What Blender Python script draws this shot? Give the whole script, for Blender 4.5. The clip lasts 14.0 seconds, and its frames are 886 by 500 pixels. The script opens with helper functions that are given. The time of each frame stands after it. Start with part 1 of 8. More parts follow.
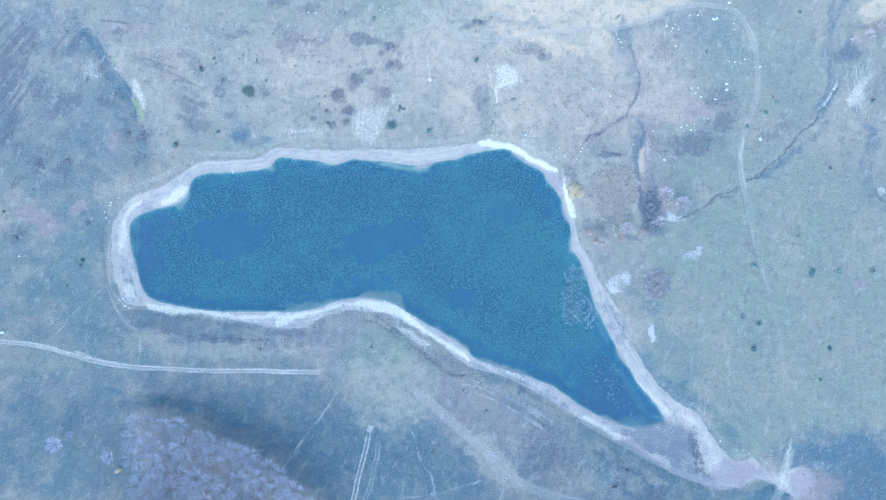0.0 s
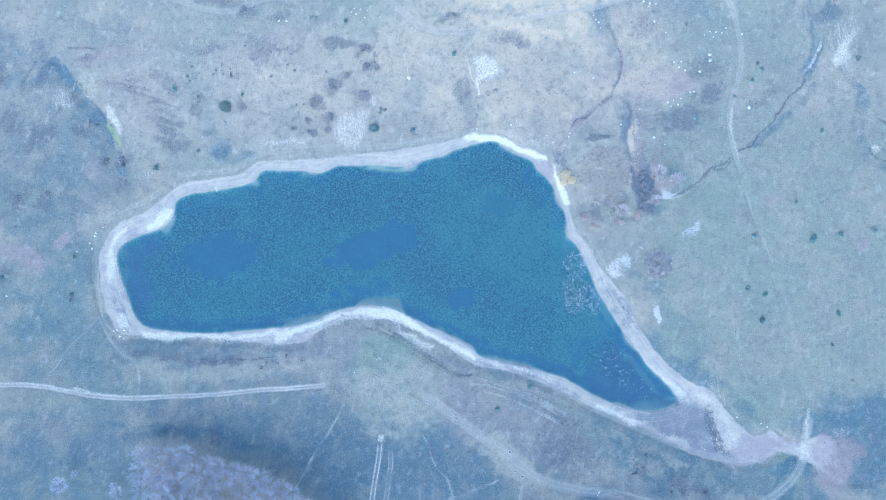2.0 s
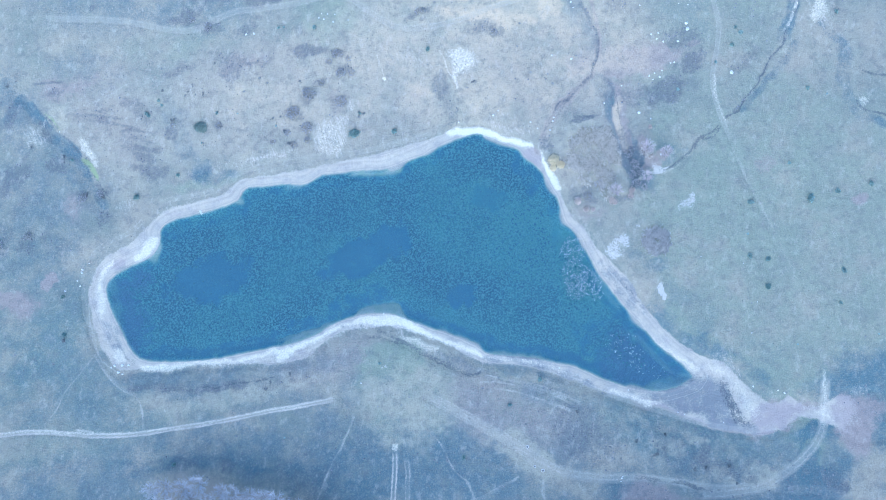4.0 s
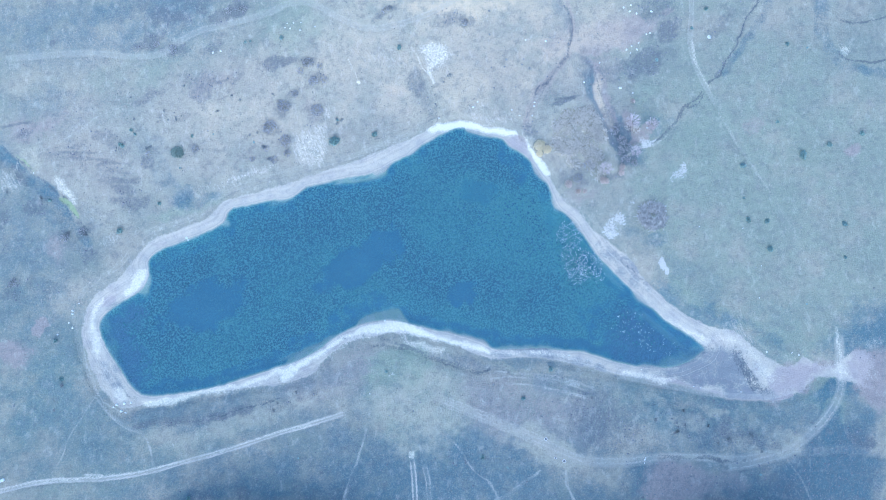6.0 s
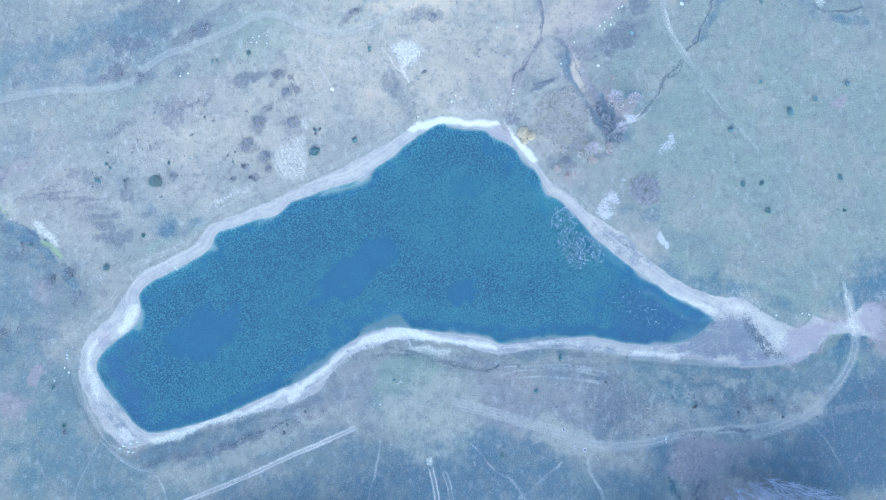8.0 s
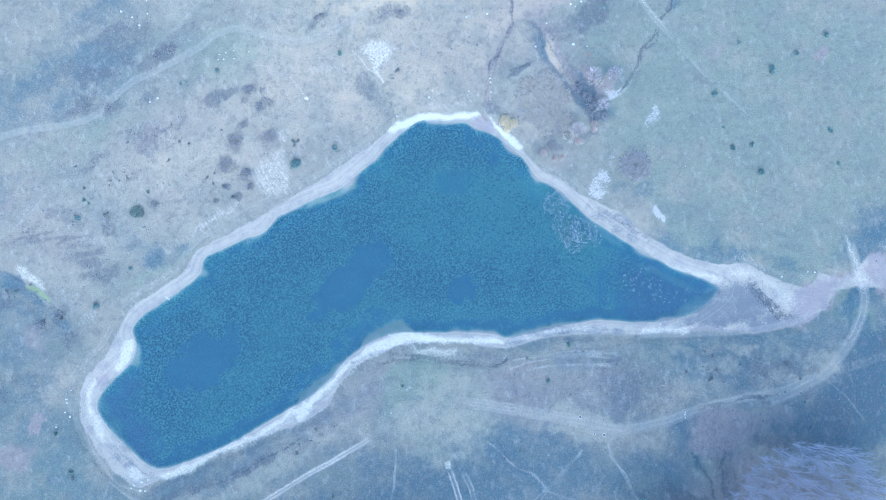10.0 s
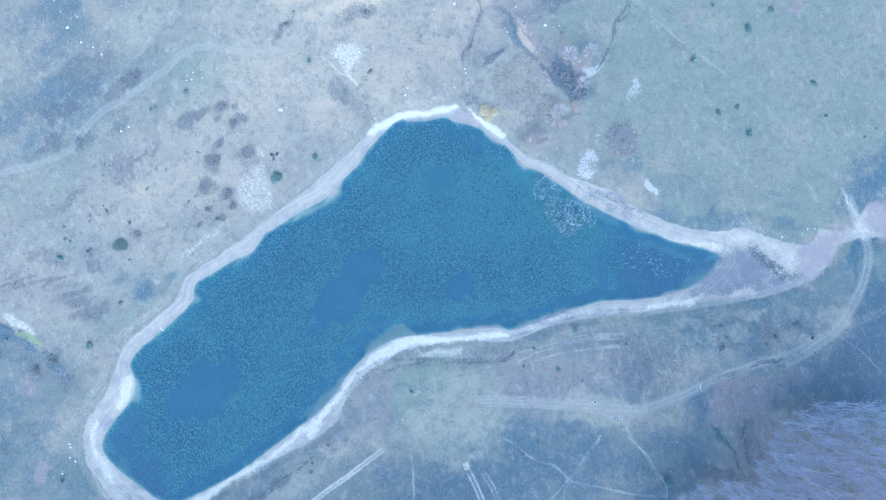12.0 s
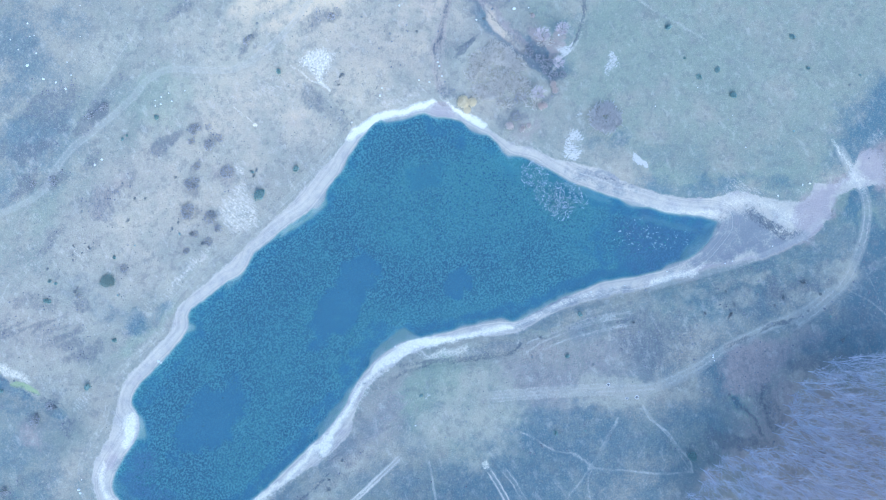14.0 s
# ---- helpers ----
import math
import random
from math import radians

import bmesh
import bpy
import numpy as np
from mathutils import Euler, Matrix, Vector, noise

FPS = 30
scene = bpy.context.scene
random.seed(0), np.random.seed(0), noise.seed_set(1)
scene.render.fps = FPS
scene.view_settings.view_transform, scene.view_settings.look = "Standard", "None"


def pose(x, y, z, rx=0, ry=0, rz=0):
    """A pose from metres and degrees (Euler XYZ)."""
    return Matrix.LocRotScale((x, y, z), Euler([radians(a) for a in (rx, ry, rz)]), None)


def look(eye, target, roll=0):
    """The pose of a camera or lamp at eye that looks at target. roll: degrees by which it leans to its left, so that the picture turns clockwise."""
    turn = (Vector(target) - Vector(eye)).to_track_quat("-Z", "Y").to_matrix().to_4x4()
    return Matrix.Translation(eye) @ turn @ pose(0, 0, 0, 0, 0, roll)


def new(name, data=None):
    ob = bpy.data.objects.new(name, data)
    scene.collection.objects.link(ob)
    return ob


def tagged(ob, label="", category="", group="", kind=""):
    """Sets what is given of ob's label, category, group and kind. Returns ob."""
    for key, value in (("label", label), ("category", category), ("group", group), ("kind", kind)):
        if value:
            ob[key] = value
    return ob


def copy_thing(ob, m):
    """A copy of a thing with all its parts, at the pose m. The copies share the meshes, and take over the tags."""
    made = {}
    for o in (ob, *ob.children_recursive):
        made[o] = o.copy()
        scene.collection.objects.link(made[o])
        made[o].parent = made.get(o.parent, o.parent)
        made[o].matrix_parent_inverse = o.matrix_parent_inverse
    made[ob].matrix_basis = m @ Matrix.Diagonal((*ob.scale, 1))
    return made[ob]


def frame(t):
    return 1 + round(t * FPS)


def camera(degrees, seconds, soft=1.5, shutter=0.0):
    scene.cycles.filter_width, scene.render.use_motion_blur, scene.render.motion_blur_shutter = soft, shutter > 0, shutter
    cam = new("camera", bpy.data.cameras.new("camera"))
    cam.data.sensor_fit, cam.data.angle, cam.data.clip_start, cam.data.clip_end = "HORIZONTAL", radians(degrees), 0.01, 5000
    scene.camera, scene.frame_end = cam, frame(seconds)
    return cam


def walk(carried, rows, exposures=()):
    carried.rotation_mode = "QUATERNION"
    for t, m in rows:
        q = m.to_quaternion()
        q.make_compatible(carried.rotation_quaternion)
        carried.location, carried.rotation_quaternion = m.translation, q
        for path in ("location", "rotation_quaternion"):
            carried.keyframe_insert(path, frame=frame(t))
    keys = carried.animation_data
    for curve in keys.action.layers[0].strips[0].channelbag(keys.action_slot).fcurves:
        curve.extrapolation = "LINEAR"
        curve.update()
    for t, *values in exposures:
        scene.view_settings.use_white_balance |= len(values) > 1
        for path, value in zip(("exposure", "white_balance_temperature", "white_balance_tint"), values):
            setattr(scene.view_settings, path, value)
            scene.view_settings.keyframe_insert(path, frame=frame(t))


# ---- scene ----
cam = camera(64.7, 14.0, 0.85)
PATH = [
    (0, pose(0.01, -0.01, 309.44, 4.33, 0, 0.00)),
    (0.5, pose(-0.02, 0.03, 307.98, 4.33, 0, -1.30)),
    (1, pose(-0.03, 0.08, 306.54, 4.33, 0, -2.60)),
    (1.5, pose(-0.05, 0.15, 305.05, 4.33, 0, -3.93)),
    (2, pose(-0.06, 0.16, 303.54, 4.33, 0, -5.33)),
    (2.5, pose(-0.09, 0.18, 302.03, 4.33, 0, -6.76)),
    (3, pose(-0.15, 0.22, 300.54, 4.33, 0, -8.32)),
    (5.5, pose(-0.47, 0.30, 293.13, 4.33, 0, -16.24)),
    (6, pose(-0.57, 0.36, 291.64, 4.33, 0, -17.91)),
    (6.5, pose(-0.63, 0.42, 290.14, 4.33, 0, -19.55)),
    (7, pose(-0.66, 0.54, 288.64, 4.33, 0, -21.20)),
    (7.5, pose(-0.68, 0.64, 287.14, 4.33, 0, -22.86)),
    (8, pose(-0.73, 0.72, 285.65, 4.33, 0, -24.46)),
    (10.5, pose(-0.98, 0.64, 278.21, 4.33, 0, -32.54)),
    (11, pose(-0.96, 0.59, 276.76, 4.33, 0, -34.12)),
    (11.5, pose(-0.99, 0.49, 275.31, 4.33, 0, -35.71)),
    (12, pose(-1.06, 0.41, 273.85, 4.33, 0, -37.38)),
    (12.5, pose(-1.15, 0.33, 272.40, 4.33, 0, -39.02)),
    (13, pose(-1.18, 0.29, 270.95, 4.33, 0, -40.64)),
    (13.5, pose(-1.21, 0.21, 269.50, 4.33, 0, -42.28)),
    (14, pose(-1.26, 0.13, 268.05, 4.33, 0, -43.96)),
]
walk(cam, PATH, [(0.0, 1.08, 4570, 10.5), (14.0, 1.08, 4570, 10.5)])

# ---- light: an open sky under thin high cloud ----
world = bpy.data.worlds.new("sky")
scene.world = world
world.use_nodes = True
sky = world.node_tree.nodes.new("ShaderNodeTexSky")
sky.sky_type, sky.sun_disc = "NISHITA", False
sky.sun_elevation, sky.sun_rotation = radians(32), radians(200)
sky.air_density, sky.dust_density, sky.ozone_density = 1.0, 1.5, 1.0
backing = world.node_tree.nodes["Background"]
backing.inputs["Strength"].default_value = 0.15
world.node_tree.links.new(sky.outputs["Color"], backing.inputs["Color"])
sun_data = bpy.data.lights.new("sun", "SUN")
sun_data.energy, sun_data.angle, sun_data.color = 0.9, radians(45), (1.0, 0.95, 0.88)
sun = new("sun", sun_data)
sun.matrix_world = look((0, 0, 0), (0.29, 0.80, -0.53))

# ---- materials ----


class Nodes:
    """Short forms for building one material's nodes."""

    def __init__(self, name, rough=0.9, spec=0.2):
        self.mat = bpy.data.materials.new(name)
        self.mat.use_nodes = True
        self.tree = self.mat.node_tree
        self.bsdf = self.tree.nodes["Principled BSDF"]
        self.bsdf.inputs["Roughness"].default_value = rough
        self.bsdf.inputs["Specular IOR Level"].default_value = spec
        self.place = self.tree.nodes.new("ShaderNodeNewGeometry").outputs["Position"]

    def plug(self, value, socket):
        if isinstance(value, bpy.types.NodeSocket):
            self.tree.links.new(value, socket)
        else:
            socket.default_value = (*value, 1) if isinstance(value, tuple) and len(value) == 3 and len(socket.default_value) == 4 else value

    def noise(self, scale, detail=3.0, rough=0.55, where=None):
        n = self.tree.nodes.new("ShaderNodeTexNoise")
        n.inputs["Scale"].default_value, n.inputs["Detail"].default_value, n.inputs["Roughness"].default_value = scale, detail, rough
        self.plug(where or self.place, n.inputs["Vector"])
        return n.outputs["Fac"]

    def stretched(self, sx, sy, turn):
        n = self.tree.nodes.new("ShaderNodeMapping")
        n.vector_type = "TEXTURE"
        n.inputs["Scale"].default_value, n.inputs["Rotation"].default_value = (1 / sx, 1 / sy, 1), (0, 0, radians(turn))
        self.plug(self.place, n.inputs["Vector"])
        return n.outputs["Vector"]

    def cells(self, scale):
        n = self.tree.nodes.new("ShaderNodeTexVoronoi")
        n.inputs["Scale"].default_value = scale
        self.plug(self.place, n.inputs["Vector"])
        return n.outputs["Distance"]

    def math(self, kind, a, b=0.0, c=0.0):
        n = self.tree.nodes.new("ShaderNodeMath")
        n.operation = kind
        for value, socket in zip((a, b, c), n.inputs):
            self.plug(value, socket)
        return n.outputs[0]

    def ramp(self, value, lo, hi, a=0.0, b=1.0):
        n = self.tree.nodes.new("ShaderNodeMapRange")
        n.interpolation_type = "SMOOTHSTEP"
        for v, socket in zip((value, lo, hi, a, b), n.inputs):
            self.plug(v, socket)
        return n.outputs[0]

    def mix(self, fac, a, b, kind="MIX"):
        n = self.tree.nodes.new("ShaderNodeMix")
        n.data_type, n.blend_type = "RGBA", kind
        for v, socket in zip((fac, a, b), (n.inputs[0], n.inputs[6], n.inputs[7])):
            self.plug(v, socket)
        return n.outputs[2]

    def attribute(self, name):
        """The four channels of a colour attribute."""
        n = self.tree.nodes.new("ShaderNodeAttribute")
        n.attribute_name = name
        s = self.tree.nodes.new("ShaderNodeSeparateColor")
        self.tree.links.new(n.outputs["Color"], s.inputs[0])
        return [*s.outputs, n.outputs["Alpha"]]

    def each(self):
        """A number that differs from object to object, and one from piece to piece."""
        info = self.tree.nodes.new("ShaderNodeObjectInfo").outputs["Random"]
        island = self.tree.nodes.new("ShaderNodeNewGeometry").outputs["Random Per Island"]
        return info, island

    def bump(self, height, strength, distance):
        n = self.tree.nodes.new("ShaderNodeBump")
        n.inputs["Strength"].default_value, n.inputs["Distance"].default_value = strength, distance
        self.plug(height, n.inputs["Height"])
        self.plug(n.outputs[0], self.bsdf.inputs["Normal"])

    def colour(self, value):
        self.plug(value, self.bsdf.inputs["Base Color"])
        return self.mat


def varied(name, dark, light, scale, rough=0.9, by_object=0.35, bump=0.0):
    """A plain natural surface: two tones by grain, and a shade of its own for each object and piece."""
    n = Nodes(name, rough)
    one, piece = n.each()
    grain = n.math("MULTIPLY_ADD", n.noise(scale, 4), 0.6, n.math("MULTIPLY", piece, 0.4))
    tone = n.mix(n.ramp(grain, 0.2, 0.8), dark, light)
    if bump:
        n.bump(n.noise(scale * 3), bump, 0.05)
    return n.colour(n.mix(by_object, tone, n.mix(one, dark, light)))


def ground_material():
    n = Nodes("grass_sand_and_soil", 0.95, 0.1)
    sand, slab, white, track = n.attribute("cover_a")
    green, straw, dark, pink = n.attribute("cover_b")
    damp, rut, lime, crack = n.attribute("cover_c")
    strand, warm, bright, murk = n.attribute("cover_e")
    clear, silt, shelf, bed = n.attribute("cover_d")
    broad, mid, fine, grit = n.noise(0.035, 5, 0.6), n.noise(0.22, 5, 0.6), n.noise(1.3, 5, 0.7), n.noise(1.9, 3, 0.7)
    streak = n.noise(0.5, 5, 0.65, n.stretched(0.7, 1.3, 25))
    heath = n.noise(0.6, 5, 0.65, n.stretched(0.75, 1.2, 46))
    chips = n.math("MULTIPLY_ADD", n.noise(0.6, 5, 0.7, n.stretched(2.2, 0.4, 8)), 0.7, n.math("MULTIPLY", grit, 0.3))
    tufts = n.noise(0.75, 3, 0.7, n.stretched(1.0, 1.0, 40))

    def broken(mask, by, amount, lo=0.25, hi=0.75):
        """A mask whose edge is frayed by a noise."""
        return n.ramp(n.math("MULTIPLY_ADD", n.math("SUBTRACT", by, 0.5), 2.0 * amount, mask), lo, hi)

    def within(mask, by, amount, lo, hi):
        """As broken, but nothing where the mask is empty."""
        return n.math("MULTIPLY", broken(mask, by, amount, lo, hi), n.ramp(mask, 0.02, 0.25))

    patchy = n.noise(0.09, 6, 0.62)
    grass = n.mix(n.ramp(broad, 0.35, 0.65), GRASS_GREY, GRASS_TAN)
    grass = n.mix(n.ramp(patchy, 0.42, 0.62, 0.0, 0.8), grass, GRASS_LILAC)
    grass = n.mix(n.math("MULTIPLY", broken(green, patchy, 0.7, 0.05, 0.7), 0.9), grass, GRASS_GREEN)
    # one cover for damp ground and for shade painted on darker slopes
    grass = n.mix(n.math("MULTIPLY", broken(damp, n.math("MULTIPLY_ADD", patchy, 0.6, n.math("MULTIPLY", fine, 0.4)), 1.2, 0.05, 0.85), 0.9), grass, DAMP_SHADE)
    grass = n.mix(n.math("MULTIPLY", broken(pink, fine, 0.7, 0.05, 0.8), 0.85), grass, HEATH)
    grass = n.mix(n.math("MULTIPLY", broken(straw, mid, 0.6, 0.05, 0.75), 0.8), grass, STRAW)
    grass = n.mix(n.math("MULTIPLY", broken(warm, patchy, 0.6, 0.0, 0.9), 0.85), grass, WARM)
    grass = n.mix(n.ramp(streak, 0.5, 0.7, 0.0, 0.25), grass, n.mix(0.5, grass, PALE))
    grass = n.mix(n.math("MULTIPLY", broken(dark, n.math("MULTIPLY_ADD", heath, 0.6, n.math("MULTIPLY", fine, 0.4)), 0.95, 0.15, 1.0), 0.75), grass, SCRUB)
    grass = n.mix(n.ramp(tufts, 0.54, 0.68, 0.0, 0.28), grass, n.mix(0.75, grass, SCRUB))
    grass = n.mix(n.ramp(mid, 0.54, 0.7, 0.0, 0.42), grass, n.mix(0.5, grass, SCRUB))
    grass = n.mix(n.ramp(grit, 0.53, 0.68, 0.0, 0.22), grass, PALE)
    grass = n.mix(n.ramp(grit, 0.47, 0.32, 0.0, 0.3), grass, n.mix(0.6, grass, SCRUB))
    knots, bald = n.noise(0.33, 6, 0.7), n.noise(0.27, 6, 0.72, n.stretched(0.8, 1.25, 70))
    rough = n.math("SUBTRACT", 1.0, n.math("MULTIPLY", n.math("MAXIMUM", green, damp), 0.6))
    grass = n.mix(n.math("MULTIPLY", n.ramp(knots, 0.51, 0.63, 0.0, 0.68), n.math("MULTIPLY_ADD", rough, 0.5, 0.5)), grass, n.mix(0.5, grass, SCRUB))
    grass = n.mix(n.math("MULTIPLY", n.ramp(bald, 0.54, 0.67, 0.0, 0.58), rough), grass, n.mix(0.6, grass, PALE))
    soil = n.mix(n.math("MULTIPLY", broken(track, fine, 0.5, 0.1, 1.0), 0.8), grass, EARTH)
    soil = n.mix(broken(rut, fine, 0.45, 0.15, 0.95), soil, PALE)
    beach = n.mix(n.ramp(mid, 0.3, 0.7), SAND, SAND_GREY)
    beach = n.mix(n.ramp(n.noise(0.35, 5, 0.65, n.stretched(0.7, 1.3, 10)), 0.48, 0.72, 0.0, 0.45), beach, SAND_BROWN)
    beach = n.mix(n.math("MULTIPLY", broken(pink, mid, 1.2, 0.1, 0.9), 0.8), beach, SAND_PINK)
    beach = n.mix(n.math("MULTIPLY", broken(silt, n.math("MULTIPLY_ADD", mid, 0.5, n.math("MULTIPLY", fine, 0.5)), 1.6, 0.1, 0.95), 0.8), beach, SILT)
    beach = n.mix(n.ramp(grit, 0.6, 0.7, 0.0, 0.4), beach, PALE)
    lines = n.tree.nodes.new("ShaderNodeTexNoise")
    lines.noise_dimensions = "1D"
    lines.inputs["Scale"].default_value, lines.inputs["Detail"].default_value = 0.8, 3.0
    n.plug(n.math("MULTIPLY_ADD", mid, 1.6, n.math("MULTIPLY", strand, 42.0)), lines.inputs["W"])
    beach = n.mix(n.math("MULTIPLY", n.ramp(lines.outputs["Fac"], 0.5, 0.62, 0.0, 0.4), n.ramp(strand, 0.35, 0.15)), beach, SAND_BROWN)
    beach = n.mix(n.math("MULTIPLY", n.ramp(lines.outputs["Fac"], 0.45, 0.3, 0.0, 0.4), n.ramp(strand, 0.35, 0.15)), beach, PALE)
    soil = n.mix(broken(sand, n.math("MULTIPLY_ADD", fine, 0.5, n.math("MULTIPLY", mid, 0.5)), 1.3, 0.25, 0.75), soil, beach)
    soil = n.mix(n.math("MULTIPLY", broken(track, fine, 0.3, 0.3, 1.0), n.math("MULTIPLY", sand, 0.6)), soil, PALE)
    soil = n.mix(n.math("MULTIPLY", within(bright, n.math("MULTIPLY_ADD", fine, 0.6, n.math("MULTIPLY", grit, 0.4)), 1.1, 0.1, 1.1), 0.9), soil, BRIGHT_SAND)
    soil = n.mix(n.math("MULTIPLY", within(white, chips, 1.9, 0.3, 1.3), 0.75), soil, PALE)
    soil = n.mix(n.math("MULTIPLY", within(white, fine, 1.2, 0.65, 1.3), 0.8), soil, BRIGHT_SAND)
    soil = n.mix(within(slab, n.math("MULTIPLY_ADD", fine, 0.6, n.math("MULTIPLY", grit, 0.4)), 2.0, 0.3, 0.8), soil, CHALK)
    soil = n.mix(n.math("MULTIPLY", within(lime, fine, 1.0, 0.3, 0.9), 0.85), soil, LIME)
    soil = n.mix(n.math("MULTIPLY", within(crack, fine, 1.0, 0.25, 0.95), 0.7), soil, DARK_EARTH)
    weed = n.mix(n.ramp(n.noise(1.4, 3, 0.6), 0.42, 0.60), WEED_DARK, WEED_LIGHT)
    weed = n.mix(n.ramp(n.noise(0.025, 3, 0.6), 0.4, 0.65, 0.0, 0.7), weed, n.mix(0.6, weed, WEED_GREEN))
    weed = n.mix(n.math("MULTIPLY", broken(clear, mid, 0.8, 0.2, 0.95), 0.86), weed, n.mix(n.ramp(patchy, 0.4, 0.6), BED_SILT, BED_BLUE))
    weed = n.mix(n.math("MULTIPLY", lime, 0.7), weed, WEED_GREEN)
    weed = n.mix(n.math("MULTIPLY", broken(murk, mid, 0.5, 0.05, 0.95), 0.85), weed, n.mix(n.ramp(n.noise(1.5, 3, 0.6), 0.42, 0.6), MURK_DARK, MURK_LIGHT))
    floor_bed = n.mix(bed, n.mix(n.ramp(mid, 0.4, 0.6), SHALLOW, OLIVE), weed)
    soil = n.mix(n.ramp(bed, 0.0, 0.02), soil, floor_bed)
    n.bump(n.math("ADD", n.math("MULTIPLY", fine, 0.7), n.math("MULTIPLY", grit, 0.3)), 0.7, 0.5)
    return n.colour(soil)


GRASS_GREY, GRASS_TAN, GRASS_LILAC, GRASS_GREEN = (0.285, 0.30, 0.22), (0.43, 0.38, 0.262), (0.355, 0.335, 0.245), (0.31, 0.345, 0.228)
DAMP_SHADE, HEATH, STRAW, SCRUB = (0.10, 0.175, 0.188), (0.42, 0.335, 0.265), (0.50, 0.45, 0.30), (0.165, 0.175, 0.165)
BED_BLUE = (0.165, 0.325, 0.335)
MURK_DARK, MURK_LIGHT = (0.20, 0.175, 0.22), (0.38, 0.335, 0.39)
SHALLOW = (0.47, 0.48, 0.36)
OLIVE = (0.40, 0.45, 0.31)
BRIGHT_SAND = (0.91, 0.83, 0.575)
WARM = (0.70, 0.56, 0.34)
PALE, EARTH, CHALK, LIME, DARK_EARTH = (0.66, 0.59, 0.44), (0.49, 0.45, 0.335), (0.62, 0.58, 0.46), (0.34, 0.40, 0.19), (0.12, 0.135, 0.135)
SAND, SAND_GREY, SAND_BROWN, SAND_PINK, SILT = (0.63, 0.555, 0.39), (0.52, 0.465, 0.35), (0.39, 0.34, 0.28), (0.46, 0.38, 0.32), (0.235, 0.25, 0.235)
WEED_DARK, WEED_LIGHT, WEED_GREEN, BED_SILT = (0.07, 0.155, 0.135), (0.52, 0.67, 0.46), (0.54, 0.74, 0.38), (0.135, 0.28, 0.29)


def water_material():
    """Clear water over the bed: it takes the red out with depth, is a little cloudy, and mirrors the sky."""
    n = Nodes("lake_water")
    depth = n.attribute("depth")[0]
    nodes, links = n.tree.nodes, n.tree.links
    clear, cloud, gloss = (nodes.new("ShaderNodeBsdf" + kind) for kind in ("Transparent", "Diffuse", "Glossy"))
    n.plug(n.mix(n.math("POWER", depth, 0.6), (1, 1, 1), (0.52, 0.80, 0.92)), clear.inputs["Color"])
    n.plug((0.135, 0.23, 0.26), cloud.inputs["Color"])
    gloss.inputs["Roughness"].default_value = 0.08
    body, face = nodes.new("ShaderNodeMixShader"), nodes.new("ShaderNodeMixShader")
    n.plug(n.math("MULTIPLY", n.math("POWER", depth, 0.6), 0.5), body.inputs[0])
    links.new(clear.outputs[0], body.inputs[1])
    links.new(cloud.outputs[0], body.inputs[2])
    edge = nodes.new("ShaderNodeLayerWeight")
    edge.inputs["Blend"].default_value = 0.5
    n.plug(n.math("MULTIPLY_ADD", n.math("POWER", edge.outputs["Facing"], 5.0), 0.9, 0.025), face.inputs[0])
    links.new(body.outputs[0], face.inputs[1])
    links.new(gloss.outputs[0], face.inputs[2])
    links.new(face.outputs[0], nodes["Material Output"].inputs["Surface"])
    return n.mat


BARK = varied("grey_bark", (0.34, 0.325, 0.32), (0.54, 0.51, 0.50), 3.0)
PALE_BARK = varied("pale_smooth_bark", (0.58, 0.575, 0.61), (0.76, 0.755, 0.79), 2.0)
TWIG = varied("bare_twigs", (0.54, 0.535, 0.53), (0.70, 0.69, 0.685), 0.8)
BROWN_TWIG = varied("brown_twigs", (0.38, 0.365, 0.335), (0.56, 0.535, 0.49), 0.9)
BRAMBLE = varied("dead_bramble", (0.45, 0.43, 0.37), (0.67, 0.63, 0.54), 0.5)
SLIM_TWIG = varied("slender_twigs", (0.50, 0.50, 0.52), (0.62, 0.615, 0.64), 0.8)
LONE_TWIG = varied("silvery_twigs", (0.62, 0.605, 0.60), (0.82, 0.80, 0.79), 0.8)
PINK_TWIG = varied("pinkish_twigs", (0.58, 0.50, 0.46), (0.76, 0.67, 0.62), 0.8)
PALE_TWIG = varied("bleached_twigs", (0.64, 0.59, 0.48), (0.82, 0.76, 0.62), 0.8)
LEAF = varied("dark_green_leaves", (0.25, 0.35, 0.29), (0.36, 0.46, 0.38), 1.2)
DULL_LEAF = varied("dull_leaves", (0.26, 0.27, 0.24), (0.38, 0.38, 0.335), 1.2)
GREY_LEAF = varied("grey_green_leaves", (0.25, 0.31, 0.24), (0.36, 0.42, 0.33), 1.2)
YELLOW_LEAF = varied("yellow_leaves", (0.80, 0.68, 0.40), (0.90, 0.80, 0.54), 1.5)
RUST_LEAF = varied("rusty_leaves", (0.60, 0.50, 0.39), (0.78, 0.67, 0.54), 1.5)
LIMESTONE = varied("white_limestone", (0.50, 0.50, 0.42), (0.78, 0.78, 0.68), 2.5, 0.85, 0.3, 0.5)
SOOT = varied("charred_ground", (0.10, 0.10, 0.10), (0.22, 0.21, 0.20), 4.0)
REED = varied("dry_reed", (0.66, 0.635, 0.55), (0.86, 0.83, 0.74), 2.0)
SCRUB_LEAF = varied("heath_scrub", (0.19, 0.195, 0.19), (0.30, 0.29, 0.275), 0.6, 0.95, 0.0)
TUSSOCK = varied("dry_tussock", (0.20, 0.215, 0.175), (0.31, 0.305, 0.24), 0.6, 0.95, 0.0)
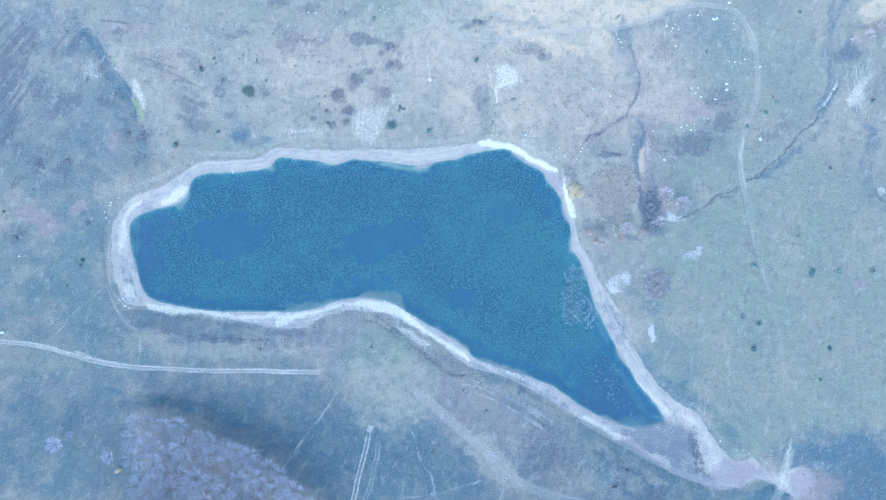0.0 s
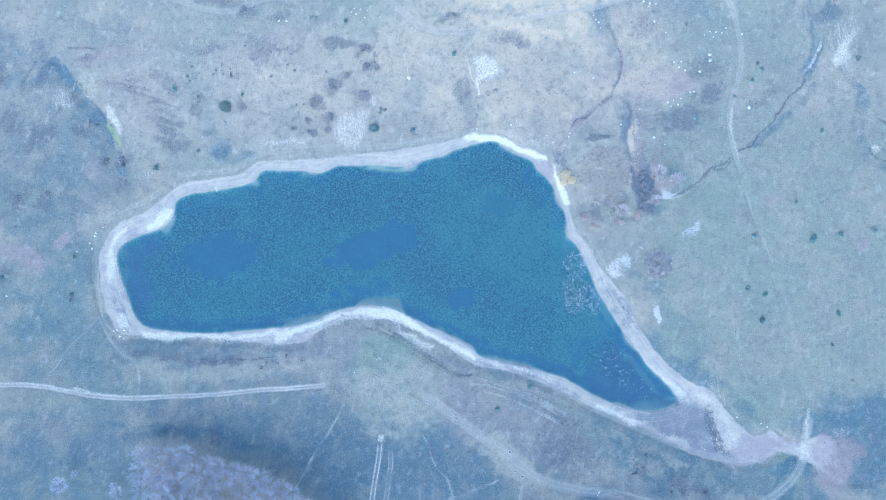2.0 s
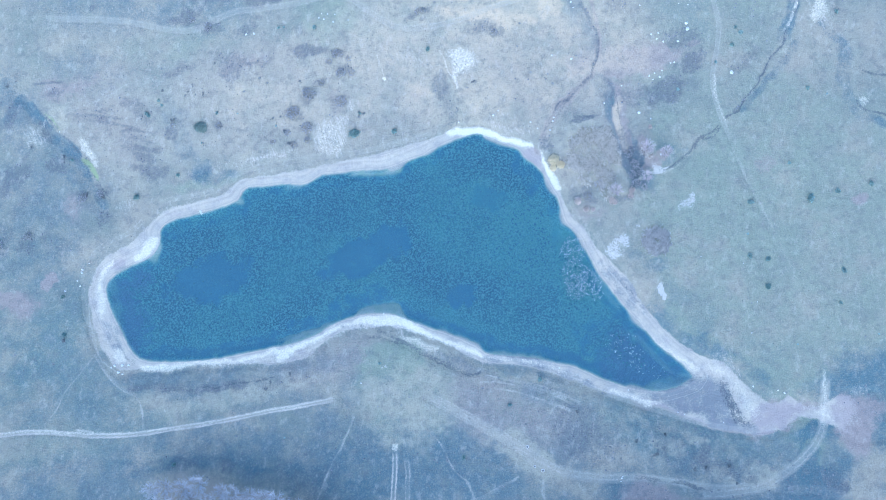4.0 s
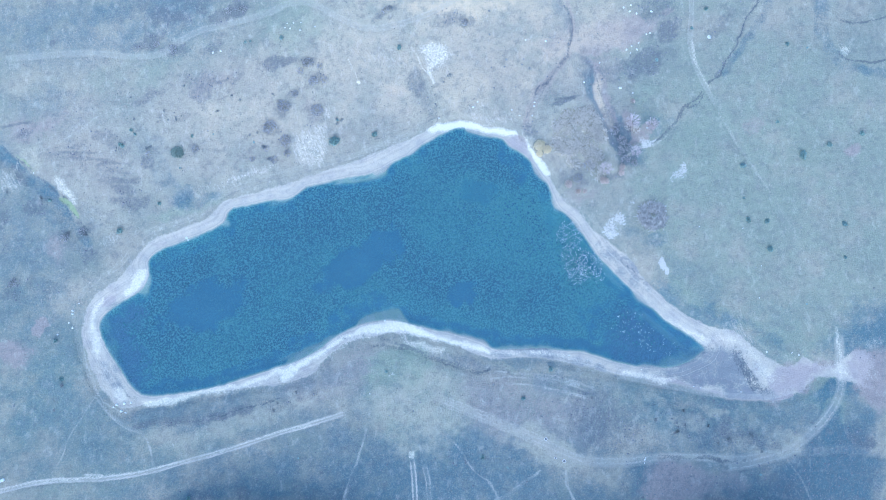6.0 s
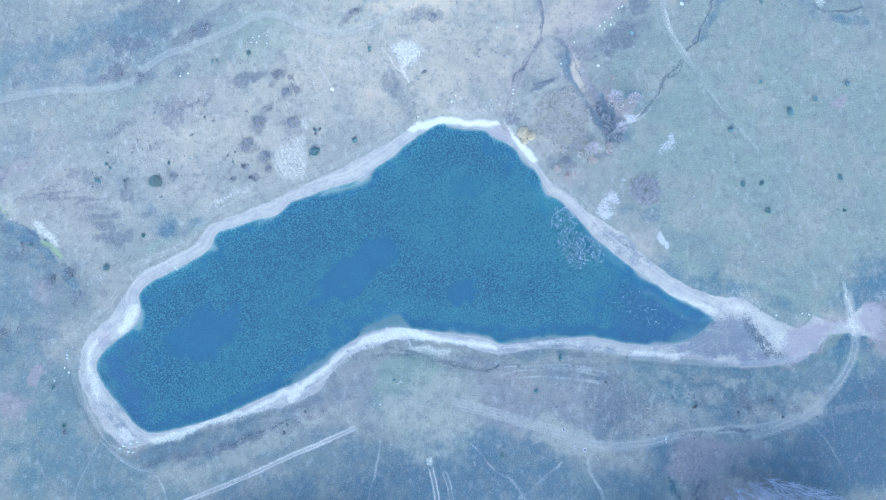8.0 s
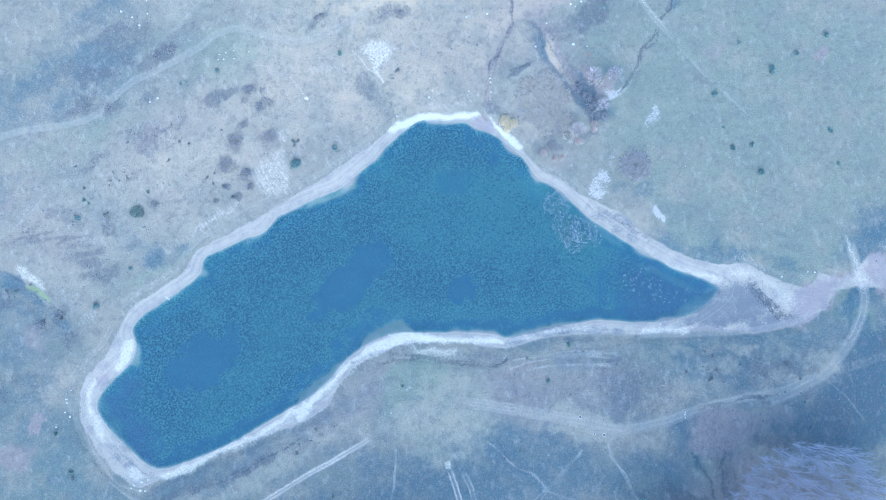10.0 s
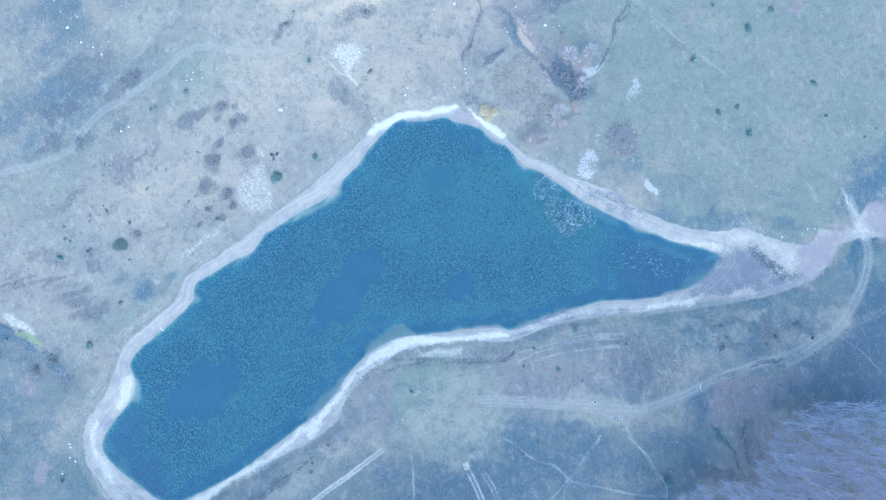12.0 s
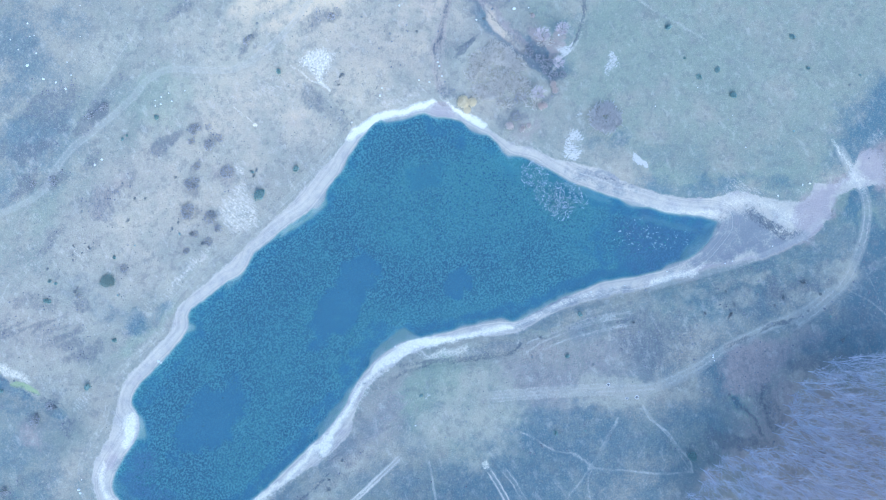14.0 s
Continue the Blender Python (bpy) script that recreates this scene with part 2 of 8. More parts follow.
POND = varied("pondweed", (0.11, 0.21, 0.17), (0.38, 0.56, 0.37), 0.4, 0.9, 0.0)
PAINT = varied("weathered_white_paint", (0.62, 0.64, 0.62), (0.80, 0.80, 0.78), 3.0, 0.6)

# ---- plan, in metres ----
SHORE_NORTH = [
    (-138.8, 35.3), (-136.9, 38.3), (-132.4, 40.6), (-126.9, 42.1), (-121.9, 43.1), (-117.4, 44.9), (-114, 48.7), (-112.9, 53.8),
    (-110.2, 56.6), (-104.7, 57.9), (-97.1, 58.4), (-89.5, 58.7), (-81.9, 59.4), (-77.4, 61.2), (-74.9, 63.8), (-71.9, 65.3),
    (-66.8, 64.8), (-60.5, 64), (-54.2, 63), (-49.1, 62), (-44, 63), (-40.3, 64.6), (-33.9, 64.3), (-28.8, 63.5),
    (-21.2, 62.5), (-14.9, 61.7), (-9.9, 61.5), (-6.6, 62.5), (-1, 63.5), (4.1, 64.3), (9.1, 65.8), (15.5, 67.6),
    (20.5, 68.1), (26.9, 69.2), (30.7, 68.1), (35.7, 64.8), (40.7, 61.2), (45, 58.1),
]
SHORE_EAST = [
    (46.5, 54.8), (49.5, 51.3), (52.5, 46.7), (54.4, 41.6), (56.3, 35.3), (57.3, 29), (57.9, 23.9), (60.4, 20.1),
    (63.1, 14.4), (64.7, 7.6), (66.8, 0.2), (70.2, -7.3), (73.8, -14.7), (77.4, -20.9), (81, -27.7), (86, -35.6),
    (90.8, -41.7), (95.6, -47.7), (98.2, -51.4), (95, -53.1), (87.6, -54.1), (80.2, -53.8),
]
SHORE_SOUTH = [
    (72.9, -51.4), (65.5, -48), (59.4, -44.1), (53.3, -40), (47.2, -36.1), (43.5, -34.8), (37.4, -32.4), (30, -29.7),
    (23.8, -27.7), (16.4, -25.3), (13.4, -23.8), (10.2, -20.6), (6.5, -17.7), (2.7, -15.2), (-2.2, -11.7), (-7.2, -9.3),
    (-10.9, -7), (-15.4, -4.3), (-19.7, -1.6), (-23.4, 0.2), (-29.7, 1.9), (-35.9, 2.2), (-40.9, 1.9), (-45.9, 0.9),
    (-50.8, -0.8), (-55.8, -2.6), (-62, -3.8), (-67, -4.3), (-70.7, -4.1), (-80.7, -3.8), (-90.6, -3.6), (-95.6, -4.1),
    (-103.1, -3.6), (-110.6, -2.3), (-118.1, -1.1), (-124.4, 0.4), (-130.2, 2.6), (-133.4, 7.6), (-135.3, 13.9), (-137.5, 20.1),
    (-139, 26.4), (-139.7, 31.5),
]
BEACH_NORTH = [
    (-149.1, 28.9), (-147.7, 37.7), (-142.9, 45.3), (-135.6, 50.8), (-126.8, 52.9), (-119.4, 58), (-114.5, 62.3), (-107, 64.9),
    (-96.9, 64.6), (-86.8, 64.6), (-80.5, 66.4), (-75.6, 70), (-69.2, 70), (-59.1, 68.9), (-46.5, 68.9), (-33.8, 68.9),
    (-21.2, 68.9), (-8.6, 69.5), (4.1, 70.5), (14.2, 72), (16.7, 73.3), (24.3, 72.8), (30.6, 72), (36.9, 68.4),
    (41.9, 64.9), (48.2, 61.3), (50.7, 59.2), (51.9, 56.7), (54.4, 52.9), (56.8, 47.8), (58.7, 39.4), (59.1, 33.9),
]
BEACH_EAST = [
    (61.5, 26.3), (65.2, 20.1), (68.8, 11.3), (73.6, 3.9), (78.5, -3.6), (82, -13.4), (85.5, -22), (90.3, -29.4),
    (95.1, -35.4), (101.1, -41.5), (108.3, -46.3), (114.2, -52.4), (118.8, -59.6), (122.3, -64.3), (125.8, -67.9), (130.6, -67.1),
    (134.3, -65.4), (137.7, -70.2), (143.6, -72.5), (149.6, -70.1), (161.6, -70), (167.4, -71.1), (172.9, -80.5), (177.1, -89.8),
    (158.1, -89.9), (149, -83), (142.1, -78.4), (135, -76.1), (127.6, -79.7), (119.1, -80.4), (110.8, -77.4), (101.3, -73.9),
    (91.8, -68), (84.6, -63.2), (77.3, -59.6), (67.6, -54.8),
]
BEACH_SOUTH = [
    (57.9, -50), (48.2, -44), (38.4, -37.9), (28.6, -33.5), (18.8, -30.6), (11.4, -28.1), (4, -23.2), (-3.5, -15.9),
    (-9.7, -12.2), (-15.9, -8.5), (-20.8, -7.3), (-25.8, -4.8), (-33.3, -4), (-40.7, -3.6), (-48.1, -4.8), (-55.5, -8.5),
    (-62.9, -11.7), (-70.4, -11.5), (-77.8, -11), (-87.8, -8.5), (-95.2, -8), (-105.1, -6.5), (-115.1, -5), (-125, -3.6),
    (-135, -3.1), (-139.9, -2.3), (-143.9, 2.6), (-146.6, 8.9), (-148.3, 18.8),
]
WOOD_WEST = [
    (-130, -48.6), (-121.5, -46.3), (-110.2, -49.7), (-100.8, -55.4), (-84.4, -61.1), (-70.3, -69.1), (-56.3, -79.2), (-42.3, -90.5),
    (-88, -106.1), (-145.3, -106.1), (-127.8, -81.5), (-127, -70.2), (-129.6, -61.1),
]
WOOD_SOUTH = [
    (73.2, -109.9), (86.7, -113.4), (99.6, -123.1), (106.7, -149), (64.4, -188.2), (5.7, -131.6), (8, -107.4), (17.7, -108.9),
    (32.3, -108.3), (48.5, -117.2), (56.9, -114.6),
]
CRATE = (-190.8, -12.8)
GREEN_BUSHES = [
    (-23.1, 78.8, 2.5), (-6.5, 76.8, 1.33), (14.9, 108.2, 1.33), (-108.5, 104.9, 1), (-119.5, 70.4, 1.55), (-100.6, 76.4, 1),
    (-102.5, 108.9, 0.88), (-101.5, 106.9, 0.78), (-79.1, 99.2, 0.88), (-88, 87.9, 0.55), (-55.4, 88.9, 0.55), (161.4, 12.9, 1.98),
    (173.3, 13.2, 1.33), (187.5, 13.6, 1.33), (136.3, 16.2, 1.55), (130.8, -6, 1.33), (138, -8.7, 1.33), (135.1, -20.4, 1.55),
    (168, -19.6, 1.55), (132.1, 3.1, 0.65), (156, 29.1, 0.88), (163.3, -32.7, 0.88), (141.9, -46.1, 0.55), (171.3, 59.3, 1),
    (143.8, 84.6, 1.1), (135.9, 78.7, 0.88), (190.2, 89.1, 1.1), (-4.6, -63.8, 1.1), (18.6, -46.9, 1.1), (33.4, -39, 1.1),
]
GREEN_BUSHES += [
    (-19.2, 87.1, 0.78), (117.3, 70.2, 0.88), (-158.9, 18.8, 1.1), (-187.6, 28.6, 1.1), (-157.1, 34.5, 1), (-143.8, 91.6, 0.88),
    (-121.8, -42.7, 1.1), (-75.5, -41.2, 0.55), (178.6, 55.3, 0.65), (-70.6, 97.3, 0.45), (175.2, -48.3, 0.55), (-31.2, 126.4, 0.88),
    (-43.8, 129, 0.65), (158, 128.5, 1), (148.5, 89.1, 1.1), (146.9, 91.7, 0.88), (25.2, -104.1, 2.1), (-31.4, -19.2, 0.76),
    (3.9, -70.7, 0.56), (-45.9, 129.4, 0.76), (-31.1, 126.7, 0.95), (-108, 103.8, 0.95), (99.8, -104.4, 0.56),
]
LOW_THICKETS = [
    (-87.7, 94.9, 2), (-86.4, 93.9, 1.25),
]
TWIG_THICKETS = [(90.5, 47, 2.2), (92, 42, 2.4), (90, 38, 2.1), (93.5, 38.5, 1.9), (91, 34, 2.2), (94, 31.5, 1.8),
    (-39, 99.4, 3.25), (-47.1, 92.9, 3.5), (-26.3, 93.7, 3), (-42.8, 85.5, 2.75), (-43.5, 80.2, 1.75), (-51.2, 84.8, 1.75),
    (-49.6, 79.2, 2), (-23.8, 113.7, 2.5), (-23.8, 105.5, 2.25), (-58, 82.2, 1.5), (81.5, 47.8, 0), (-142.2, 74.6, 2),
    (-134.6, 75.1, 2), (-179.6, 61.6, 2.25), (-32.7, 103, 1.75), (75.5, 36.4, 2.5), (69.1, 32.6, 2.25), (-79.6, 93.7, 1.75),
    (-98.6, 97.4, 1.5), (-167.8, 63, 2), (14.2, 124.8, 1.75), (44.6, 110, 1.75), (-48.4, 143.5, 1.73), (-42.4, 142.3, 1.95),
    (-75.2, 135.1, 1.95), (-81.1, 139.2, 1.52), (-19.2, 104.9, 1.73), (-19.3, 110.9, 1.52), (-27.7, 111.3, 1.73),
]
BRAMBLE_RING = [
    (93.6, 8.1, 6.25),
]
YELLOW_BUSHES = [
    (58.6, 51.1, 2.75), (61.1, 48.3, 2), (57.6, 47.5, 1.5),
]
RUST_BUSHES = [
    (78.6, 28.9, 1.75), (79.8, 27.9, 1.25), (88.4, 30.9, 1.75), (87.1, 29.4, 1.25), (65.4, 31.4, 1.5), (67.8, 27.6, 1.5),
    (70.5, 26.3, 1.25), (102.2, 56.7, 1),
]
YELLOW_TREES = [
    (-136.5, -70.3, 1.75),
]
LONE_TREES = [
    (-162.3, -59, 4.25), (-140.1, -64.6, 3.25), (-142, -61.8, 2), (-157.8, -55.5, 2),
]
THICKET_TREES = [(98.3, 48, 3.6), (105.4, 44.4, 3.3), (95.2, 35.8, 3.0), (81, 32.7, 3.3), (186.8, 117.4, 3.2), (192.1, 119.7, 3.4), (181, 114.6, 2.8)]
STONES = [
    (-28.2, 130.2, 0.38), (-26.2, 129.2, 0.5), (-24.2, 131, 0.38), (-22.5, 127.3, 0.5), (-21.2, 130.2, 0.38), (-31.3, 126, 0.25),
    (-16.1, 126.8, 0.38), (-26.7, 131.7, 0.38), (77.4, 119.4, 0.5), (79.4, 116.2, 0.5), (76.1, 117.9, 0.38), (80, 113.7, 0.38),
    (78.4, 117.4, 0.38), (100, 123.5, 0.5), (102.5, 122.3, 0.63), (103.8, 124, 0.5), (102.1, 121.1, 0.38), (105.1, 121.8, 0.5),
    (99.5, 122.8, 0.38), (109.9, 127.9, 0.5), (113.7, 127.9, 0.5), (120.7, 126.1, 1.25), (122, 126.3, 1), (127.3, 133.1, 0.75),
    (126.1, 130.7, 0.5), (129.5, 124, 0.38), (130, 121.5, 0.38), (103.9, 114.4, 0.63), (108.5, 109.1, 0.5), (125.3, 106.5, 0.38),
]
STONES += [
    (127.8, 107.7, 0.5), (130.3, 107.2, 0.5), (132.8, 106.6, 0.38), (134.8, 108.4, 0.5), (129.1, 105.2, 0.38), (126.9, 97.7, 1),
    (126.9, 95.2, 1), (121.7, 90.7, 0.75), (110.9, 95.8, 0.5), (112.9, 93.5, 0.5), (115.4, 91.8, 0.63), (114.1, 95.8, 0.5),
    (116.6, 82.1, 0.5), (118.3, 82.1, 0.5), (106.5, 78.4, 0.5), (109, 79.1, 0.5), (110.8, 77.1, 0.63), (107.7, 76.6, 0.5),
    (112.3, 79.6, 0.38), (141.3, 72.7, 1), (141.5, 105, 0.63), (75, 92.4, 0.75), (66.9, 95.4, 0.5), (93.9, 76.6, 0.5),
    (98.7, 63.6, 0.75), (103.1, 60, 0.5), (103.9, 44, 0.38), (-147.4, 44.5, 0.75), (-147.9, 43.2, 0.63), (-150.3, 40.2, 0.5),
]
STONES += [
    (-149.5, 37.7, 0.5), (-144.2, 46.5, 0.38), (-155.9, 36.9, 0.5), (-139.5, -1.1, 0.75), (-138, -2.3, 0.63), (-140.6, 1.9, 0.63),
    (-137.6, 1.4, 0.63), (-135.1, 0.9, 0.5), (-142.1, 1.4, 0.5), (-94.3, 59.2, 0.75), (-94, 58.2, 0.63), (-118.6, 46.5, 0.5),
    (120, -59.6, 0.5), (129.5, -63.1, 0.5), (131.9, -64.7, 0.63), (87, -63.9, 0.38), (100.4, 10.1, 0.38), (99.8, 8.1, 0.38),
    (85, 70.7, 0.5), (59.6, 63.8, 0.38), (-186.2, 20.5, 0.5), (-193, 93.1, 0.38), (-146.6, 104.5, 0.38), (-60, 129.2, 0.5),
    (52.1, 68.9, 0.5), (54.5, 65.6, 0.5), (61.6, 67.4, 0.5), (21.8, 75.1, 0.5), (-25.8, 0.9, 0.38), (42.4, -36.2, 0.45),
]
STONES += [
    (39.5, 76.6, 0.5), (37, 75.1, 0.5), (127.6, -8.5, 0.3), (124.3, -37.8, 0.3), (129.5, -25.6, 0.3), (110.7, -2.3, 0.3),
    (62.2, 68.9, 0.4), (-68.1, -76.4, 0.3), (-40.5, -25.7, 0.38), (-51.7, 172, 0.87), (-46.2, 173, 0.54), (-51, 164.5, 0.65),
    (-47.7, 156.6, 0.65), (-43.5, 179.1, 0.32), (-42.1, 178.4, 0.32), (-50, 178.4, 0.43), (-30.2, 167, 0.32), (-40.8, 183.3, 0.43),
    (-22.1, 175.3, 0.32), (-42.6, 158.9, 0.43), (-49.5, 183.1, 0.43), (-48.6, 160.6, 0.43), (-56.7, 128.9, 0.54), (-24.3, 143.1, 0),
    (-40.3, 163.3, 0.32), (57.6, -84.9, 0.43), (57, -86, 0.39), (58.2, -84.3, 0.32), (68.9, -50.9, 0.32), (53.4, -43.4, 0.32),
]
STONES += [
    (89.5, -65.3, 0.28), (104.4, -71.7, 0.28),
]
FIRE_RINGS = [
    (22.2, -64.9, 0.8), (23.5, -73.1, 0.65), (26.4, -75.4, 0.88),
]
REEDS = [
    (58.8, 11.3, 5.5), (57.4, 1.4, 6), (62.3, -3.6, 5.5), (56.1, -6, 4), (64.7, -8.5, 3), (70.5, -33, 6.5),
    (76.5, -40.3, 5), (65.6, -29.4, 3.5), (82.6, -45.2, 3.5),
]
PALE_SHRUBS = [
    (99, 44.5, 2.5), (77.9, 32.6, 3.75), (97, 46.5, 2.25),
    (76.3, 39.7, 1.95), (68.5, 55.2, 1.58), (86.2, 48, 1.83), (76.7, 36.4, 2.1), (79.9, 56.7, 2.3), (80.8, 41, 2.58),
    (65.9, 50.6, 2.35), (84.9, 44.8, 2.25), (74.9, 47, 2.58), (66.1, 47.3, 2.6), (73.4, 61, 2), (78.4, 57.2, 2.68),
    (78.3, 51.9, 1.68), (67.1, 45, 1.88), (68.4, 49.3, 1.95), (83.6, 54.9, 2.65), (82.9, 59, 2.35), (81, 38.9, 2.7),
    (74.5, 54.7, 2.55), (70.2, 52.1, 1.58), (71.9, 46.5, 1.88), (77.2, 60.8, 1.55), (74, 50.8, 2.4), (70.2, 38.7, 2.73),
]
PALE_SHRUBS += [
    (64.1, 49.6, 1.88), (80.7, 48, 2), (72.2, 52.4, 1.55), (80.1, 54.4, 2.7), (70.3, 56.7, 2.2), (67.5, 57.5, 2.13),
    (76.1, 42.2, 2.73), (83.2, 48.6, 2.23), (72.8, 55.9, 2.38), (81.3, 50.6, 2.08), (71.3, 43.7, 1.95), (68.3, 41.2, 1.53),
    (66.7, 53.6, 1.9), (80.9, 44.8, 1.93), (76.4, 44.8, 2.15), (79.3, 38.4, 2.55), (78.1, 43, 2.5), (73.4, 45.3, 1.88),
    (77.3, 55.4, 1.93), (69.1, 45, 2), (84.2, 57.7, 2.05), (86.3, 52.9, 1.78),
]
hollow = random.Random(12)
for _ in range(45):
    w, q = hollow.uniform(0, 6.28), hollow.uniform(0, 1) ** 0.5
    PALE_SHRUBS.append((75.5 + 11 * q * math.cos(w), 49.0 + 12 * q * math.sin(w), hollow.uniform(1.3, 2.3)))
SMALL_SHRUBS = [
    (-89.6, 110.5, 0.5), (-83.3, 108.7, 0.5), (-98.5, 99.9, 0.8), (-41.5, 105.5, 0.6), (-55.4, 107.5, 0.6), (-66.1, 105.7, 0.5),
    (-56.2, 92.4, 0.7), (-20, 85.8, 0.6), (-18, 86.6, 0.5), (40.6, 129.7, 0.7), (16.7, 125.3, 0.8), (55.9, 111.7, 0.6),
    (31.9, 91.1, 0.8), (30.7, 90.9, 0.6), (64.9, 83.5, 0.7), (117.8, 111.8, 1), (103.9, 118.6, 0.6), (87.4, 68.9, 0.6),
    (93.8, 114.9, 0.6), (158.8, 83, 0.5), (-52.9, 92.4, 0.6), (21.7, 127.3, 0.6), (-83.3, 110.5, 0.4), (-87, 112.9, 0.4),
    (-75.6, 119.9, 0.6), (-159.9, 128.5, 0.6), (-163.7, 127.2, 1), (-159.3, 99.9, 0.6), (-146.7, 93.7, 0.8), (-140.2, 75.9, 1),
]
SMALL_SHRUBS += [
    (-133.8, 73.3, 1), (-137.8, 91.1, 0.6), (-181.5, 50.2, 0.8), (-190.7, 51.3, 0.8), (-193.6, 40, 0.8), (-179.9, 14.3, 0.6),
    (-165.1, 7.6, 0.6), (-159.4, 16.3, 0.8), (-77.6, -17.8, 0.6), (-80, -20.3, 0.8), (-69, -15.9, 0.8), (-25.6, -37.8, 0.5),
    (-35.4, -36.6, 0.4), (23.5, -55.9, 0.6), (57.9, -50, 0.6), (8.9, -37.9, 0.6), (16.3, -35, 0.6), (-21.9, -35.4, 0.4),
    (74.3, -78.5, 0.8), (67.2, -71.4, 0.8), (79.4, -71.5, 0.8), (169.6, -48.4, 0.5), (127.1, -25.6, 0.4), (150.4, -15.8, 0.4),
    (-87, 112.1, 0.43), (-86.5, 108.7, 0.52), (-79.2, 99.3, 0.61), (-87.3, 87.7, 0.43), (-55.4, 89.1, 0.43), (-72.3, 99.2, 0.43),
]
SMALL_SHRUBS += [
    (-65.7, 105.8, 0.61), (-52.3, 85.6, 1.04), (-51.5, 80.2, 0.87), (-17.3, 86.7, 0.69), (-19.3, 87.7, 0.61), (-90.9, 109, 0.52),
    (-97.1, 100.1, 0.69), (-83.4, 107.8, 0.69), (-58, 110.2, 0.69), (-43.9, 80.5, 0.69), (-98.2, 121.9, 0.52), (-99.8, 113, 0.69),
    (53.1, 102.2, 0.52), (56.5, 90, 0.69), (28.3, 89, 0.52), (95.6, -97.5, 0.52), (77.6, -77.2, 0.69), (73, -78.7, 0.69),
    (86.9, -80.2, 0.69), (88.2, -87.5, 0.87), (92.9, -87.5, 0.69), (102.1, -89, 0.87), (103.4, -96.2, 0.69), (59.2, -77.2, 0.52),
    (47, -65.5, 0.69), (45.5, -55.2, 0.69), (96.6, -113, 0.69), (22.9, -93.9, 0.52), (9.4, -78.3, 0.52), (-11.6, -63.9, 0.52),
]


# ---- ground grid ----


def spread(lo, hi, step, far):
    """Even steps from lo to hi, then wider and wider ones out to far."""
    mid = list(np.arange(lo, hi + step / 2, step))
    for side in (1, -1):
        grow, edge = step, mid[-1] if side > 0 else mid[0]
        while abs(edge) < far:
            grow *= 1.2
            edge += side * grow
            mid.insert(len(mid) if side > 0 else 0, edge)
    return np.array(mid)


GX, GY = spread(-232, 224, 0.5, 3300), spread(-184, 190, 0.5, 3300)
X, Y = np.meshgrid(GX, GY)


def smooth(t):
    t = np.clip(t, 0, 1)
    return t * t * (3 - 2 * t)


def value_noise(x, y, size, seed):
    """Soft noise of -1 to 1 with lumps of that many metres."""
    table = np.random.RandomState(seed).uniform(-1, 1, (64, 64))
    u, v = x / size, y / size
    i, j = np.floor(u).astype(int), np.floor(v).astype(int)
    fu, fv = smooth(u - i), smooth(v - j)
    a, b = table[j % 64, i % 64], table[j % 64, (i + 1) % 64]
    c, d = table[(j + 1) % 64, i % 64], table[(j + 1) % 64, (i + 1) % 64]
    return (a + (b - a) * fu) * (1 - fv) + (c + (d - c) * fu) * fv


def line_distance(points, x, y, closed=False):
    """Distance from each place to a line of points."""
    best = np.full(x.shape, 1e9)
    ends = points[1:] + points[:1] if closed else points[1:]
    for (ax, ay), (bx, by) in zip(points, ends):
        dx, dy = bx - ax, by - ay
        u = np.clip(((x - ax) * dx + (y - ay) * dy) / (dx * dx + dy * dy + 1e-9), 0, 1)
        best = np.minimum(best, (x - ax - u * dx) ** 2 + (y - ay - u * dy) ** 2)
    return np.sqrt(best)


def inside(points, x, y):
    odd = np.zeros(np.shape(x), bool)
    for (ax, ay), (bx, by) in zip(points, points[1:] + points[:1]):
        if ay != by:
            odd ^= ((ay > y) != (by > y)) & (x < (bx - ax) * (y - ay) / (by - ay) + ax)
    return odd


def curved(points, closed=False, cuts=4):
    """A smooth line through the points (Catmull-Rom)."""
    n, done = len(points), []
    for i in range(n if closed else n - 1):
        ring = [points[(i + k) % n] if closed else points[min(max(i + k, 0), n - 1)] for k in (-1, 0, 1, 2)]
        a, b, c, d = (np.array(p) for p in ring)
        for k in range(cuts):
            t = k / cuts
            q = 0.5 * (2 * b + (c - a) * t + (2 * a - 5 * b + 4 * c - d) * t**2 + (3 * b - a - 3 * c + d) * t**3)
            done.append((float(q[0]), float(q[1])))
    return done if closed else done + [tuple(points[-1])]


def signed(points, x, y):
    """Metres outside a closed line, negative inside it."""
    d = line_distance(points, x, y, True)
    return np.where(inside(points, x, y), -d, d)


def relief(x, y):
    """The valley's slopes above the lake."""
    return (13 * smooth((y - 70) / 140) + 11 * smooth((-y - 0.27 * x - 26) / 150)
            + 4 * smooth((x - 85) / 150) + 6 * smooth((-x - 150) / 120) + 1.0)


WARP_X = 1.3 * value_noise(X, Y, 5.0, 3) + 0.7 * value_noise(X, Y, 1.9, 4)
WARP_Y = 1.3 * value_noise(X, Y, 5.0, 5) + 0.7 * value_noise(X, Y, 1.9, 6)
MASKS = {name: np.zeros(X.shape) for name in "slab white track green straw dark pink damp rut lime crack clear silt shelf warm bright murk".split()}
DUG = np.zeros(X.shape)


def window(x0, x1, y0, y1):
    """The part of the grid that lies between these places."""
    a, b, c, d = np.searchsorted(GX, x0), np.searchsorted(GX, x1), np.searchsorted(GY, y0), np.searchsorted(GY, y1)
    return slice(c, max(d, c + 1)), slice(a, max(b, a + 1))


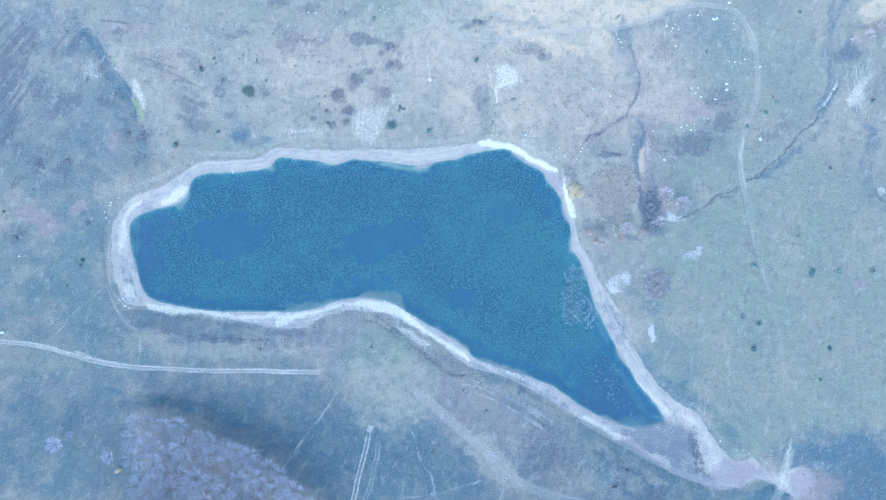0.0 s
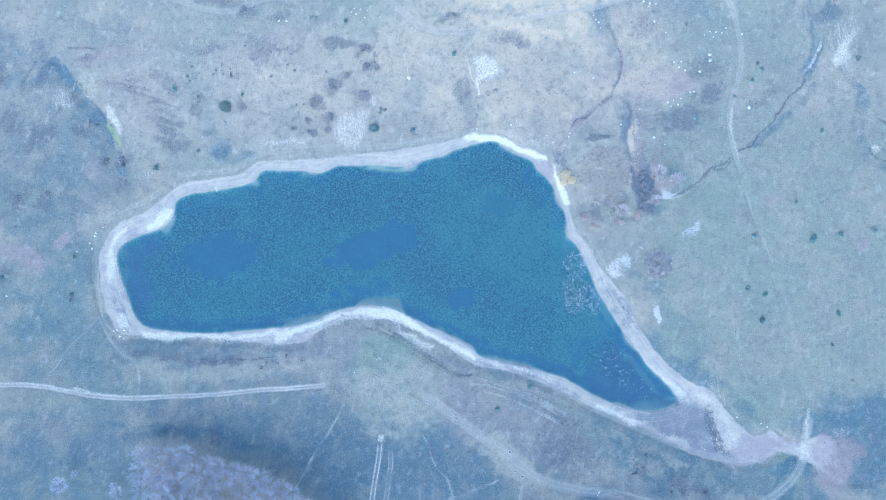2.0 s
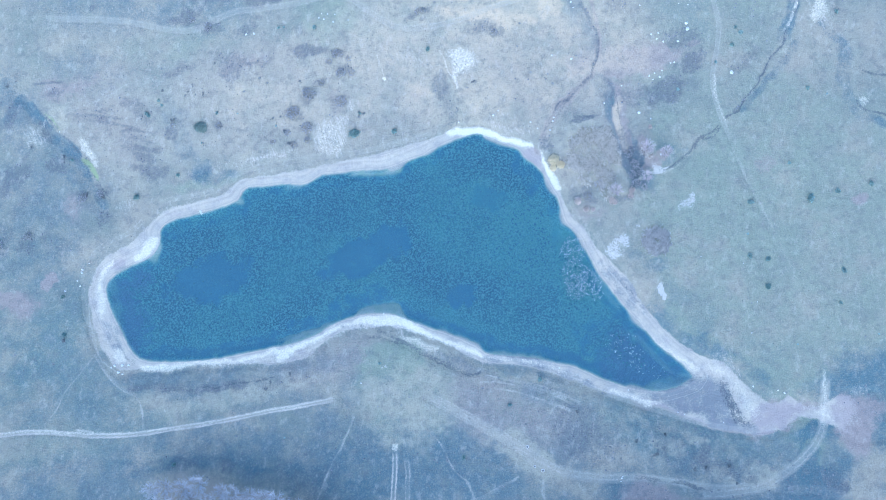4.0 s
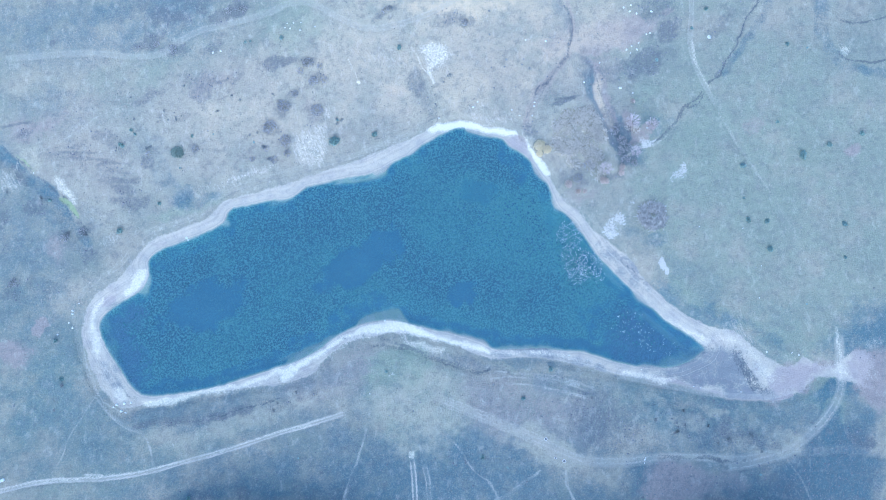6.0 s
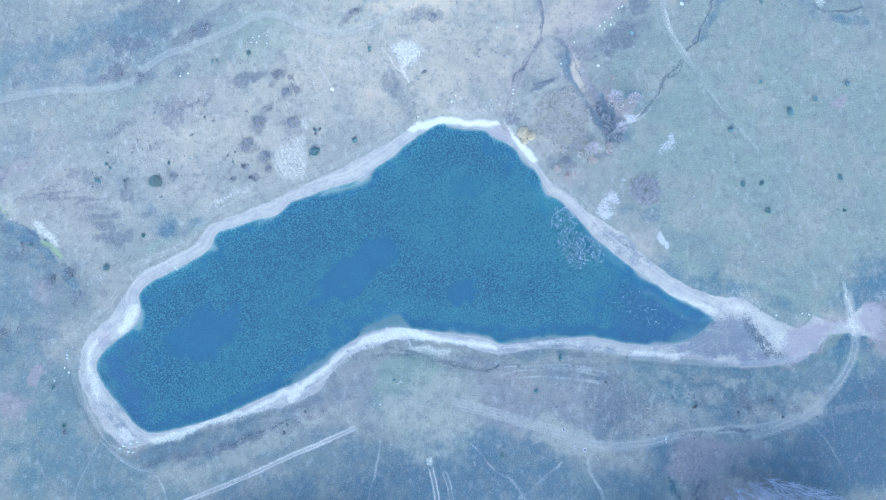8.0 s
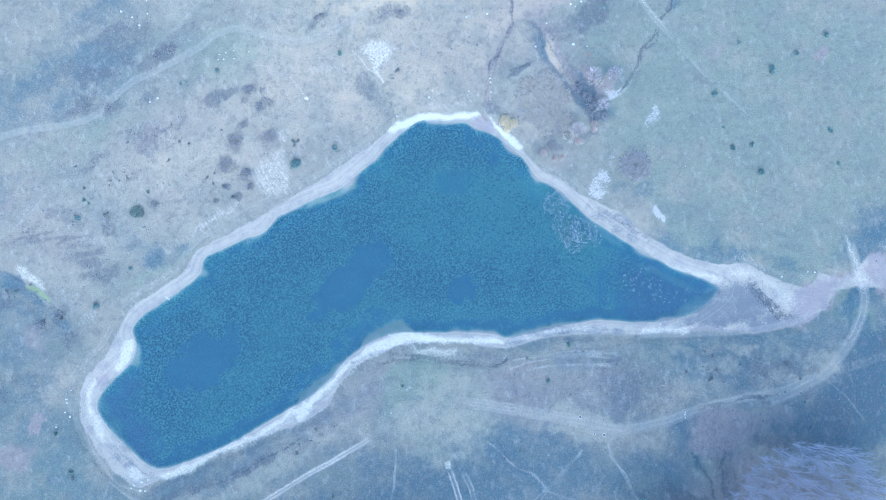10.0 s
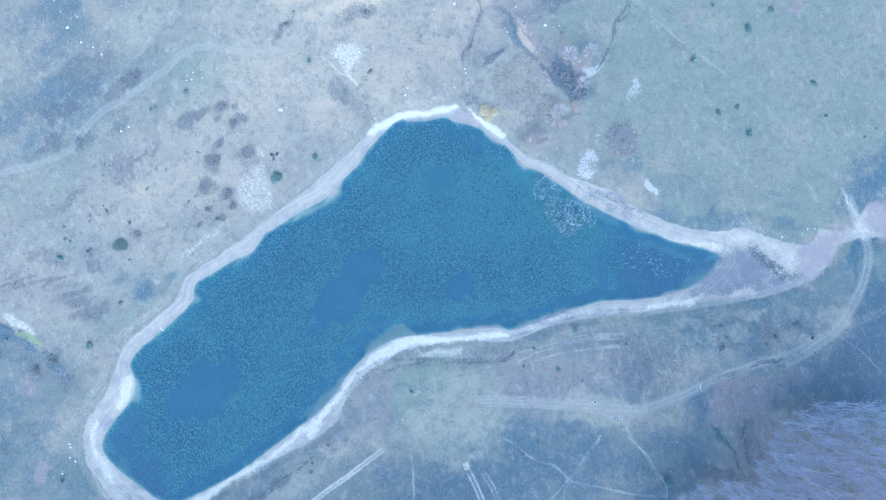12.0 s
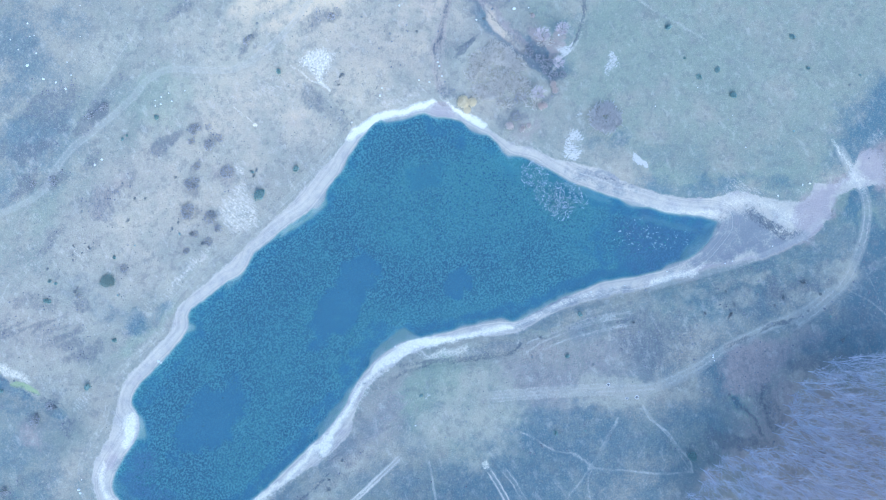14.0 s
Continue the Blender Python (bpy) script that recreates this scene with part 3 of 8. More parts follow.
def box_of(points, margin):
    xs, ys = [p[0] for p in points], [p[1] for p in points]
    return window(min(xs) - margin, max(xs) + margin, min(ys) - margin, max(ys) + margin)


def lay(name, part, value):
    MASKS[name][part] = np.maximum(MASKS[name][part], value)


def patch(name, x, y, rx, ry, turn, strength):
    """A soft-edged, uneven oval of one cover."""
    part = window(x - 2.2 * max(rx, ry) - 3, x + 2.2 * max(rx, ry) + 3, y - 2.2 * max(rx, ry) - 3, y + 2.2 * max(rx, ry) + 3)
    k = min(1.8, min(rx, ry) / 2.5)
    dx, dy = X[part] + k * WARP_X[part] - x, Y[part] + k * WARP_Y[part] - y
    c, s = math.cos(radians(turn)), math.sin(radians(turn))
    r = np.hypot((dx * c + dy * s) / max(rx, 0.3), (dy * c - dx * s) / max(ry, 0.3))
    lay(name, part, strength * smooth((1.45 - r) / 0.8))


def band(name, points, width, strength):
    """A strip of one cover along a line."""
    line = curved(points, False, 3)
    part = box_of(line, 3 * width + 2)
    stray = 0.6 if name == "crack" else min(0.9, 0.35 * width)
    d = line_distance(line, X[part] + stray * WARP_X[part], Y[part] + stray * WARP_Y[part])
    lay(name, part, strength * smooth(1.35 - d / max(width, 0.4)) * (1 + 0.35 * value_noise(X[part], Y[part], 5.0, 21)))


def area(name, points, soft, strength):
    """An outlined stretch of one cover, with an uneven edge that fades over so many metres."""
    line = curved(points, True, 3)
    part = box_of(line, soft + 4)
    stray = min(1.6, 0.3 + 0.3 * soft)
    d = signed(line, X[part] + stray * WARP_X[part], Y[part] + stray * WARP_Y[part])
    lay(name, part, strength * smooth(0.5 - d / (2 * soft)))


def streaks(name, points, turn, width, length, soft, strength):
    """An outlined stretch of one cover, broken into long narrow streaks."""
    line = curved(points, True, 3)
    part = box_of(line, soft + 4)
    c, s = math.cos(radians(turn)), math.sin(radians(turn))
    x, y = X[part] + 0.15 * WARP_X[part], Y[part] + 0.15 * WARP_Y[part]
    u, v = (x * c + y * s) / length, (y * c - x * s) / width
    rows = 0.45 + 0.95 * value_noise(u, v, 1.0, 41) + 0.3 * value_noise(x, y, 6.0, 42)
    lay(name, part, strength * np.clip(rows, 0, 1) * smooth(0.5 - signed(line, x, y) / (2 * soft)))


def wheel_track(points, half, gap, strength, worn, lanes):
    """Driven grass: a bare strip with pale lines where the wheels go."""
    line = curved(points, False, 3)
    part = box_of(line, half + 4)
    d = line_distance(line, X[part] + 0.12 * WARP_X[part], Y[part] + 0.12 * WARP_Y[part])
    ends = np.minimum(np.hypot(X[part] - line[0][0], Y[part] - line[0][1]), np.hypot(X[part] - line[-1][0], Y[part] - line[-1][1]))
    fade = smooth((ends - 0.5) / 5 + 0.4 * value_noise(X[part], Y[part], 2.0, 8))
    lay("track", part, strength * fade * smooth((half + 0.7 - d) / 1.2))
    DUG[part] = np.maximum(DUG[part], 0.08 * smooth((half + 0.5 - d) / 0.8))
    for k in range(lanes // 2):
        centre = gap * (0.5 + k)
        lay("rut", part, worn * fade * smooth(1.25 - np.abs(d - centre) / 0.5) * (0.8 + 0.2 * value_noise(X[part], Y[part], 6.0, 9)))


def gully(points, width, depth):
    line = curved(points, False, 3)
    part = box_of(line, 3 * width + 2)
    d = line_distance(line, X[part] + 0.3 * WARP_X[part], Y[part] + 0.3 * WARP_Y[part])
    DUG[part] = np.maximum(DUG[part], 0.4 * depth * (0.75 + 0.4 * value_noise(X[part], Y[part], 7.0, 15)) * np.exp(-((d / width) ** 2)))


wheel_track([(-207.9, -14.6), (-191.6, -16.7), (-179.9, -17.7), (-167.9, -20.4), (-155.6, -24.1), (-143.3, -26.5), (-131, -28), (-118.8, -28.5), (-106.6, -29.2), (-94.4, -29.5), (-82.1, -29.5), (-69.9, -29.8), (-57.6, -30), (-49.7, -29.8)], 1, 1.3, 0.8, 0.85, 2)
wheel_track([(-146.3, 152.6), (-133, 149.7), (-119.7, 146.8), (-106.6, 143.2), (-96.2, 139), (-87.7, 135.9), (-79.3, 135.4), (-72.2, 137.4), (-64, 139.1), (-54.2, 138.8), (-46.9, 138.3), (-39.6, 137.9), (-32.1, 138.1), (-25.4, 139.1), (-19.4, 138.4), (-15.1, 136.7), (-9.6, 132.1), (-4.5, 126.4), (3, 120.4), (12.1, 118), (24.5, 117.3)], 1.5, 1.8, 0.5, 0.35, 2)
wheel_track([(9.1, 118.6), (16.7, 117.7), (29.3, 117.9), (42, 119.9), (54.6, 121.6), (67.2, 122.3), (74.8, 122.3), (82.4, 123.3), (89.9, 126), (99.9, 130.2), (109.9, 132.1), (119.8, 132), (129.8, 129.4), (135, 123.2), (138.9, 114.5), (140.3, 102.1), (139.9, 92), (136.6, 82), (133.1, 73.1), (132.1, 64.1), (132.8, 54), (135.3, 41.3)], 1.2, 1.7, 0.5, 0.45, 2)
wheel_track([(132.1, 64.1), (132.8, 54), (135.3, 41.3), (137.4, 28.8), (139.5, 18.8), (142.2, 3.9), (144.1, -9.7), (146.5, -25.6)], 1.4, 1.7, 0.25, 0.2, 2)
wheel_track([(140.6, 13.8), (143.8, -6), (146.5, -25.6), (148.7, -44.9), (149.4, -57)], 1.7, 1.8, 0.25, 0.12, 2)
wheel_track([(150.5, -58.9), (149.2, -64.1), (147.2, -71.3), (145.2, -78.4), (142.2, -84)], 2, 1.8, 0.7, 0.55, 2)
band("white", [(148.8, -67.7), (146.5, -76), (143.7, -84)], 1.3, 0.25)
wheel_track([(-15.2, -35.4), (-9.6, -40.3), (-2.2, -46.3), (6.4, -53.5), (16.1, -61.8), (24.5, -69.4)], 2, 1.3, 0.55, 0.5, 4)
wheel_track([(20.2, -66.7), (26, -73.1), (42.1, -81.1), (53.1, -84), (64.4, -86.4)], 2.2, 1.8, 0.5, 0.3, 2)
wheel_track([(84.4, -96.4), (93.3, -98.5), (102.7, -99.6), (112.8, -99.5), (121.4, -97.1), (131.1, -92.8), (138.8, -87.5), (143.2, -82.1), (144.9, -76.6), (146.6, -70)], 2, 1.8, 0.55, 0.5, 2)
wheel_track([(110.2, -99.6), (119.1, -101.6), (130.1, -104.3), (136.7, -105.8), (150.3, -112.6)], 1.8, 1.8, 0.3, 0.3, 2)
wheel_track([(-31.5, -52.6), (-33, -61.6), (-34.8, -68.6), (-36.6, -76.6), (-38.7, -86.9), (-40.8, -98.1)], 1.2, 1.6, 0.35, 1, 2)
wheel_track([(-28, -56.4), (-28.1, -64), (-29.5, -70.9), (-31, -77.8), (-34, -85.8), (-36.1, -98.1)], 1.2, 1.6, 0.3, 0.55, 2)
wheel_track([(-0.4, 161.6), (-15.4, 155.1), (-29.7, 150.8), (-44.6, 145.8), (-56.6, 141)], 1.3, 1.6, 0.25, 0.2, 2)
wheel_track([(131.3, 31.3), (128.6, 21.3), (126.9, 8.8), (127.9, 1.4)], 1.2, 1.6, 0.08, 0.15, 2)
band("rut", [(-13.7, -54.6), (-11.9, -59.3), (-9.4, -67.6), (-7, -71.1), (-4.6, -73.4), (-3.8, -78), (-2.9, -83.5)], 0.55, 0.45)
band("rut", [(-22.5, -83.6), (-3.4, -81), (6.3, -78.5), (16, -75.8)], 0.55, 0.41)
band("rut", [(-45.9, -37.3), (-54.6, -52.1), (-61.5, -61.4), (-66, -70.7), (-72.4, -86.6)], 0.63, 0.26)
band("rut", [(-65.4, -13.4), (-60.4, -16.6), (-57.8, -22), (-57.9, -26.9)], 0.63, 0.3)
band("rut", [(-55.4, -15.9), (-45.5, -17.1), (-35.6, -18.8)], 0.5, 0.19)
band("rut", [(-149.2, 23.8), (-148.1, 13.8), (-146.5, 6.4), (-143.7, -1.1), (-139.7, -6.5), (-134.5, -10.9), (-132.6, -14.6), (-131.8, -26.8)], 0.63, 0.34)
band("rut", [(-146.5, 6.4), (-157.4, 1.4), (-164.2, -6), (-170.7, -14.6), (-173.4, -17)], 0.55, 0.22)
band("rut", [(26.2, -75.9), (25.6, -83.7)], 0.63, 0.3)
band("rut", [(25.9, -79.3), (24.4, -84.1), (25.2, -91.8), (24.5, -98.1), (23.7, -104.3), (21.6, -107.6)], 0.61, 0.52)
band("rut", [(-5, -80.7), (3.4, -89.7), (10.1, -97.4), (15.9, -103.2), (22, -107.2)], 0.61, 0.45)
band("rut", [(15.1, -76.6), (5, -79.7), (-3.1, -81.7), (-8.2, -83.8), (-12.3, -89.2)], 0.54, 0.38)
band("rut", [(23.6, -84.8), (15.5, -89.6), (8.1, -90.9)], 0.48, 0.3)
band("rut", [(18.4, -79.8), (14, -88.2), (11.1, -96.5)], 0.43, 0.19)
band("rut", [(112.1, -102.2), (114.3, -111.1), (114.7, -118.8)], 0.52, 0.38)
band("rut", [(121.7, -101.9), (118.2, -110.4), (114.5, -115.7)], 0.43, 0.3)
band("rut", [(37.1, -67.8), (43.7, -72.3), (48.4, -73)], 0.46, 0.22)
band("rut", [(-122.4, 116.2), (-114.8, 117.4), (-107.2, 119.4), (-86.9, 120.4), (-71.7, 123.6)], 0.5, 0.22)
patch("white", -156.7, 103.7, 6, 2.25, 155, 0.6)
patch("white", -160.5, 105.4, 3, 2.5, 0, 0.4)
patch("white", -124.8, 68.2, 4.5, 2.25, 15, 0.55)
patch("white", 42, 71.5, 7.5, 3.25, 155, 0.45)
patch("white", 50.8, 66.9, 4.5, 2.25, 150, 0.45)
patch("white", 147, -76, 4, 4, 0, 0.7)
patch("white", 140, -72.5, 3.5, 1.5, 0, 0.6)
patch("white", 156.3, -80.6, 3.5, 3, 0, 0.45)
patch("white", 184.7, 96.5, 4, 10.5, 170, 0.58)
patch("white", 185.2, 85.2, 3, 3.5, 0, 0.5)
patch("white", 181.5, 116.4, 5, 3.5, 0, 0.35)
patch("white", 190.7, 111.3, 5, 7.5, 0, 0.4)
patch("white", -87.1, 108.7, 1.5, 4, 0, 0.4)
patch("white", -79.4, 75.9, 7.5, 2.5, 0, 0.4)
patch("white", -1, 70.7, 15, 1.5, 0, 0.4)
patch("white", 1.5, 87.3, 3.5, 2.5, 0, 0.35)
patch("white", 128.3, -64.3, 4, 1.5, 160, 0.5)
patch("white", 162.8, -68.8, 3.5, 2, 0, 0.5)
patch("white", -96, 87.3, 2, 3, 0, 0.3)
patch("white", 176.5, 58.7, 10, 10, 0, 0.15)
patch("white", 192, 51.1, 2, 1.5, 0, 0.5)
patch("white", -46.5, 70, 7.5, 1.25, 0, 0.3)
band("white", [(-88.1, 111.2), (-88.6, 103.7)], 0.63, 0.7)
band("white", [(57, 61.8), (54.4, 56.7), (53.1, 52.9)], 2, 0.5)
band("white", [(-151.6, 110), (-155.5, 104.9), (-160.5, 102.4)], 0.75, 0.6)
band("white", [(-20.8, -8.5), (-17.1, -13.4), (-9.6, -17.6), (-4.7, -19.6)], 2.3, 0.55)
band("white", [(91.7, 35.1), (99.3, 36.9), (104.2, 35.9), (110.5, 38.9)], 1, 0.7)
band("white", [(176, 109), (179.8, 101.6), (177.4, 91.6), (170, 86.7)], 1.3, 0.4)
band("white", [(99.3, 40.2), (101.8, 38.2), (100.5, 36.4)], 1.5, 0.8)
patch("slab", 90.7, -11.7, 1.75, 3, 170, 1)
patch("slab", 91.6, -15.4, 1, 2, 0, 1)
patch("slab", 87.6, 15.8, 1.5, 0.75, 0, 0.6)
patch("slab", 101.8, 37.7, 2, 1.5, 0, 0.8)
patch("slab", -29.4, -20.8, 1.5, 0.75, 0, 0.5)
patch("straw", -20.6, -37.8, 20, 15, 0, 0.45)
patch("straw", -25.4, -48.6, 12.5, 7.5, 0, 0.45)
patch("straw", -15.8, -28.1, 15, 10, 0, 0.25)
patch("straw", 25.7, -73.1, 11.3, 5.5, 145, 0.7)
patch("straw", 13.7, -61.8, 10, 4, 140, 0.5)
patch("straw", -89.8, -20.8, 27.5, 3.5, 0, 0.45)
patch("straw", -124.5, -14.6, 15, 2, 0, 0.4)
patch("straw", 54.6, 124.8, 15, 5, 0, 0.45)
patch("straw", 135.1, 118.3, 5, 4.5, 0, 0.4)
patch("straw", -145.3, 111.2, 2.5, 6.25, 25, 0.6)
patch("straw", -127.7, 87.3, 4, 15, 15, 0.4)
patch("straw", -122.5, 77.1, 7.5, 7.5, 0, 0.35)
patch("straw", 70.3, 28.9, 5, 3.5, 0, 0.4)
patch("straw", 81.6, 31.4, 5, 2, 0, 0.5)
patch("straw", 19.2, 129.7, 15, 4, 0, 0.3)
patch("straw", -26.7, 156.7, 13, 7.58, 176, 0.4)
patch("straw", -0.7, 141.9, 8.66, 5.41, 136, 0.35)
patch("straw", 22.8, -68.3, 13, 5.41, 136, 0.5)
patch("straw", 51.6, -58.1, 10.8, 8.66, 136, 0.25)
patch("straw", 66.9, -72.8, 13, 6.5, 136, 0.25)
patch("green", -25.7, -20.8, 13.8, 9.5, 160, 0.8)
patch("green", -33.1, -25.7, 10, 7.5, 0, 0.55)
patch("green", -23.1, -40.2, 17.5, 15, 0, 0.6)
patch("green", -15.8, -30.6, 15, 10, 0, 0.4)
patch("green", 135.8, 16.3, 47.5, 37.5, 0, 0.45)
patch("green", 151.2, -28, 37.5, 37.5, 0, 0.35)
patch("green", 110.6, -6, 17.5, 20, 0, 0.35)
patch("green", 103.9, 23.8, 15, 12.5, 0, 0.45)
patch("green", 137.8, 102.1, 30, 22.5, 0, 0.35)
patch("green", 117.1, 51.5, 20, 12.5, 0, 0.4)
patch("green", -119.1, -23.2, 37.5, 5, 0, 0.35)
patch("green", -176.8, -25.4, 17.5, 7.5, 0, 0.4)
patch("green", -135.2, -37.6, 15, 5, 0, 0.3)
patch("green", -162.1, -1.1, 17.5, 10, 0, 0.35)
patch("green", -170.2, -67.6, 22.5, 15, 0, 0.35)
patch("green", -23.7, 127.3, 12.5, 5.5, 0, 0.45)
patch("green", -86.7, 132.2, 30, 7.5, 0, 0.3)
patch("green", -89.5, 70.7, 17.5, 2.5, 0, 0.4)
patch("green", 133.4, -57.1, 15, 7.5, 160, 0.55)
patch("green", 21.8, 81, 10, 5, 0, 0.2)
patch("green", 23.7, -35.5, 15, 2.5, 160, 0.25)
band("green", [(94.2, -20.8), (101.2, -35.4), (114.4, -43.9), (123.7, -57.1), (133.1, -64.3)], 5.5, 0.55)
band("damp", [(114.4, -45.1), (123.7, -57.1), (133.2, -63.1)], 3.5, 0.4)
patch("green", -24.9, 132.1, 15.2, 9.75, 166, 0.4)
patch("green", -2.5, 152, 6.5, 6.5, 136, 0.3)
patch("green", 70.1, -67, 19.5, 8.66, 151, 0.4)
patch("green", 59.1, -88.6, 6.5, 4.33, 136, 0.4)
patch("green", 52, -108.8, 3.03, 8.66, 161, 0.6)
patch("green", 119.9, -118.8, 3.71, 11.6, 157, 0.7)
patch("green", 136.1, -77.9, 4.64, 5.1, 157, 0.8)
patch("green", 110.6, -84.2, 13.9, 2.78, 157, 0.3)
band("lime", [(-150.3, 112.9), (-147.8, 109), (-145.9, 105)], 0.75, 0.6)
band("lime", [(-139.1, 90.4), (-137.1, 87.3), (-135.3, 83.5), (-134.5, 81)], 0.88, 0.75)
patch("dark", -180.4, 93.4, 3, 2, 40, 0.78)
patch("dark", -169.3, 88.5, 9.5, 3.5, 30, 0.72)
patch("dark", -165.3, 114.8, 2.5, 6.5, 160, 0.78)
patch("dark", -150.5, 91.9, 5, 3, 0, 0.72)
patch("dark", -151.7, 105.5, 3.5, 4, 0, 0.65)
patch("dark", -142.2, 74.6, 2.25, 2.5, 0, 0.46)
patch("dark", -134.6, 75.1, 2.25, 2, 0, 0.5)
patch("dark", -179.6, 61.6, 2.75, 3, 0, 0.46)
patch("dark", -167.3, 61.7, 4.5, 2.75, 30, 0.52)
patch("dark", -179.7, 65.4, 6.5, 5, 0, 0.39)
patch("dark", -111.1, 79.7, 8.5, 3.75, 155, 0.72)
patch("dark", -101.1, 94.4, 3.5, 3.5, 0, 0.65)
patch("dark", -99.2, 108.7, 2, 1.75, 0, 0.39)
patch("dark", -79.6, 93.7, 2.5, 3.5, 0, 0.26)
patch("dark", -68, 115.4, 9, 4.5, 10, 0.65)
patch("dark", -33.9, 116.9, 7.25, 2.25, 0, 0.78)
patch("dark", -23.8, 113.7, 3.75, 3, 0, 0.33)
patch("dark", -23.8, 105.5, 4, 2.75, 0, 0.29)
patch("dark", -39, 99.4, 4.25, 2.75, 0, 0.46)
patch("dark", -47.1, 92.9, 4.5, 3.5, 0, 0.33)
patch("dark", -32.7, 103.7, 5, 2.25, 0, 0.45)
patch("dark", -26.3, 93.7, 4.5, 4, 0, 0.33)
patch("dark", -42.8, 86.1, 3.5, 3, 0, 0.39)
patch("dark", -43.3, 79.9, 2, 1.75, 0, 0.39)
patch("dark", -51.7, 84.8, 2, 1.75, 0, 0.33)
patch("dark", -50.1, 79.2, 2.25, 2.25, 0, 0.36)
patch("dark", -23.8, 89.9, 2, 2, 0, 0.33)
patch("dark", -58, 82.2, 1.75, 1.75, 0, 0.33)
patch("dark", 38.2, 112.9, 8.5, 3.75, 170, 0.65)
patch("dark", 47.1, 110, 2.5, 2, 0, 0.65)
patch("dark", 14.2, 124.3, 6.5, 1.5, 10, 0.65)
patch("dark", 29.3, 128.5, 2.5, 5, 0, 0.39)
patch("dark", 54.7, 86.1, 10, 10, 0, 0.26)
patch("dark", 125.3, 80.8, 7, 4, 10, 0.85)
patch("dark", 125.4, 91.7, 8.5, 5, 0, 0.65)
patch("dark", 112.6, 69.9, 10, 5, 10, 0.78)
patch("dark", 98.9, 112.4, 5.5, 5, 0, 0.52)
patch("dark", 97.6, 70.7, 10, 3.5, 0, 0.52)
patch("dark", 74.7, 65.6, 6.5, 1.25, 0, 0.91)
patch("dark", 147.6, 76.8, 10, 3.5, 40, 0.52)
patch("dark", 80.1, 92.4, 4.5, 3.5, 0, 0.26)
patch("dark", 16.7, 92.4, 3, 7.5, 0, 0.59)
patch("dark", 19.3, 81, 3.5, 7.5, 0, 0.45)
patch("dark", 45.4, -61.9, 11.3, 9, 160, 0.65)
patch("dark", 55, -69, 10, 7.5, 150, 0.52)
patch("dark", -117.9, -43.6, 7.5, 3, 0, 0.65)
patch("dark", -100.7, -48.4, 3.5, 3.5, 0, 0.78)
patch("dark", -107.6, -54.2, 17.5, 5.5, 165, 0.4)
patch("dark", -83.4, -56.7, 15, 6, 160, 0.4)
patch("dark", -68.8, -61.4, 12.5, 7.5, 0, 0.45)
patch("dark", -77.6, -19.5, 6.25, 2.25, 0, 0.52)
patch("dark", -91.2, -17.1, 3.5, 2, 0, 0.65)
patch("dark", -175.5, 51.5, 7.5, 3.5, 0, 0.39)
patch("dark", -157.2, 56.7, 7.5, 5, 0, 0.39)
patch("dark", -187.9, 30, 4.5, 3.5, 0, 0.65)
patch("dark", -188.9, 53.9, 2, 3.5, 150, 0.65)
patch("dark", 179.6, 110.2, 7.5, 3.5, 0, 0.65)
patch("dark", -59, 131, 5.5, 2.5, 0, 0.65)
patch("dark", 152.7, 104.4, 7.5, 12.5, 0, 0.26)
patch("dark", 189.7, 94, 4, 7.5, 0, 0.39)
patch("dark", -71.8, 148.6, 7.36, 4.77, 156, 0.85)
patch("dark", -56.6, 155.3, 11.9, 6.93, 1, 0.65)
patch("dark", -43.9, 142.2, 5.2, 2.17, 176, 0.98)
patch("dark", -51.4, 141.9, 3.03, 5.2, 91, 0.78)
patch("dark", -75.2, 135.1, 6.06, 2.6, 166, 0.78)
patch("dark", -83.3, 139.8, 2.17, 1.95, 136, 0.91)
patch("dark", 3.7, 149.4, 9.1, 2.17, 166, 0.65)
patch("dark", -34.1, 146.3, 8.66, 3.03, 1, 0.45)
patch("dark", -36.1, 117.7, 7.8, 2.6, 171, 0.78)
patch("dark", -38.5, 127.2, 3.03, 1.95, 136, 0.39)
patch("dark", -69.3, 120.8, 8.66, 3.03, 176, 0.52)
patch("dark", -57.2, 115.4, 2.6, 8.66, 126, 0.52)
patch("dark", -31.3, 96.9, 2.17, 1.73, 136, 0.39)
patch("dark", -91.6, 120, 2.17, 7.8, 96, 0.65)
patch("dark", -112.3, 107.4, 8.66, 3.47, 136, 0.52)
patch("dark", 44, -59.6, 11.9, 6.5, 126, 0.65)
patch("dark", 47, -71.3, 8.66, 6.5, 136, 0.45)
patch("dark", 92.9, -86, 5.41, 3.03, 86, 0.78)
patch("dark", 101.3, -89.7, 5.63, 3.03, 136, 0.65)
patch("dark", 80.8, -74.3, 6.5, 3.47, 136, 0.45)
patch("dark", 93.2, -74.3, 13, 2.17, 146, 0.39)
patch("dark", 107.1, -117.3, 6.5, 8.66, 136, 0.65)
patch("dark", 98.1, -114.5, 8.66, 4.33, 136, 0.39)
patch("dark", 84.4, -112.9, 13, 3.47, 146, 0.72)
patch("dark", 40.8, -110.7, 13, 3.47, 126, 0.78)
patch("dark", 30.4, -106.4, 8.66, 4.33, 136, 0.52)
patch("dark", 46.9, -94.2, 4.33, 2.17, 106, 0.39)
patch("dark", 58.7, -111, 3.9, 10.8, 161, 0.65)
patch("dark", 92.6, -97.5, 8.66, 2.17, 156, 0.39)
patch("dark", -118.7, 170.7, 4.64, 5.8, 157, 0.45)
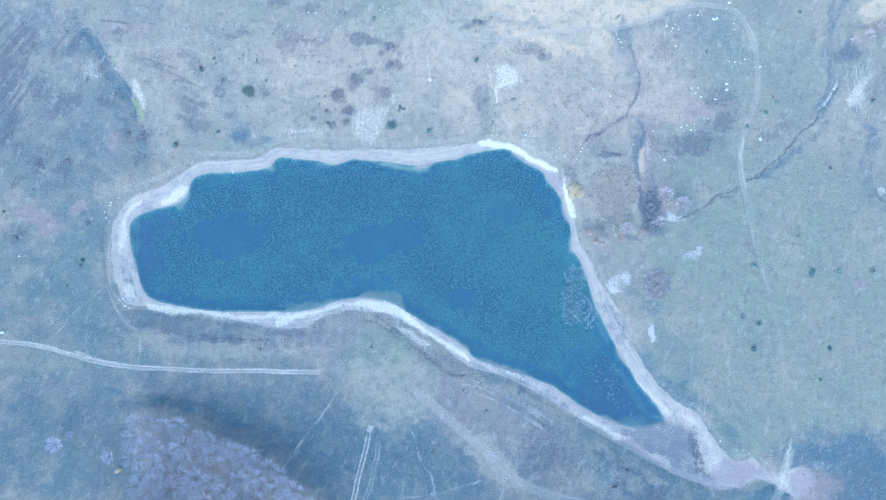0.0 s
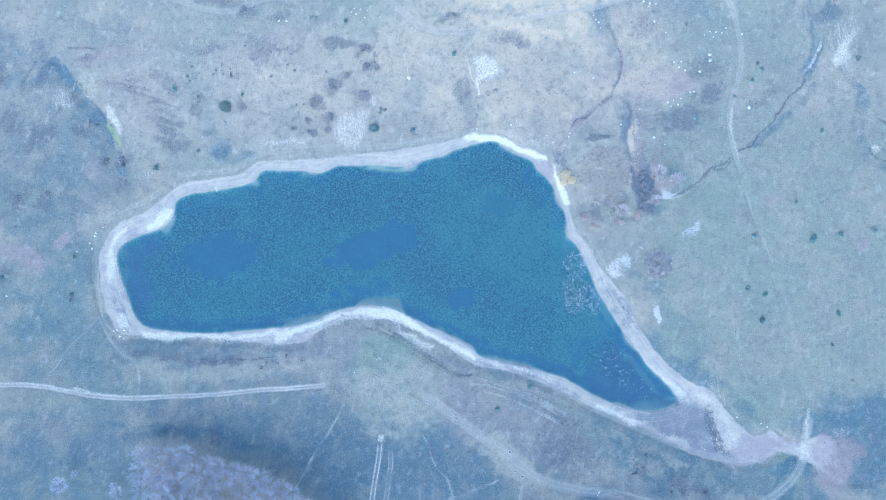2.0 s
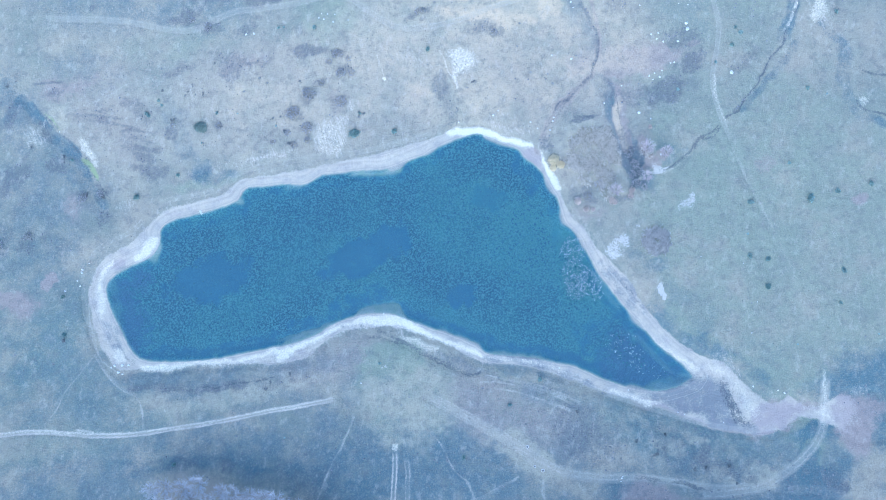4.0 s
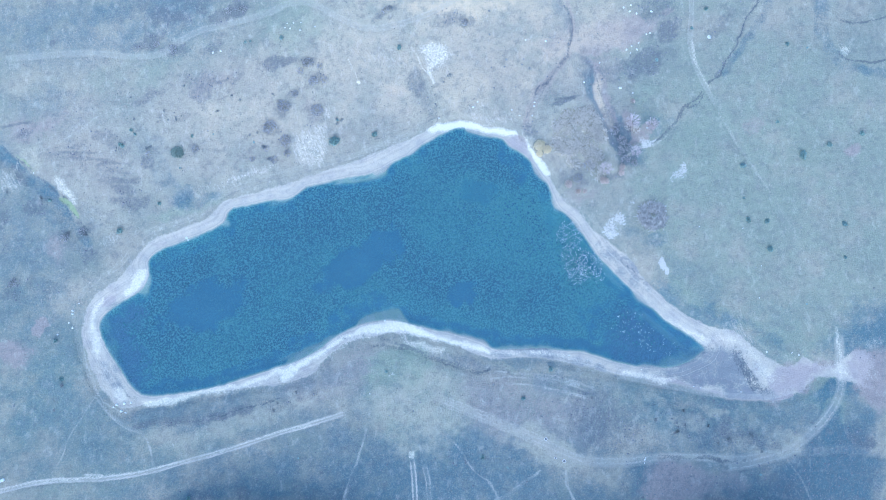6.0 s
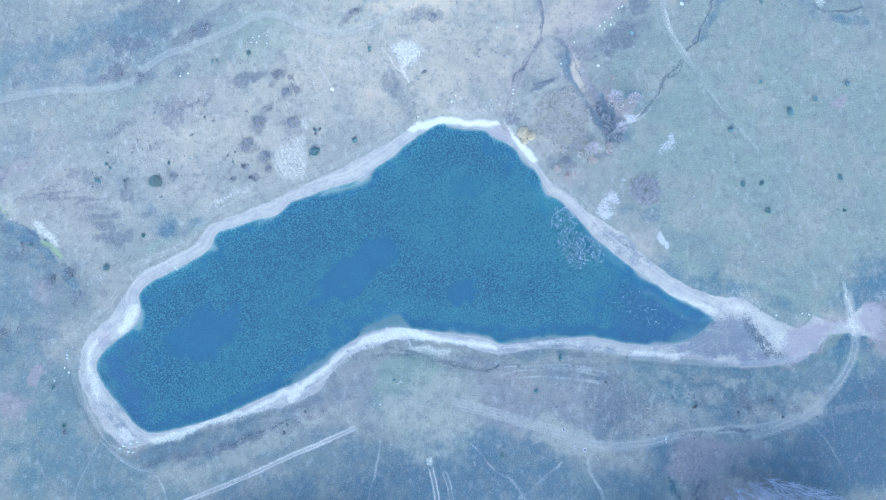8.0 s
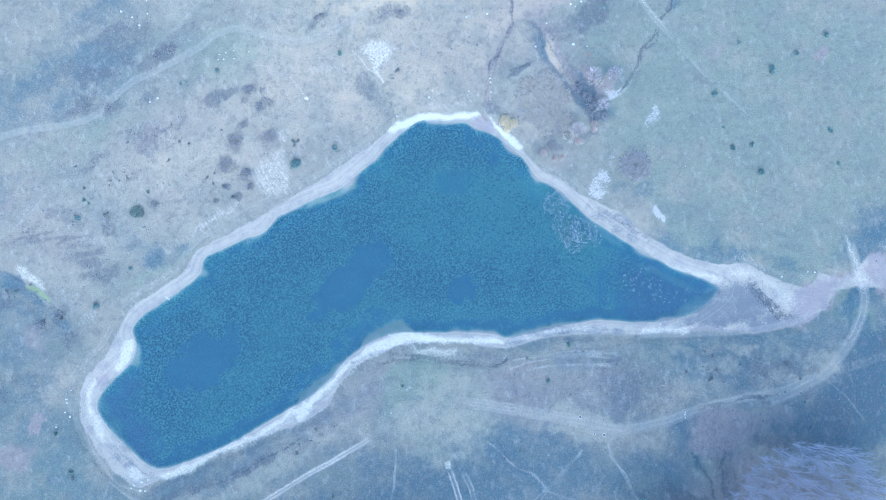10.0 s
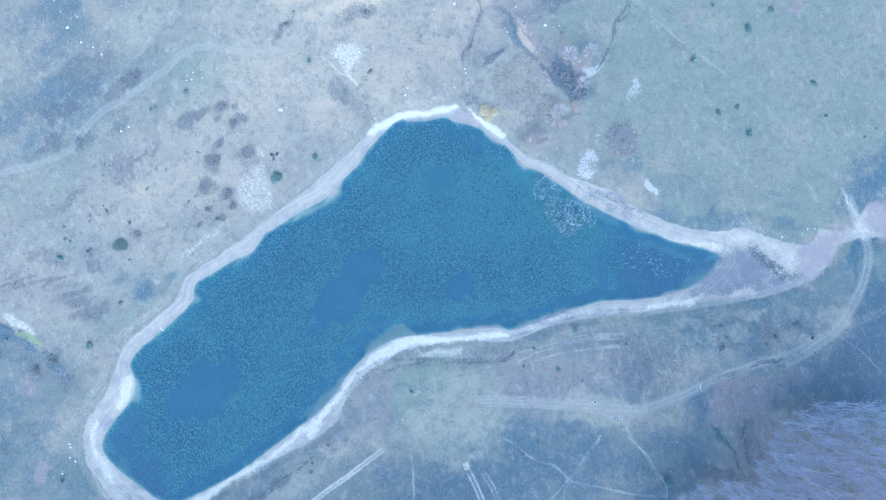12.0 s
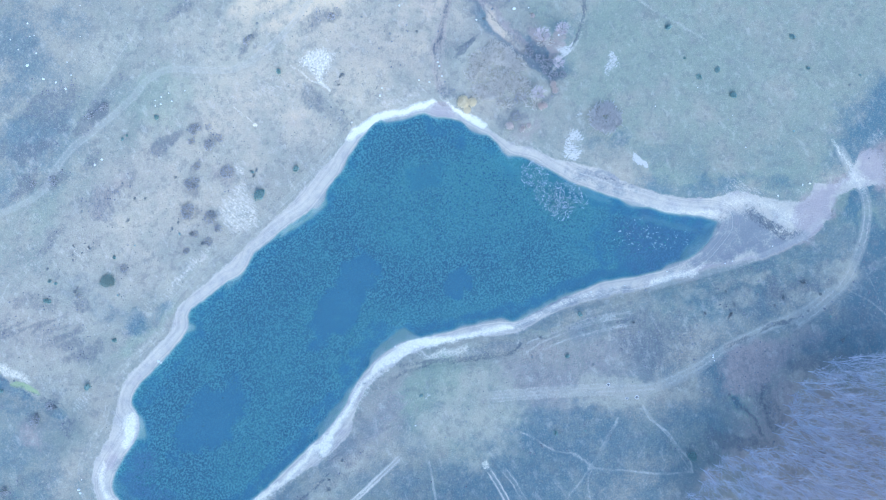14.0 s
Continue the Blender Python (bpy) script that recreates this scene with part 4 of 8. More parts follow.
patch("dark", -82.7, 141.6, 7.89, 2.32, 2, 0.78)
patch("dark", -54.9, 142.7, 3.25, 1.86, 7, 0.78)
patch("dark", -44.6, 143.5, 5.1, 2.09, 177, 0.78)
patch("dark", -70.1, 147.6, 6.5, 3.25, 157, 0.65)
patch("dark", -84.3, 154.5, 13.9, 4.64, 177, 0.45)
patch("dark", 84.3, -106.4, 13.9, 4.64, 157, 0.39)
patch("dark", 108.7, -111.9, 11.6, 5.8, 157, 0.52)
patch("dark", 140.3, -103.8, 3.71, 3.25, 157, 0.78)
patch("dark", 96.2, -87.8, 18.6, 4.64, 157, 0.45)
patch("dark", 81.4, -72, 11.6, 3.25, 157, 0.45)
patch("dark", 89.5, -120.1, 13.9, 3.71, 157, 0.65)
patch("pink", 101.6, 86, 18.8, 6.5, 0, 0.8)
patch("pink", 115.4, 84.7, 6.5, 2, 10, 0.75)
patch("pink", 127.9, 88.9, 3.5, 1.75, 0, 0.6)
patch("pink", 8.6, 90.4, 5.5, 3.25, 20, 0.7)
patch("pink", -179.8, 37.6, 10.5, 3.5, 158, 0.8)
patch("pink", -162.3, 42.2, 2.75, 2.25, 0, 0.8)
patch("pink", -147.7, 72, 4.5, 4, 0, 0.45)
patch("pink", 146.5, 31.2, 5, 3.5, 0, 0.4)
patch("pink", 181.6, 9.5, 4, 2, 0, 0.7)
patch("pink", 80.1, 87.3, 3.5, 10, 170, 0.4)
patch("pink", 91.2, 66.9, 2.25, 12.5, 0, 0.6)
patch("pink", 88.9, 81, 3.5, 2.5, 0, 0.4)
patch("pink", 69, 26.3, 7.5, 3.5, 0, 0.4)
patch("pink", 49.4, 54.7, 3, 3.5, 0, 0.9)
patch("pink", 8.8, -45.1, 20, 11, 145, 0.4)
patch("pink", -45.5, -14.7, 12.5, 6.5, 20, 0.35)
patch("pink", 23.5, -54.7, 12.5, 7.5, 150, 0.4)
patch("pink", 125.5, -73.8, 10, 5.5, 0, 0.7)
patch("pink", 158.9, -75.9, 12.5, 4.5, 170, 0.7)
patch("pink", 96.7, -65.6, 12.5, 3, 150, 0.5)
patch("pink", 74.9, -57.7, 7.5, 2, 150, 0.5)
patch("pink", -132.9, 44.5, 5, 2.25, 15, 0.7)
patch("pink", -105.6, 60, 2.5, 1.25, 0, 0.5)
patch("pink", 186.9, 116.3, 5, 3, 0, 0.3)
patch("pink", -88, -61.3, 22.5, 10, 165, 0.15)
patch("pink", -117, -56.5, 15, 5, 165, 0.2)
patch("pink", 42.1, 89.9, 12.5, 10, 0, 0.15)
patch("pink", 36.9, 127.3, 10, 7.5, 0, 0.25)
patch("pink", -60.5, -9.7, 5, 3.5, 0, 0.3)
patch("pink", 96.4, 73.3, 7.5, 5, 0, 0.35)
patch("pink", 68, -97.2, 13.4, 9.1, 156, 0.7)
patch("pink", 61.6, -116.6, 4.77, 13, 126, 0.8)
patch("pink", 45.2, -120.3, 15.2, 4.33, 156, 0.6)
patch("pink", 75.1, -118.2, 8.66, 13, 136, 0.4)
patch("pink", 26, -113.2, 3.03, 3.03, 136, 0.6)
patch("pink", 86.2, -103.1, 10.8, 4.33, 146, 0.4)
patch("pink", 25.7, 54.6, 6.5, 6.5, 136, 0.2)
patch("pink", 11.8, 130.7, 8.66, 6.5, 136, 0.2)
# the gully's shaded side, painted as a dark strip on its left
band("damp", [(-159.6, 122.8), (-157, 115.4), (-151.9, 107), (-145.9, 96.9), (-140.9, 86.8), (-136.9, 77.1), (-133.4, 68.9)], 2.4, 0.55)
patch("damp", -154.3, 97.4, 6.5, 11, 35, 0.45)
patch("damp", -146.6, 81, 6.5, 10, 25, 0.4)
band("damp", [(-160.1, 122.3), (-163.7, 117.3), (-167.3, 113.6)], 2.5, 0.55)
patch("damp", -158.9, 119.8, 3, 4.5, 0, 0.6)
patch("damp", -151.8, 97.4, 5, 10, 30, 0.4)
patch("damp", -144.1, 83.5, 4, 10, 25, 0.5)
patch("damp", -97.3, 102.5, 4, 6.5, 15, 0.5)
patch("damp", -94.2, 89.9, 2.25, 10, 10, 0.6)
patch("damp", -89.6, 75.9, 4.5, 5, 30, 0.6)
patch("damp", -84.5, 72.5, 8.5, 2, 0, 0.5)
patch("damp", 138.3, -81.7, 9, 3, 0, 0.8)
patch("damp", 144.1, -85.4, 7.5, 4, 0, 0.6)
patch("damp", 99.4, -57.2, 11.3, 3, 155, 0.3)
patch("damp", -118.3, -37.6, 40, 6.5, 0, 0.4)
patch("damp", -163.3, -44.5, 27.5, 10, 0, 0.45)
patch("damp", -54.3, -61.5, 30, 17.5, 0, 0.35)
patch("damp", 3.9, -66.5, 15, 11.3, 150, 0.4)
patch("damp", -144.4, -70.2, 10, 15, 0, 0.4)
patch("damp", -129.9, -6, 37.5, 2.5, 175, 0.4)
patch("damp", -95, -13.4, 20, 2.25, 0, 0.4)
patch("damp", -178.5, -6, 20, 15, 0, 0.2)
patch("damp", -1, -25.7, 12.5, 2.5, 145, 0.35)
patch("damp", 23.7, -33, 17.5, 2.25, 155, 0.4)
patch("damp", 52.9, -57.2, 15, 5, 145, 0.3)
patch("damp", 90.9, -1.1, 5, 3.5, 0, 0.4)
patch("damp", 83.6, 3.9, 5, 2.5, 150, 0.3)
patch("damp", 28.9, -93.9, 13, 6.5, 126, 0.5)
patch("damp", 46, -106, 13, 4.33, 136, 0.3)
patch("damp", 9.5, -83.9, 13, 8.66, 136, 0.4)
patch("damp", -10, -68.2, 15.2, 13, 136, 0.3)
patch("damp", 42.4, -95.5, 8.66, 4.33, 136, 0.2)
patch("damp", 108.8, -113.2, 10.8, 13, 136, 0.4)
patch("damp", -72.9, 153.2, 13, 10.8, 136, 0.4)
patch("damp", -81.8, 147.1, 6.5, 6.5, 136, 0.4)
patch("damp", -93.1, 100.7, 13, 3.03, 126, 0.4)
patch("damp", 75.6, -101.5, 1.73, 4.33, 136, 0.6)
patch("damp", -81.3, 155.7, 27.8, 6.96, 177, 0.5)
patch("damp", 76.1, -103, 2.78, 5.8, 157, 0.5)
patch("damp", 109.8, -114.6, 16.2, 6.96, 157, 0.4)
patch("damp", 134, -120, 9.28, 13.9, 157, 0.4)
patch("damp", -67.7, 130.7, 3.71, 3.71, 157, 0.35)
band("damp", [(80.6, 122.3), (81.5, 112.4), (84.1, 105), (86.7, 97.4), (85.2, 90.4)], 3.5, 0.8)
band("damp", [(76.2, 79.2), (81.3, 82.5), (86.4, 81.7), (90.1, 76.6), (88, 72), (86.3, 63.8)], 2.3, 0.6)
band("damp", [(172.7, 138.4), (171.4, 123.9), (170, 111.6), (171.9, 104.6), (174.9, 97.9), (172, 90.4), (167.5, 82.9)], 2, 0.5)
band("damp", [(182.7, 85.3), (186.6, 79.4), (190.6, 73.8), (190.8, 67.5), (187.6, 56.1), (189.4, 48.6), (194.7, 40.5)], 2, 0.45)
band("crack", [(86.9, 94.9), (83.9, 88.1), (80.1, 83), (72.9, 78.2), (66, 72), (60.1, 66.1), (56.5, 60.3)], 0.4, 0.5)
band("crack", [(168, 85.4), (165, 80.4), (159.9, 75.9), (154.8, 70.3), (147.7, 63), (142.6, 59), (140, 56.5), (134, 54)], 0.4, 1)
band("crack", [(130.2, 50.9), (124.5, 48.4), (119.9, 46.4), (114.3, 42.2), (108, 38.9)], 0.35, 0.9)
band("crack", [(90, 72), (90.3, 61.8), (91.2, 54.1)], 0.45, 0.5)
band("crack", [(-144.9, 97.4), (-153, 94.9), (-161.8, 99.1), (-168, 94.8), (-175.5, 90.2)], 0.45, 0.35)
band("crack", [(64.1, -86.8), (71.6, -88.5), (76.9, -90.7), (83.5, -91.7), (90.8, -96.4)], 0.45, 0.7)
band("crack", [(51.4, -98.4), (52, -104.7), (51.2, -112.3), (49.9, -116.6)], 0.87, 0.6)
band("crack", [(62.6, -103.5), (57.5, -109.9), (53.4, -117.1)], 0.65, 0.5)
band("crack", [(-33.2, -6.8), (-25.8, -10.2), (-18.8, -15.1), (-10.9, -20.8), (-3.9, -25.7), (1.5, -29.6), (8.4, -31.6)], 0.8, 0.75)
band("crack", [(-122.2, -12.2), (-112.3, -13.9), (-99.9, -15.4), (-85.1, -15.9), (-75.2, -15.4)], 0.65, 0.55)
band("crack", [(-114, 62.6), (-107.1, 66.1), (-86.9, 66.1), (-76.8, 71), (-56.6, 71.8), (-36.4, 70.2), (-16.2, 70), (4.1, 71.3), (13.7, 73.8)], 0.45, 0.35)
band("crack", [(-76.8, 67.4), (-56.6, 68.9), (-36.4, 68.4), (-16.2, 67.9), (1.5, 68.9)], 0.35, 0.25)
band("crack", [(-148.5, 26.3), (-146.6, 13.8), (-142.6, 1.4)], 0.4, 0.3)
band("crack", [(73.5, -2.3), (78.3, -11), (85.5, -20.8)], 0.4, 0.5)
band("crack", [(79.2, -28.1), (87.6, -37.9), (94.8, -46.4), (99.6, -52.4)], 0.45, 0.5)
band("crack", [(65, 8.9), (68.6, 0.2), (73.9, -8.5)], 0.4, 0.4)
band("crack", [(108.8, -54.3), (107.2, -59.6), (108.9, -66.3), (111.6, -71.5), (114.5, -75.7)], 0.6, 0.8)
band("crack", [(110.7, -54.8), (109.1, -60.8), (110.8, -67.2), (113.5, -72.7)], 0.5, 0.6)
band("crack", [(113.6, -55.3), (112.9, -62)], 0.4, 0.4)
patch("crack", 112.9, -74.3, 4.5, 1.75, 150, 0.5)
patch("crack", -136.5, 2.6, 4, 2, 140, 0.25)
patch("crack", -35.7, -2.3, 1, 0.75, 0, 0.6)
patch("crack", -44, -1.1, 1, 0.75, 0, 0.6)
patch("crack", -39.5, -3.1, 1.5, 0.75, 0, 0.5)
patch("crack", -89.3, -7.8, 1.5, 1, 0, 0.5)
patch("crack", -112.6, -6, 1.25, 0.75, 0, 0.4)
patch("crack", 78, 127.3, 2.5, 0.75, 30, 0.7)
patch("crack", 80.6, 126, 1, 2, 0, 0.5)
patch("silt", 92.1, -56.8, 12.5, 3.5, 155, 0.9)
patch("silt", 101.7, -62, 8.5, 6.5, 150, 0.9)
patch("silt", 105.1, -69.1, 7.5, 5.5, 150, 0.9)
patch("silt", 84.7, -58.4, 10, 2.5, 155, 0.7)
patch("silt", 110.9, -76.2, 7.5, 2.5, 170, 0.6)
patch("silt", 76.2, -54.8, 7.5, 2, 155, 0.5)
patch("silt", -138.1, 13.8, 2.5, 7.5, 0, 0.4)
patch("silt", 96.8, -62, 12.5, 5, 150, 0.6)
patch("clear", -94.9, 30.1, 18, 9, 0, 1)
patch("clear", -111.1, 28.9, 10, 5.5, 0, 0.5)
patch("clear", -31, 26.3, 15, 7.5, 10, 1)
patch("clear", -18.5, 30.1, 8.5, 8.5, 0, 1)
patch("clear", -41, 23.8, 10, 4, 0, 0.7)
patch("clear", 26.6, 41, 8.5, 5, 160, 0.8)
patch("clear", 7.7, 1.4, 5.5, 4, 0, 1)
patch("clear", 82.6, -42.7, 15, 10, 145, 0.6)
patch("clear", 63.1, -30.6, 15, 12.5, 140, 0.5)
patch("clear", -129.5, 16.3, 5, 15, 0, 0.5)
patch("clear", 46.8, 46.5, 4.5, 12.5, 20, 0.6)
patch("clear", -35.8, 8.9, 15, 3.5, 10, 0.6)
patch("clear", -88, 0.2, 35, 2.5, 0, 0.6)
patch("clear", -55.7, 4.4, 15, 2.5, 0, 0.6)
patch("clear", 53.9, 16.3, 3.5, 10, 0, 0.6)
patch("clear", -109.2, 51.6, 10, 3.5, 0, 0.4)
patch("clear", -6, 51.6, 7.5, 2.5, 0, 0.2)
patch("shelf", -55.6, -1.3, 8.5, 1.25, 18, 0.9)
patch("shelf", -77.1, 60, 2.25, 1.5, 20, 0.9)
patch("shelf", -117.5, 43.5, 2, 2, 0, 0.9)
patch("shelf", -93, 58.5, 3.5, 1, 0, 0.7)
patch("shelf", 57, 26.3, 1.25, 4, 0, 0.7)
patch("shelf", -63.1, -1.1, 9, 1, 0, 0.8)
patch("shelf", 84.8, -53.9, 10, 2.5, 160, 0.8)
patch("shelf", 93.5, -51.2, 5, 2.5, 0, 0.5)
patch("shelf", -52.7, 61.3, 5, 1, 0, 0.6)
patch("shelf", -136.6, 28.9, 1.5, 12.5, 0, 0.4)
patch("shelf", 6.4, -17.8, 5.5, 1.25, 140, 0.7)
patch("shelf", 68.4, -8.5, 1.25, 10, 26, 0.5)
patch("shelf", 82.2, -37.9, 1.25, 12.5, 33, 0.5)
gully([(-160.1, 122.8), (-156.5, 115.4), (-150.9, 107), (-144.9, 96.9), (-139.8, 86.8), (-136.2, 77.1), (-132.9, 68.9)], 4, 2.2)
gully([(64.1, -86.8), (71.6, -88.5), (76.9, -90.7), (83.5, -91.7), (90.8, -96.4)], 1.1, 1)
gully([(51.4, -98.4), (52, -104.7), (51.2, -112.3), (49.9, -116.6)], 1.3, 0.8)
gully([(-33.2, -6.8), (-25.8, -10.2), (-18.8, -15.1), (-10.9, -20.8), (-3.9, -25.7), (1.5, -29.6), (8.4, -31.6)], 1.3, 0.8)
gully([(-97.2, 110), (-95.3, 97.4), (-93.2, 84.8), (-87, 73.3)], 2.5, 0.7)
patch("pink", -21.3, 97.4, 82.5, 22.5, 0, 0.3)
patch("pink", -56.7, 107.5, 37.5, 20, 0, 0.25)
patch("pink", 69.9, 87.3, 30, 25, 0, 0.3)
patch("pink", -114.9, 107.5, 30, 22.5, 0, 0.25)
patch("pink", 77, 51.6, 15, 15, 0, 0.4)
patch("pink", 16.2, -49.9, 35, 15, 150, 0.3)
patch("pink", -55.4, -15.9, 20, 10, 0, 0.3)
patch("green", 147.2, -6, 65, 82.5, 0, 0.4)
patch("green", 142.8, 84.4, 45, 45, 0, 0.25)
patch("green", -170.6, 21.3, 27.5, 50, 0, 0.3)
patch("green", -167.8, -20.6, 50, 15, 0, 0.35)
# wide ovals that tint the southern slopes as if in shade
patch("damp", -129.1, -54.1, 105, 27.5, 0, 0.45)
patch("damp", -174.8, 8.8, 30, 65, 0, 0.25)
patch("damp", -44.4, -70.8, 75, 30, 0, 0.6)
patch("damp", 52.5, -73.7, 62.5, 20, 160, 0.35)
patch("damp", -175.4, 84.6, 30, 40, 20, 0.35)
patch("damp", 168, -82.9, 35, 20, 0, 0.35)
patch("damp", -90.1, -13.4, 62.5, 5.5, 177, 0.4)
patch("damp", 27.4, -109.1, 56.3, 26, 136, 0.5)
patch("damp", 90.7, -107.4, 43.3, 26, 136, 0.35)
patch("damp", -71.5, 148.9, 19.5, 17.3, 136, 0.4)
patch("dark", 90.6, 42.7, 5, 11.5, 10, 0.8)
patch("dark", 91.7, 33.9, 4.5, 3, 0, 0.8)
patch("dark", 84.1, 28.9, 5, 2, 0, 0.65)
patch("dark", 66.7, 33.9, 5, 3, 0, 0.52)
patch("dark", 57, 59.2, 2.5, 5, 20, 0.65)
patch("dark", 89.6, 54.1, 3.5, 5, 0, 0.65)
patch("pink", -108.9, -70.4, 30, 15, 170, 0.15)
patch("pink", 70.2, -133, 30.3, 30.3, 136, 0.3)
patch("pink", 43.6, -135.1, 34.7, 10.8, 136, 0.3)
patch("damp", 70.2, -133, 30.3, 30.3, 136, 0.35)
patch("dark", -172.8, 109.8, 5, 2.5, 30, 0.5)
patch("dark", -159.9, 61.8, 2.5, 2, 0, 0.6)
patch("dark", -167.9, 77.1, 5, 2.5, 30, 0.4)
patch("straw", 75.7, 49.1, 11.5, 13, 0, 0.5)
patch("straw", -21.3, 97.4, 75, 17.5, 0, 0.35)
patch("straw", 19.2, 124.8, 50, 15, 0, 0.4)
patch("straw", -56.7, 87.3, 40, 15, 0, 0.3)
patch("damp", -176.7, 51.5, 30, 50, 0, 0.3)
patch("damp", -192.3, 109.4, 20, 30, 0, 0.3)
patch("damp", -14.2, -78.1, 43.3, 17.3, 136, 0.4)
patch("warm", 44.4, 134.1, 27.5, 7.5, 0, 0.9)
patch("warm", 69.8, 116.9, 6.5, 6, 0, 0.75)
patch("warm", 57.1, 127.3, 15, 6, 0, 0.5)
patch("warm", 78.5, 130.7, 13.8, 3.5, 0, 0.8)
patch("warm", 99.8, 134.1, 10, 2.5, 0, 0.6)
patch("warm", 190.8, 129.4, 6, 4, 0, 0.9)
patch("warm", 185.6, 118.8, 4, 2.5, 0, 0.4)
patch("warm", 16.7, 131, 12.5, 4, 0, 0.35)
wheel_track([(-114.6, 63.3), (-107.1, 66.6), (-86.9, 66.4), (-75.6, 72), (-56.6, 72.8), (-36.4, 71.5), (-16.2, 70.7), (4.1, 72), (13.7, 74.1)], 1.3, 1.6, 0.3, 0.4, 2)
wheel_track([(55.8, -48.1), (79.1, -61.3), (99.1, -71.7), (115.2, -77), (128.8, -77.2)], 1.6, 1.6, 0.6, 0.4, 2)
wheel_track([(-146, 46.5), (-136.9, 52.9), (-124.4, 56.2), (-115.8, 63.1)], 1.2, 1.5, 0.3, 0.45, 2)
wheel_track([(-146.4, 8.9), (-148.9, 21.3), (-148.8, 33.9), (-145.4, 44)], 1.2, 1.5, 0.25, 0.35, 2)
patch("damp", 91.5, -78.7, 41.2, 15.2, 151, 0.5)
patch("damp", 59.3, -65.5, 26, 13, 146, 0.35)
patch("damp", 117.8, -83.1, 26, 8.66, 156, 0.4)
patch("green", 85.5, -69.9, 32.5, 8.66, 151, 0.4)
patch("green", 113.6, -57.8, 26, 5.2, 136, 0.3)
patch("straw", 79.2, -75.8, 8.66, 3.03, 151, 0.5)
patch("straw", 91.6, -75.8, 6.5, 2.17, 151, 0.5)
patch("straw", 114.3, -94.8, 7.8, 5.2, 156, 0.5)
patch("straw", 98.9, -91.8, 6.5, 2.6, 136, 0.5)
patch("straw", 70.1, -64, 6.5, 2.6, 136, 0.4)
patch("damp", 101.2, -39.7, 32.5, 5.2, 131, 0.5)
patch("damp", 115.1, -65.3, 13, 3.47, 136, 0.4)
band("rut", [(-42.1, -34.9), (-34.7, -36.4), (-28.9, -42.5), (-26.9, -49.5)], 0.43, 0.2)
band("rut", [(-41.3, -38.6), (-34.9, -39.6), (-30.7, -44.4), (-29.8, -49.5)], 0.43, 0.2)
band("rut", [(-45.4, -26.1), (-37.2, -26.8), (-28.1, -32.6)], 0.43, 0.15)
band("rut", [(-10.4, -53.8), (-5.2, -54.5), (-9.1, -57.9), (-12.5, -57.5)], 0.43, 0.2)
band("crack", [(105.6, -56), (106.1, -62), (108.3, -68), (112.2, -73.4)], 0.45, 0.6)
band("crack", [(112.1, -56), (110.5, -62), (112.2, -67.9), (115.4, -73.8), (119.4, -75)], 0.45, 0.5)
band("crack", [(115.5, -57.2), (114.8, -64.4), (116.5, -69.1)], 0.38, 0.4)
band("crack", [(91.7, 35.1), (90.6, 41.5), (92, 49.1)], 0.75, 0.6)
# sharp dark edge of the shade painted along the gully
band("crack", [(-155.2, 119.9), (-149.1, 110), (-143.4, 99.9), (-138.3, 89.9), (-134.2, 79.7), (-130.9, 68.9)], 0.55, 0.6)
band("crack", [(-194.8, 106.8), (-182.4, 119.5)], 0.5, 0.4)
band("crack", [(-197.3, 96.8), (-186.2, 110.7), (-178.8, 117.1)], 0.5, 0.5)
band("crack", [(-197.3, 86.7), (-190.1, 97), (-182.7, 103.4)], 0.5, 0.5)
band("crack", [(-194.7, 76.7), (-185.2, 88.2), (-175.5, 94.7)], 0.5, 0.4)
band("crack", [(-197.3, 101.8), (-189.9, 111.9)], 0.5, 0.4)
band("crack", [(-192.1, 70.4), (-182.7, 80.7)], 0.5, 0.35)
band("crack", [(-138.6, 125.3), (-122.2, 124.3), (-115.9, 122.8)], 0.4, 0.45)
band("crack", [(-141.4, 111.9), (-130.1, 111.2), (-122.5, 108.7)], 0.4, 0.4)
band("crack", [(-127.6, 110), (-112.4, 105.5), (-109.4, 97.4)], 0.4, 0.2)
band("crack", [(-99.5, 117.8), (-91.4, 119.4), (-85.8, 120.8)], 0.46, 0.4)
band("crack", [(-139.5, 125), (-130.3, 123.6), (-122, 122.8)], 0.42, 0.4)
patch("damp", 91.4, 42.7, 5, 11.5, 10, 0.9)
patch("damp", 173.3, -73.4, 30, 20, 0, 0.7)
patch("damp", 164.2, -64, 30, 7.5, 0, 0.3)
patch("damp", 52.4, -76, 50, 15, 170, 0.4)
patch("damp", 84, -78.5, 15, 7.5, 160, 0.4)
patch("dark", 173.2, -75.8, 20, 7.5, 0, 0.4)
patch("dark", 84.1, -76.2, 15, 5, 155, 0.4)
patch("white", -31.4, -55.5, 1.25, 3, 0, 0.45)
patch("white", -35.8, -1.1, 15, 2.25, 0, 0.7)
patch("white", -20.8, -4.8, 6, 2.25, 145, 0.7)
patch("white", -82.8, -7.5, 17.5, 2, 177, 0.6)
patch("white", -112.7, -4, 15, 1.25, 175, 0.5)
patch("white", -142.2, 23.8, 2.25, 12.5, 0, 0.6)
patch("white", -138.9, 7.6, 2.25, 3.5, 0, 0.7)
patch("white", -121.7, 50.3, 6, 2, 45, 0.5)
patch("white", -91.8, 61.8, 15, 1.25, 0, 0.5)
patch("white", -61.6, 66.4, 15, 1.5, 0, 0.5)
patch("white", -21.2, 65.4, 20, 1.5, 0, 0.5)
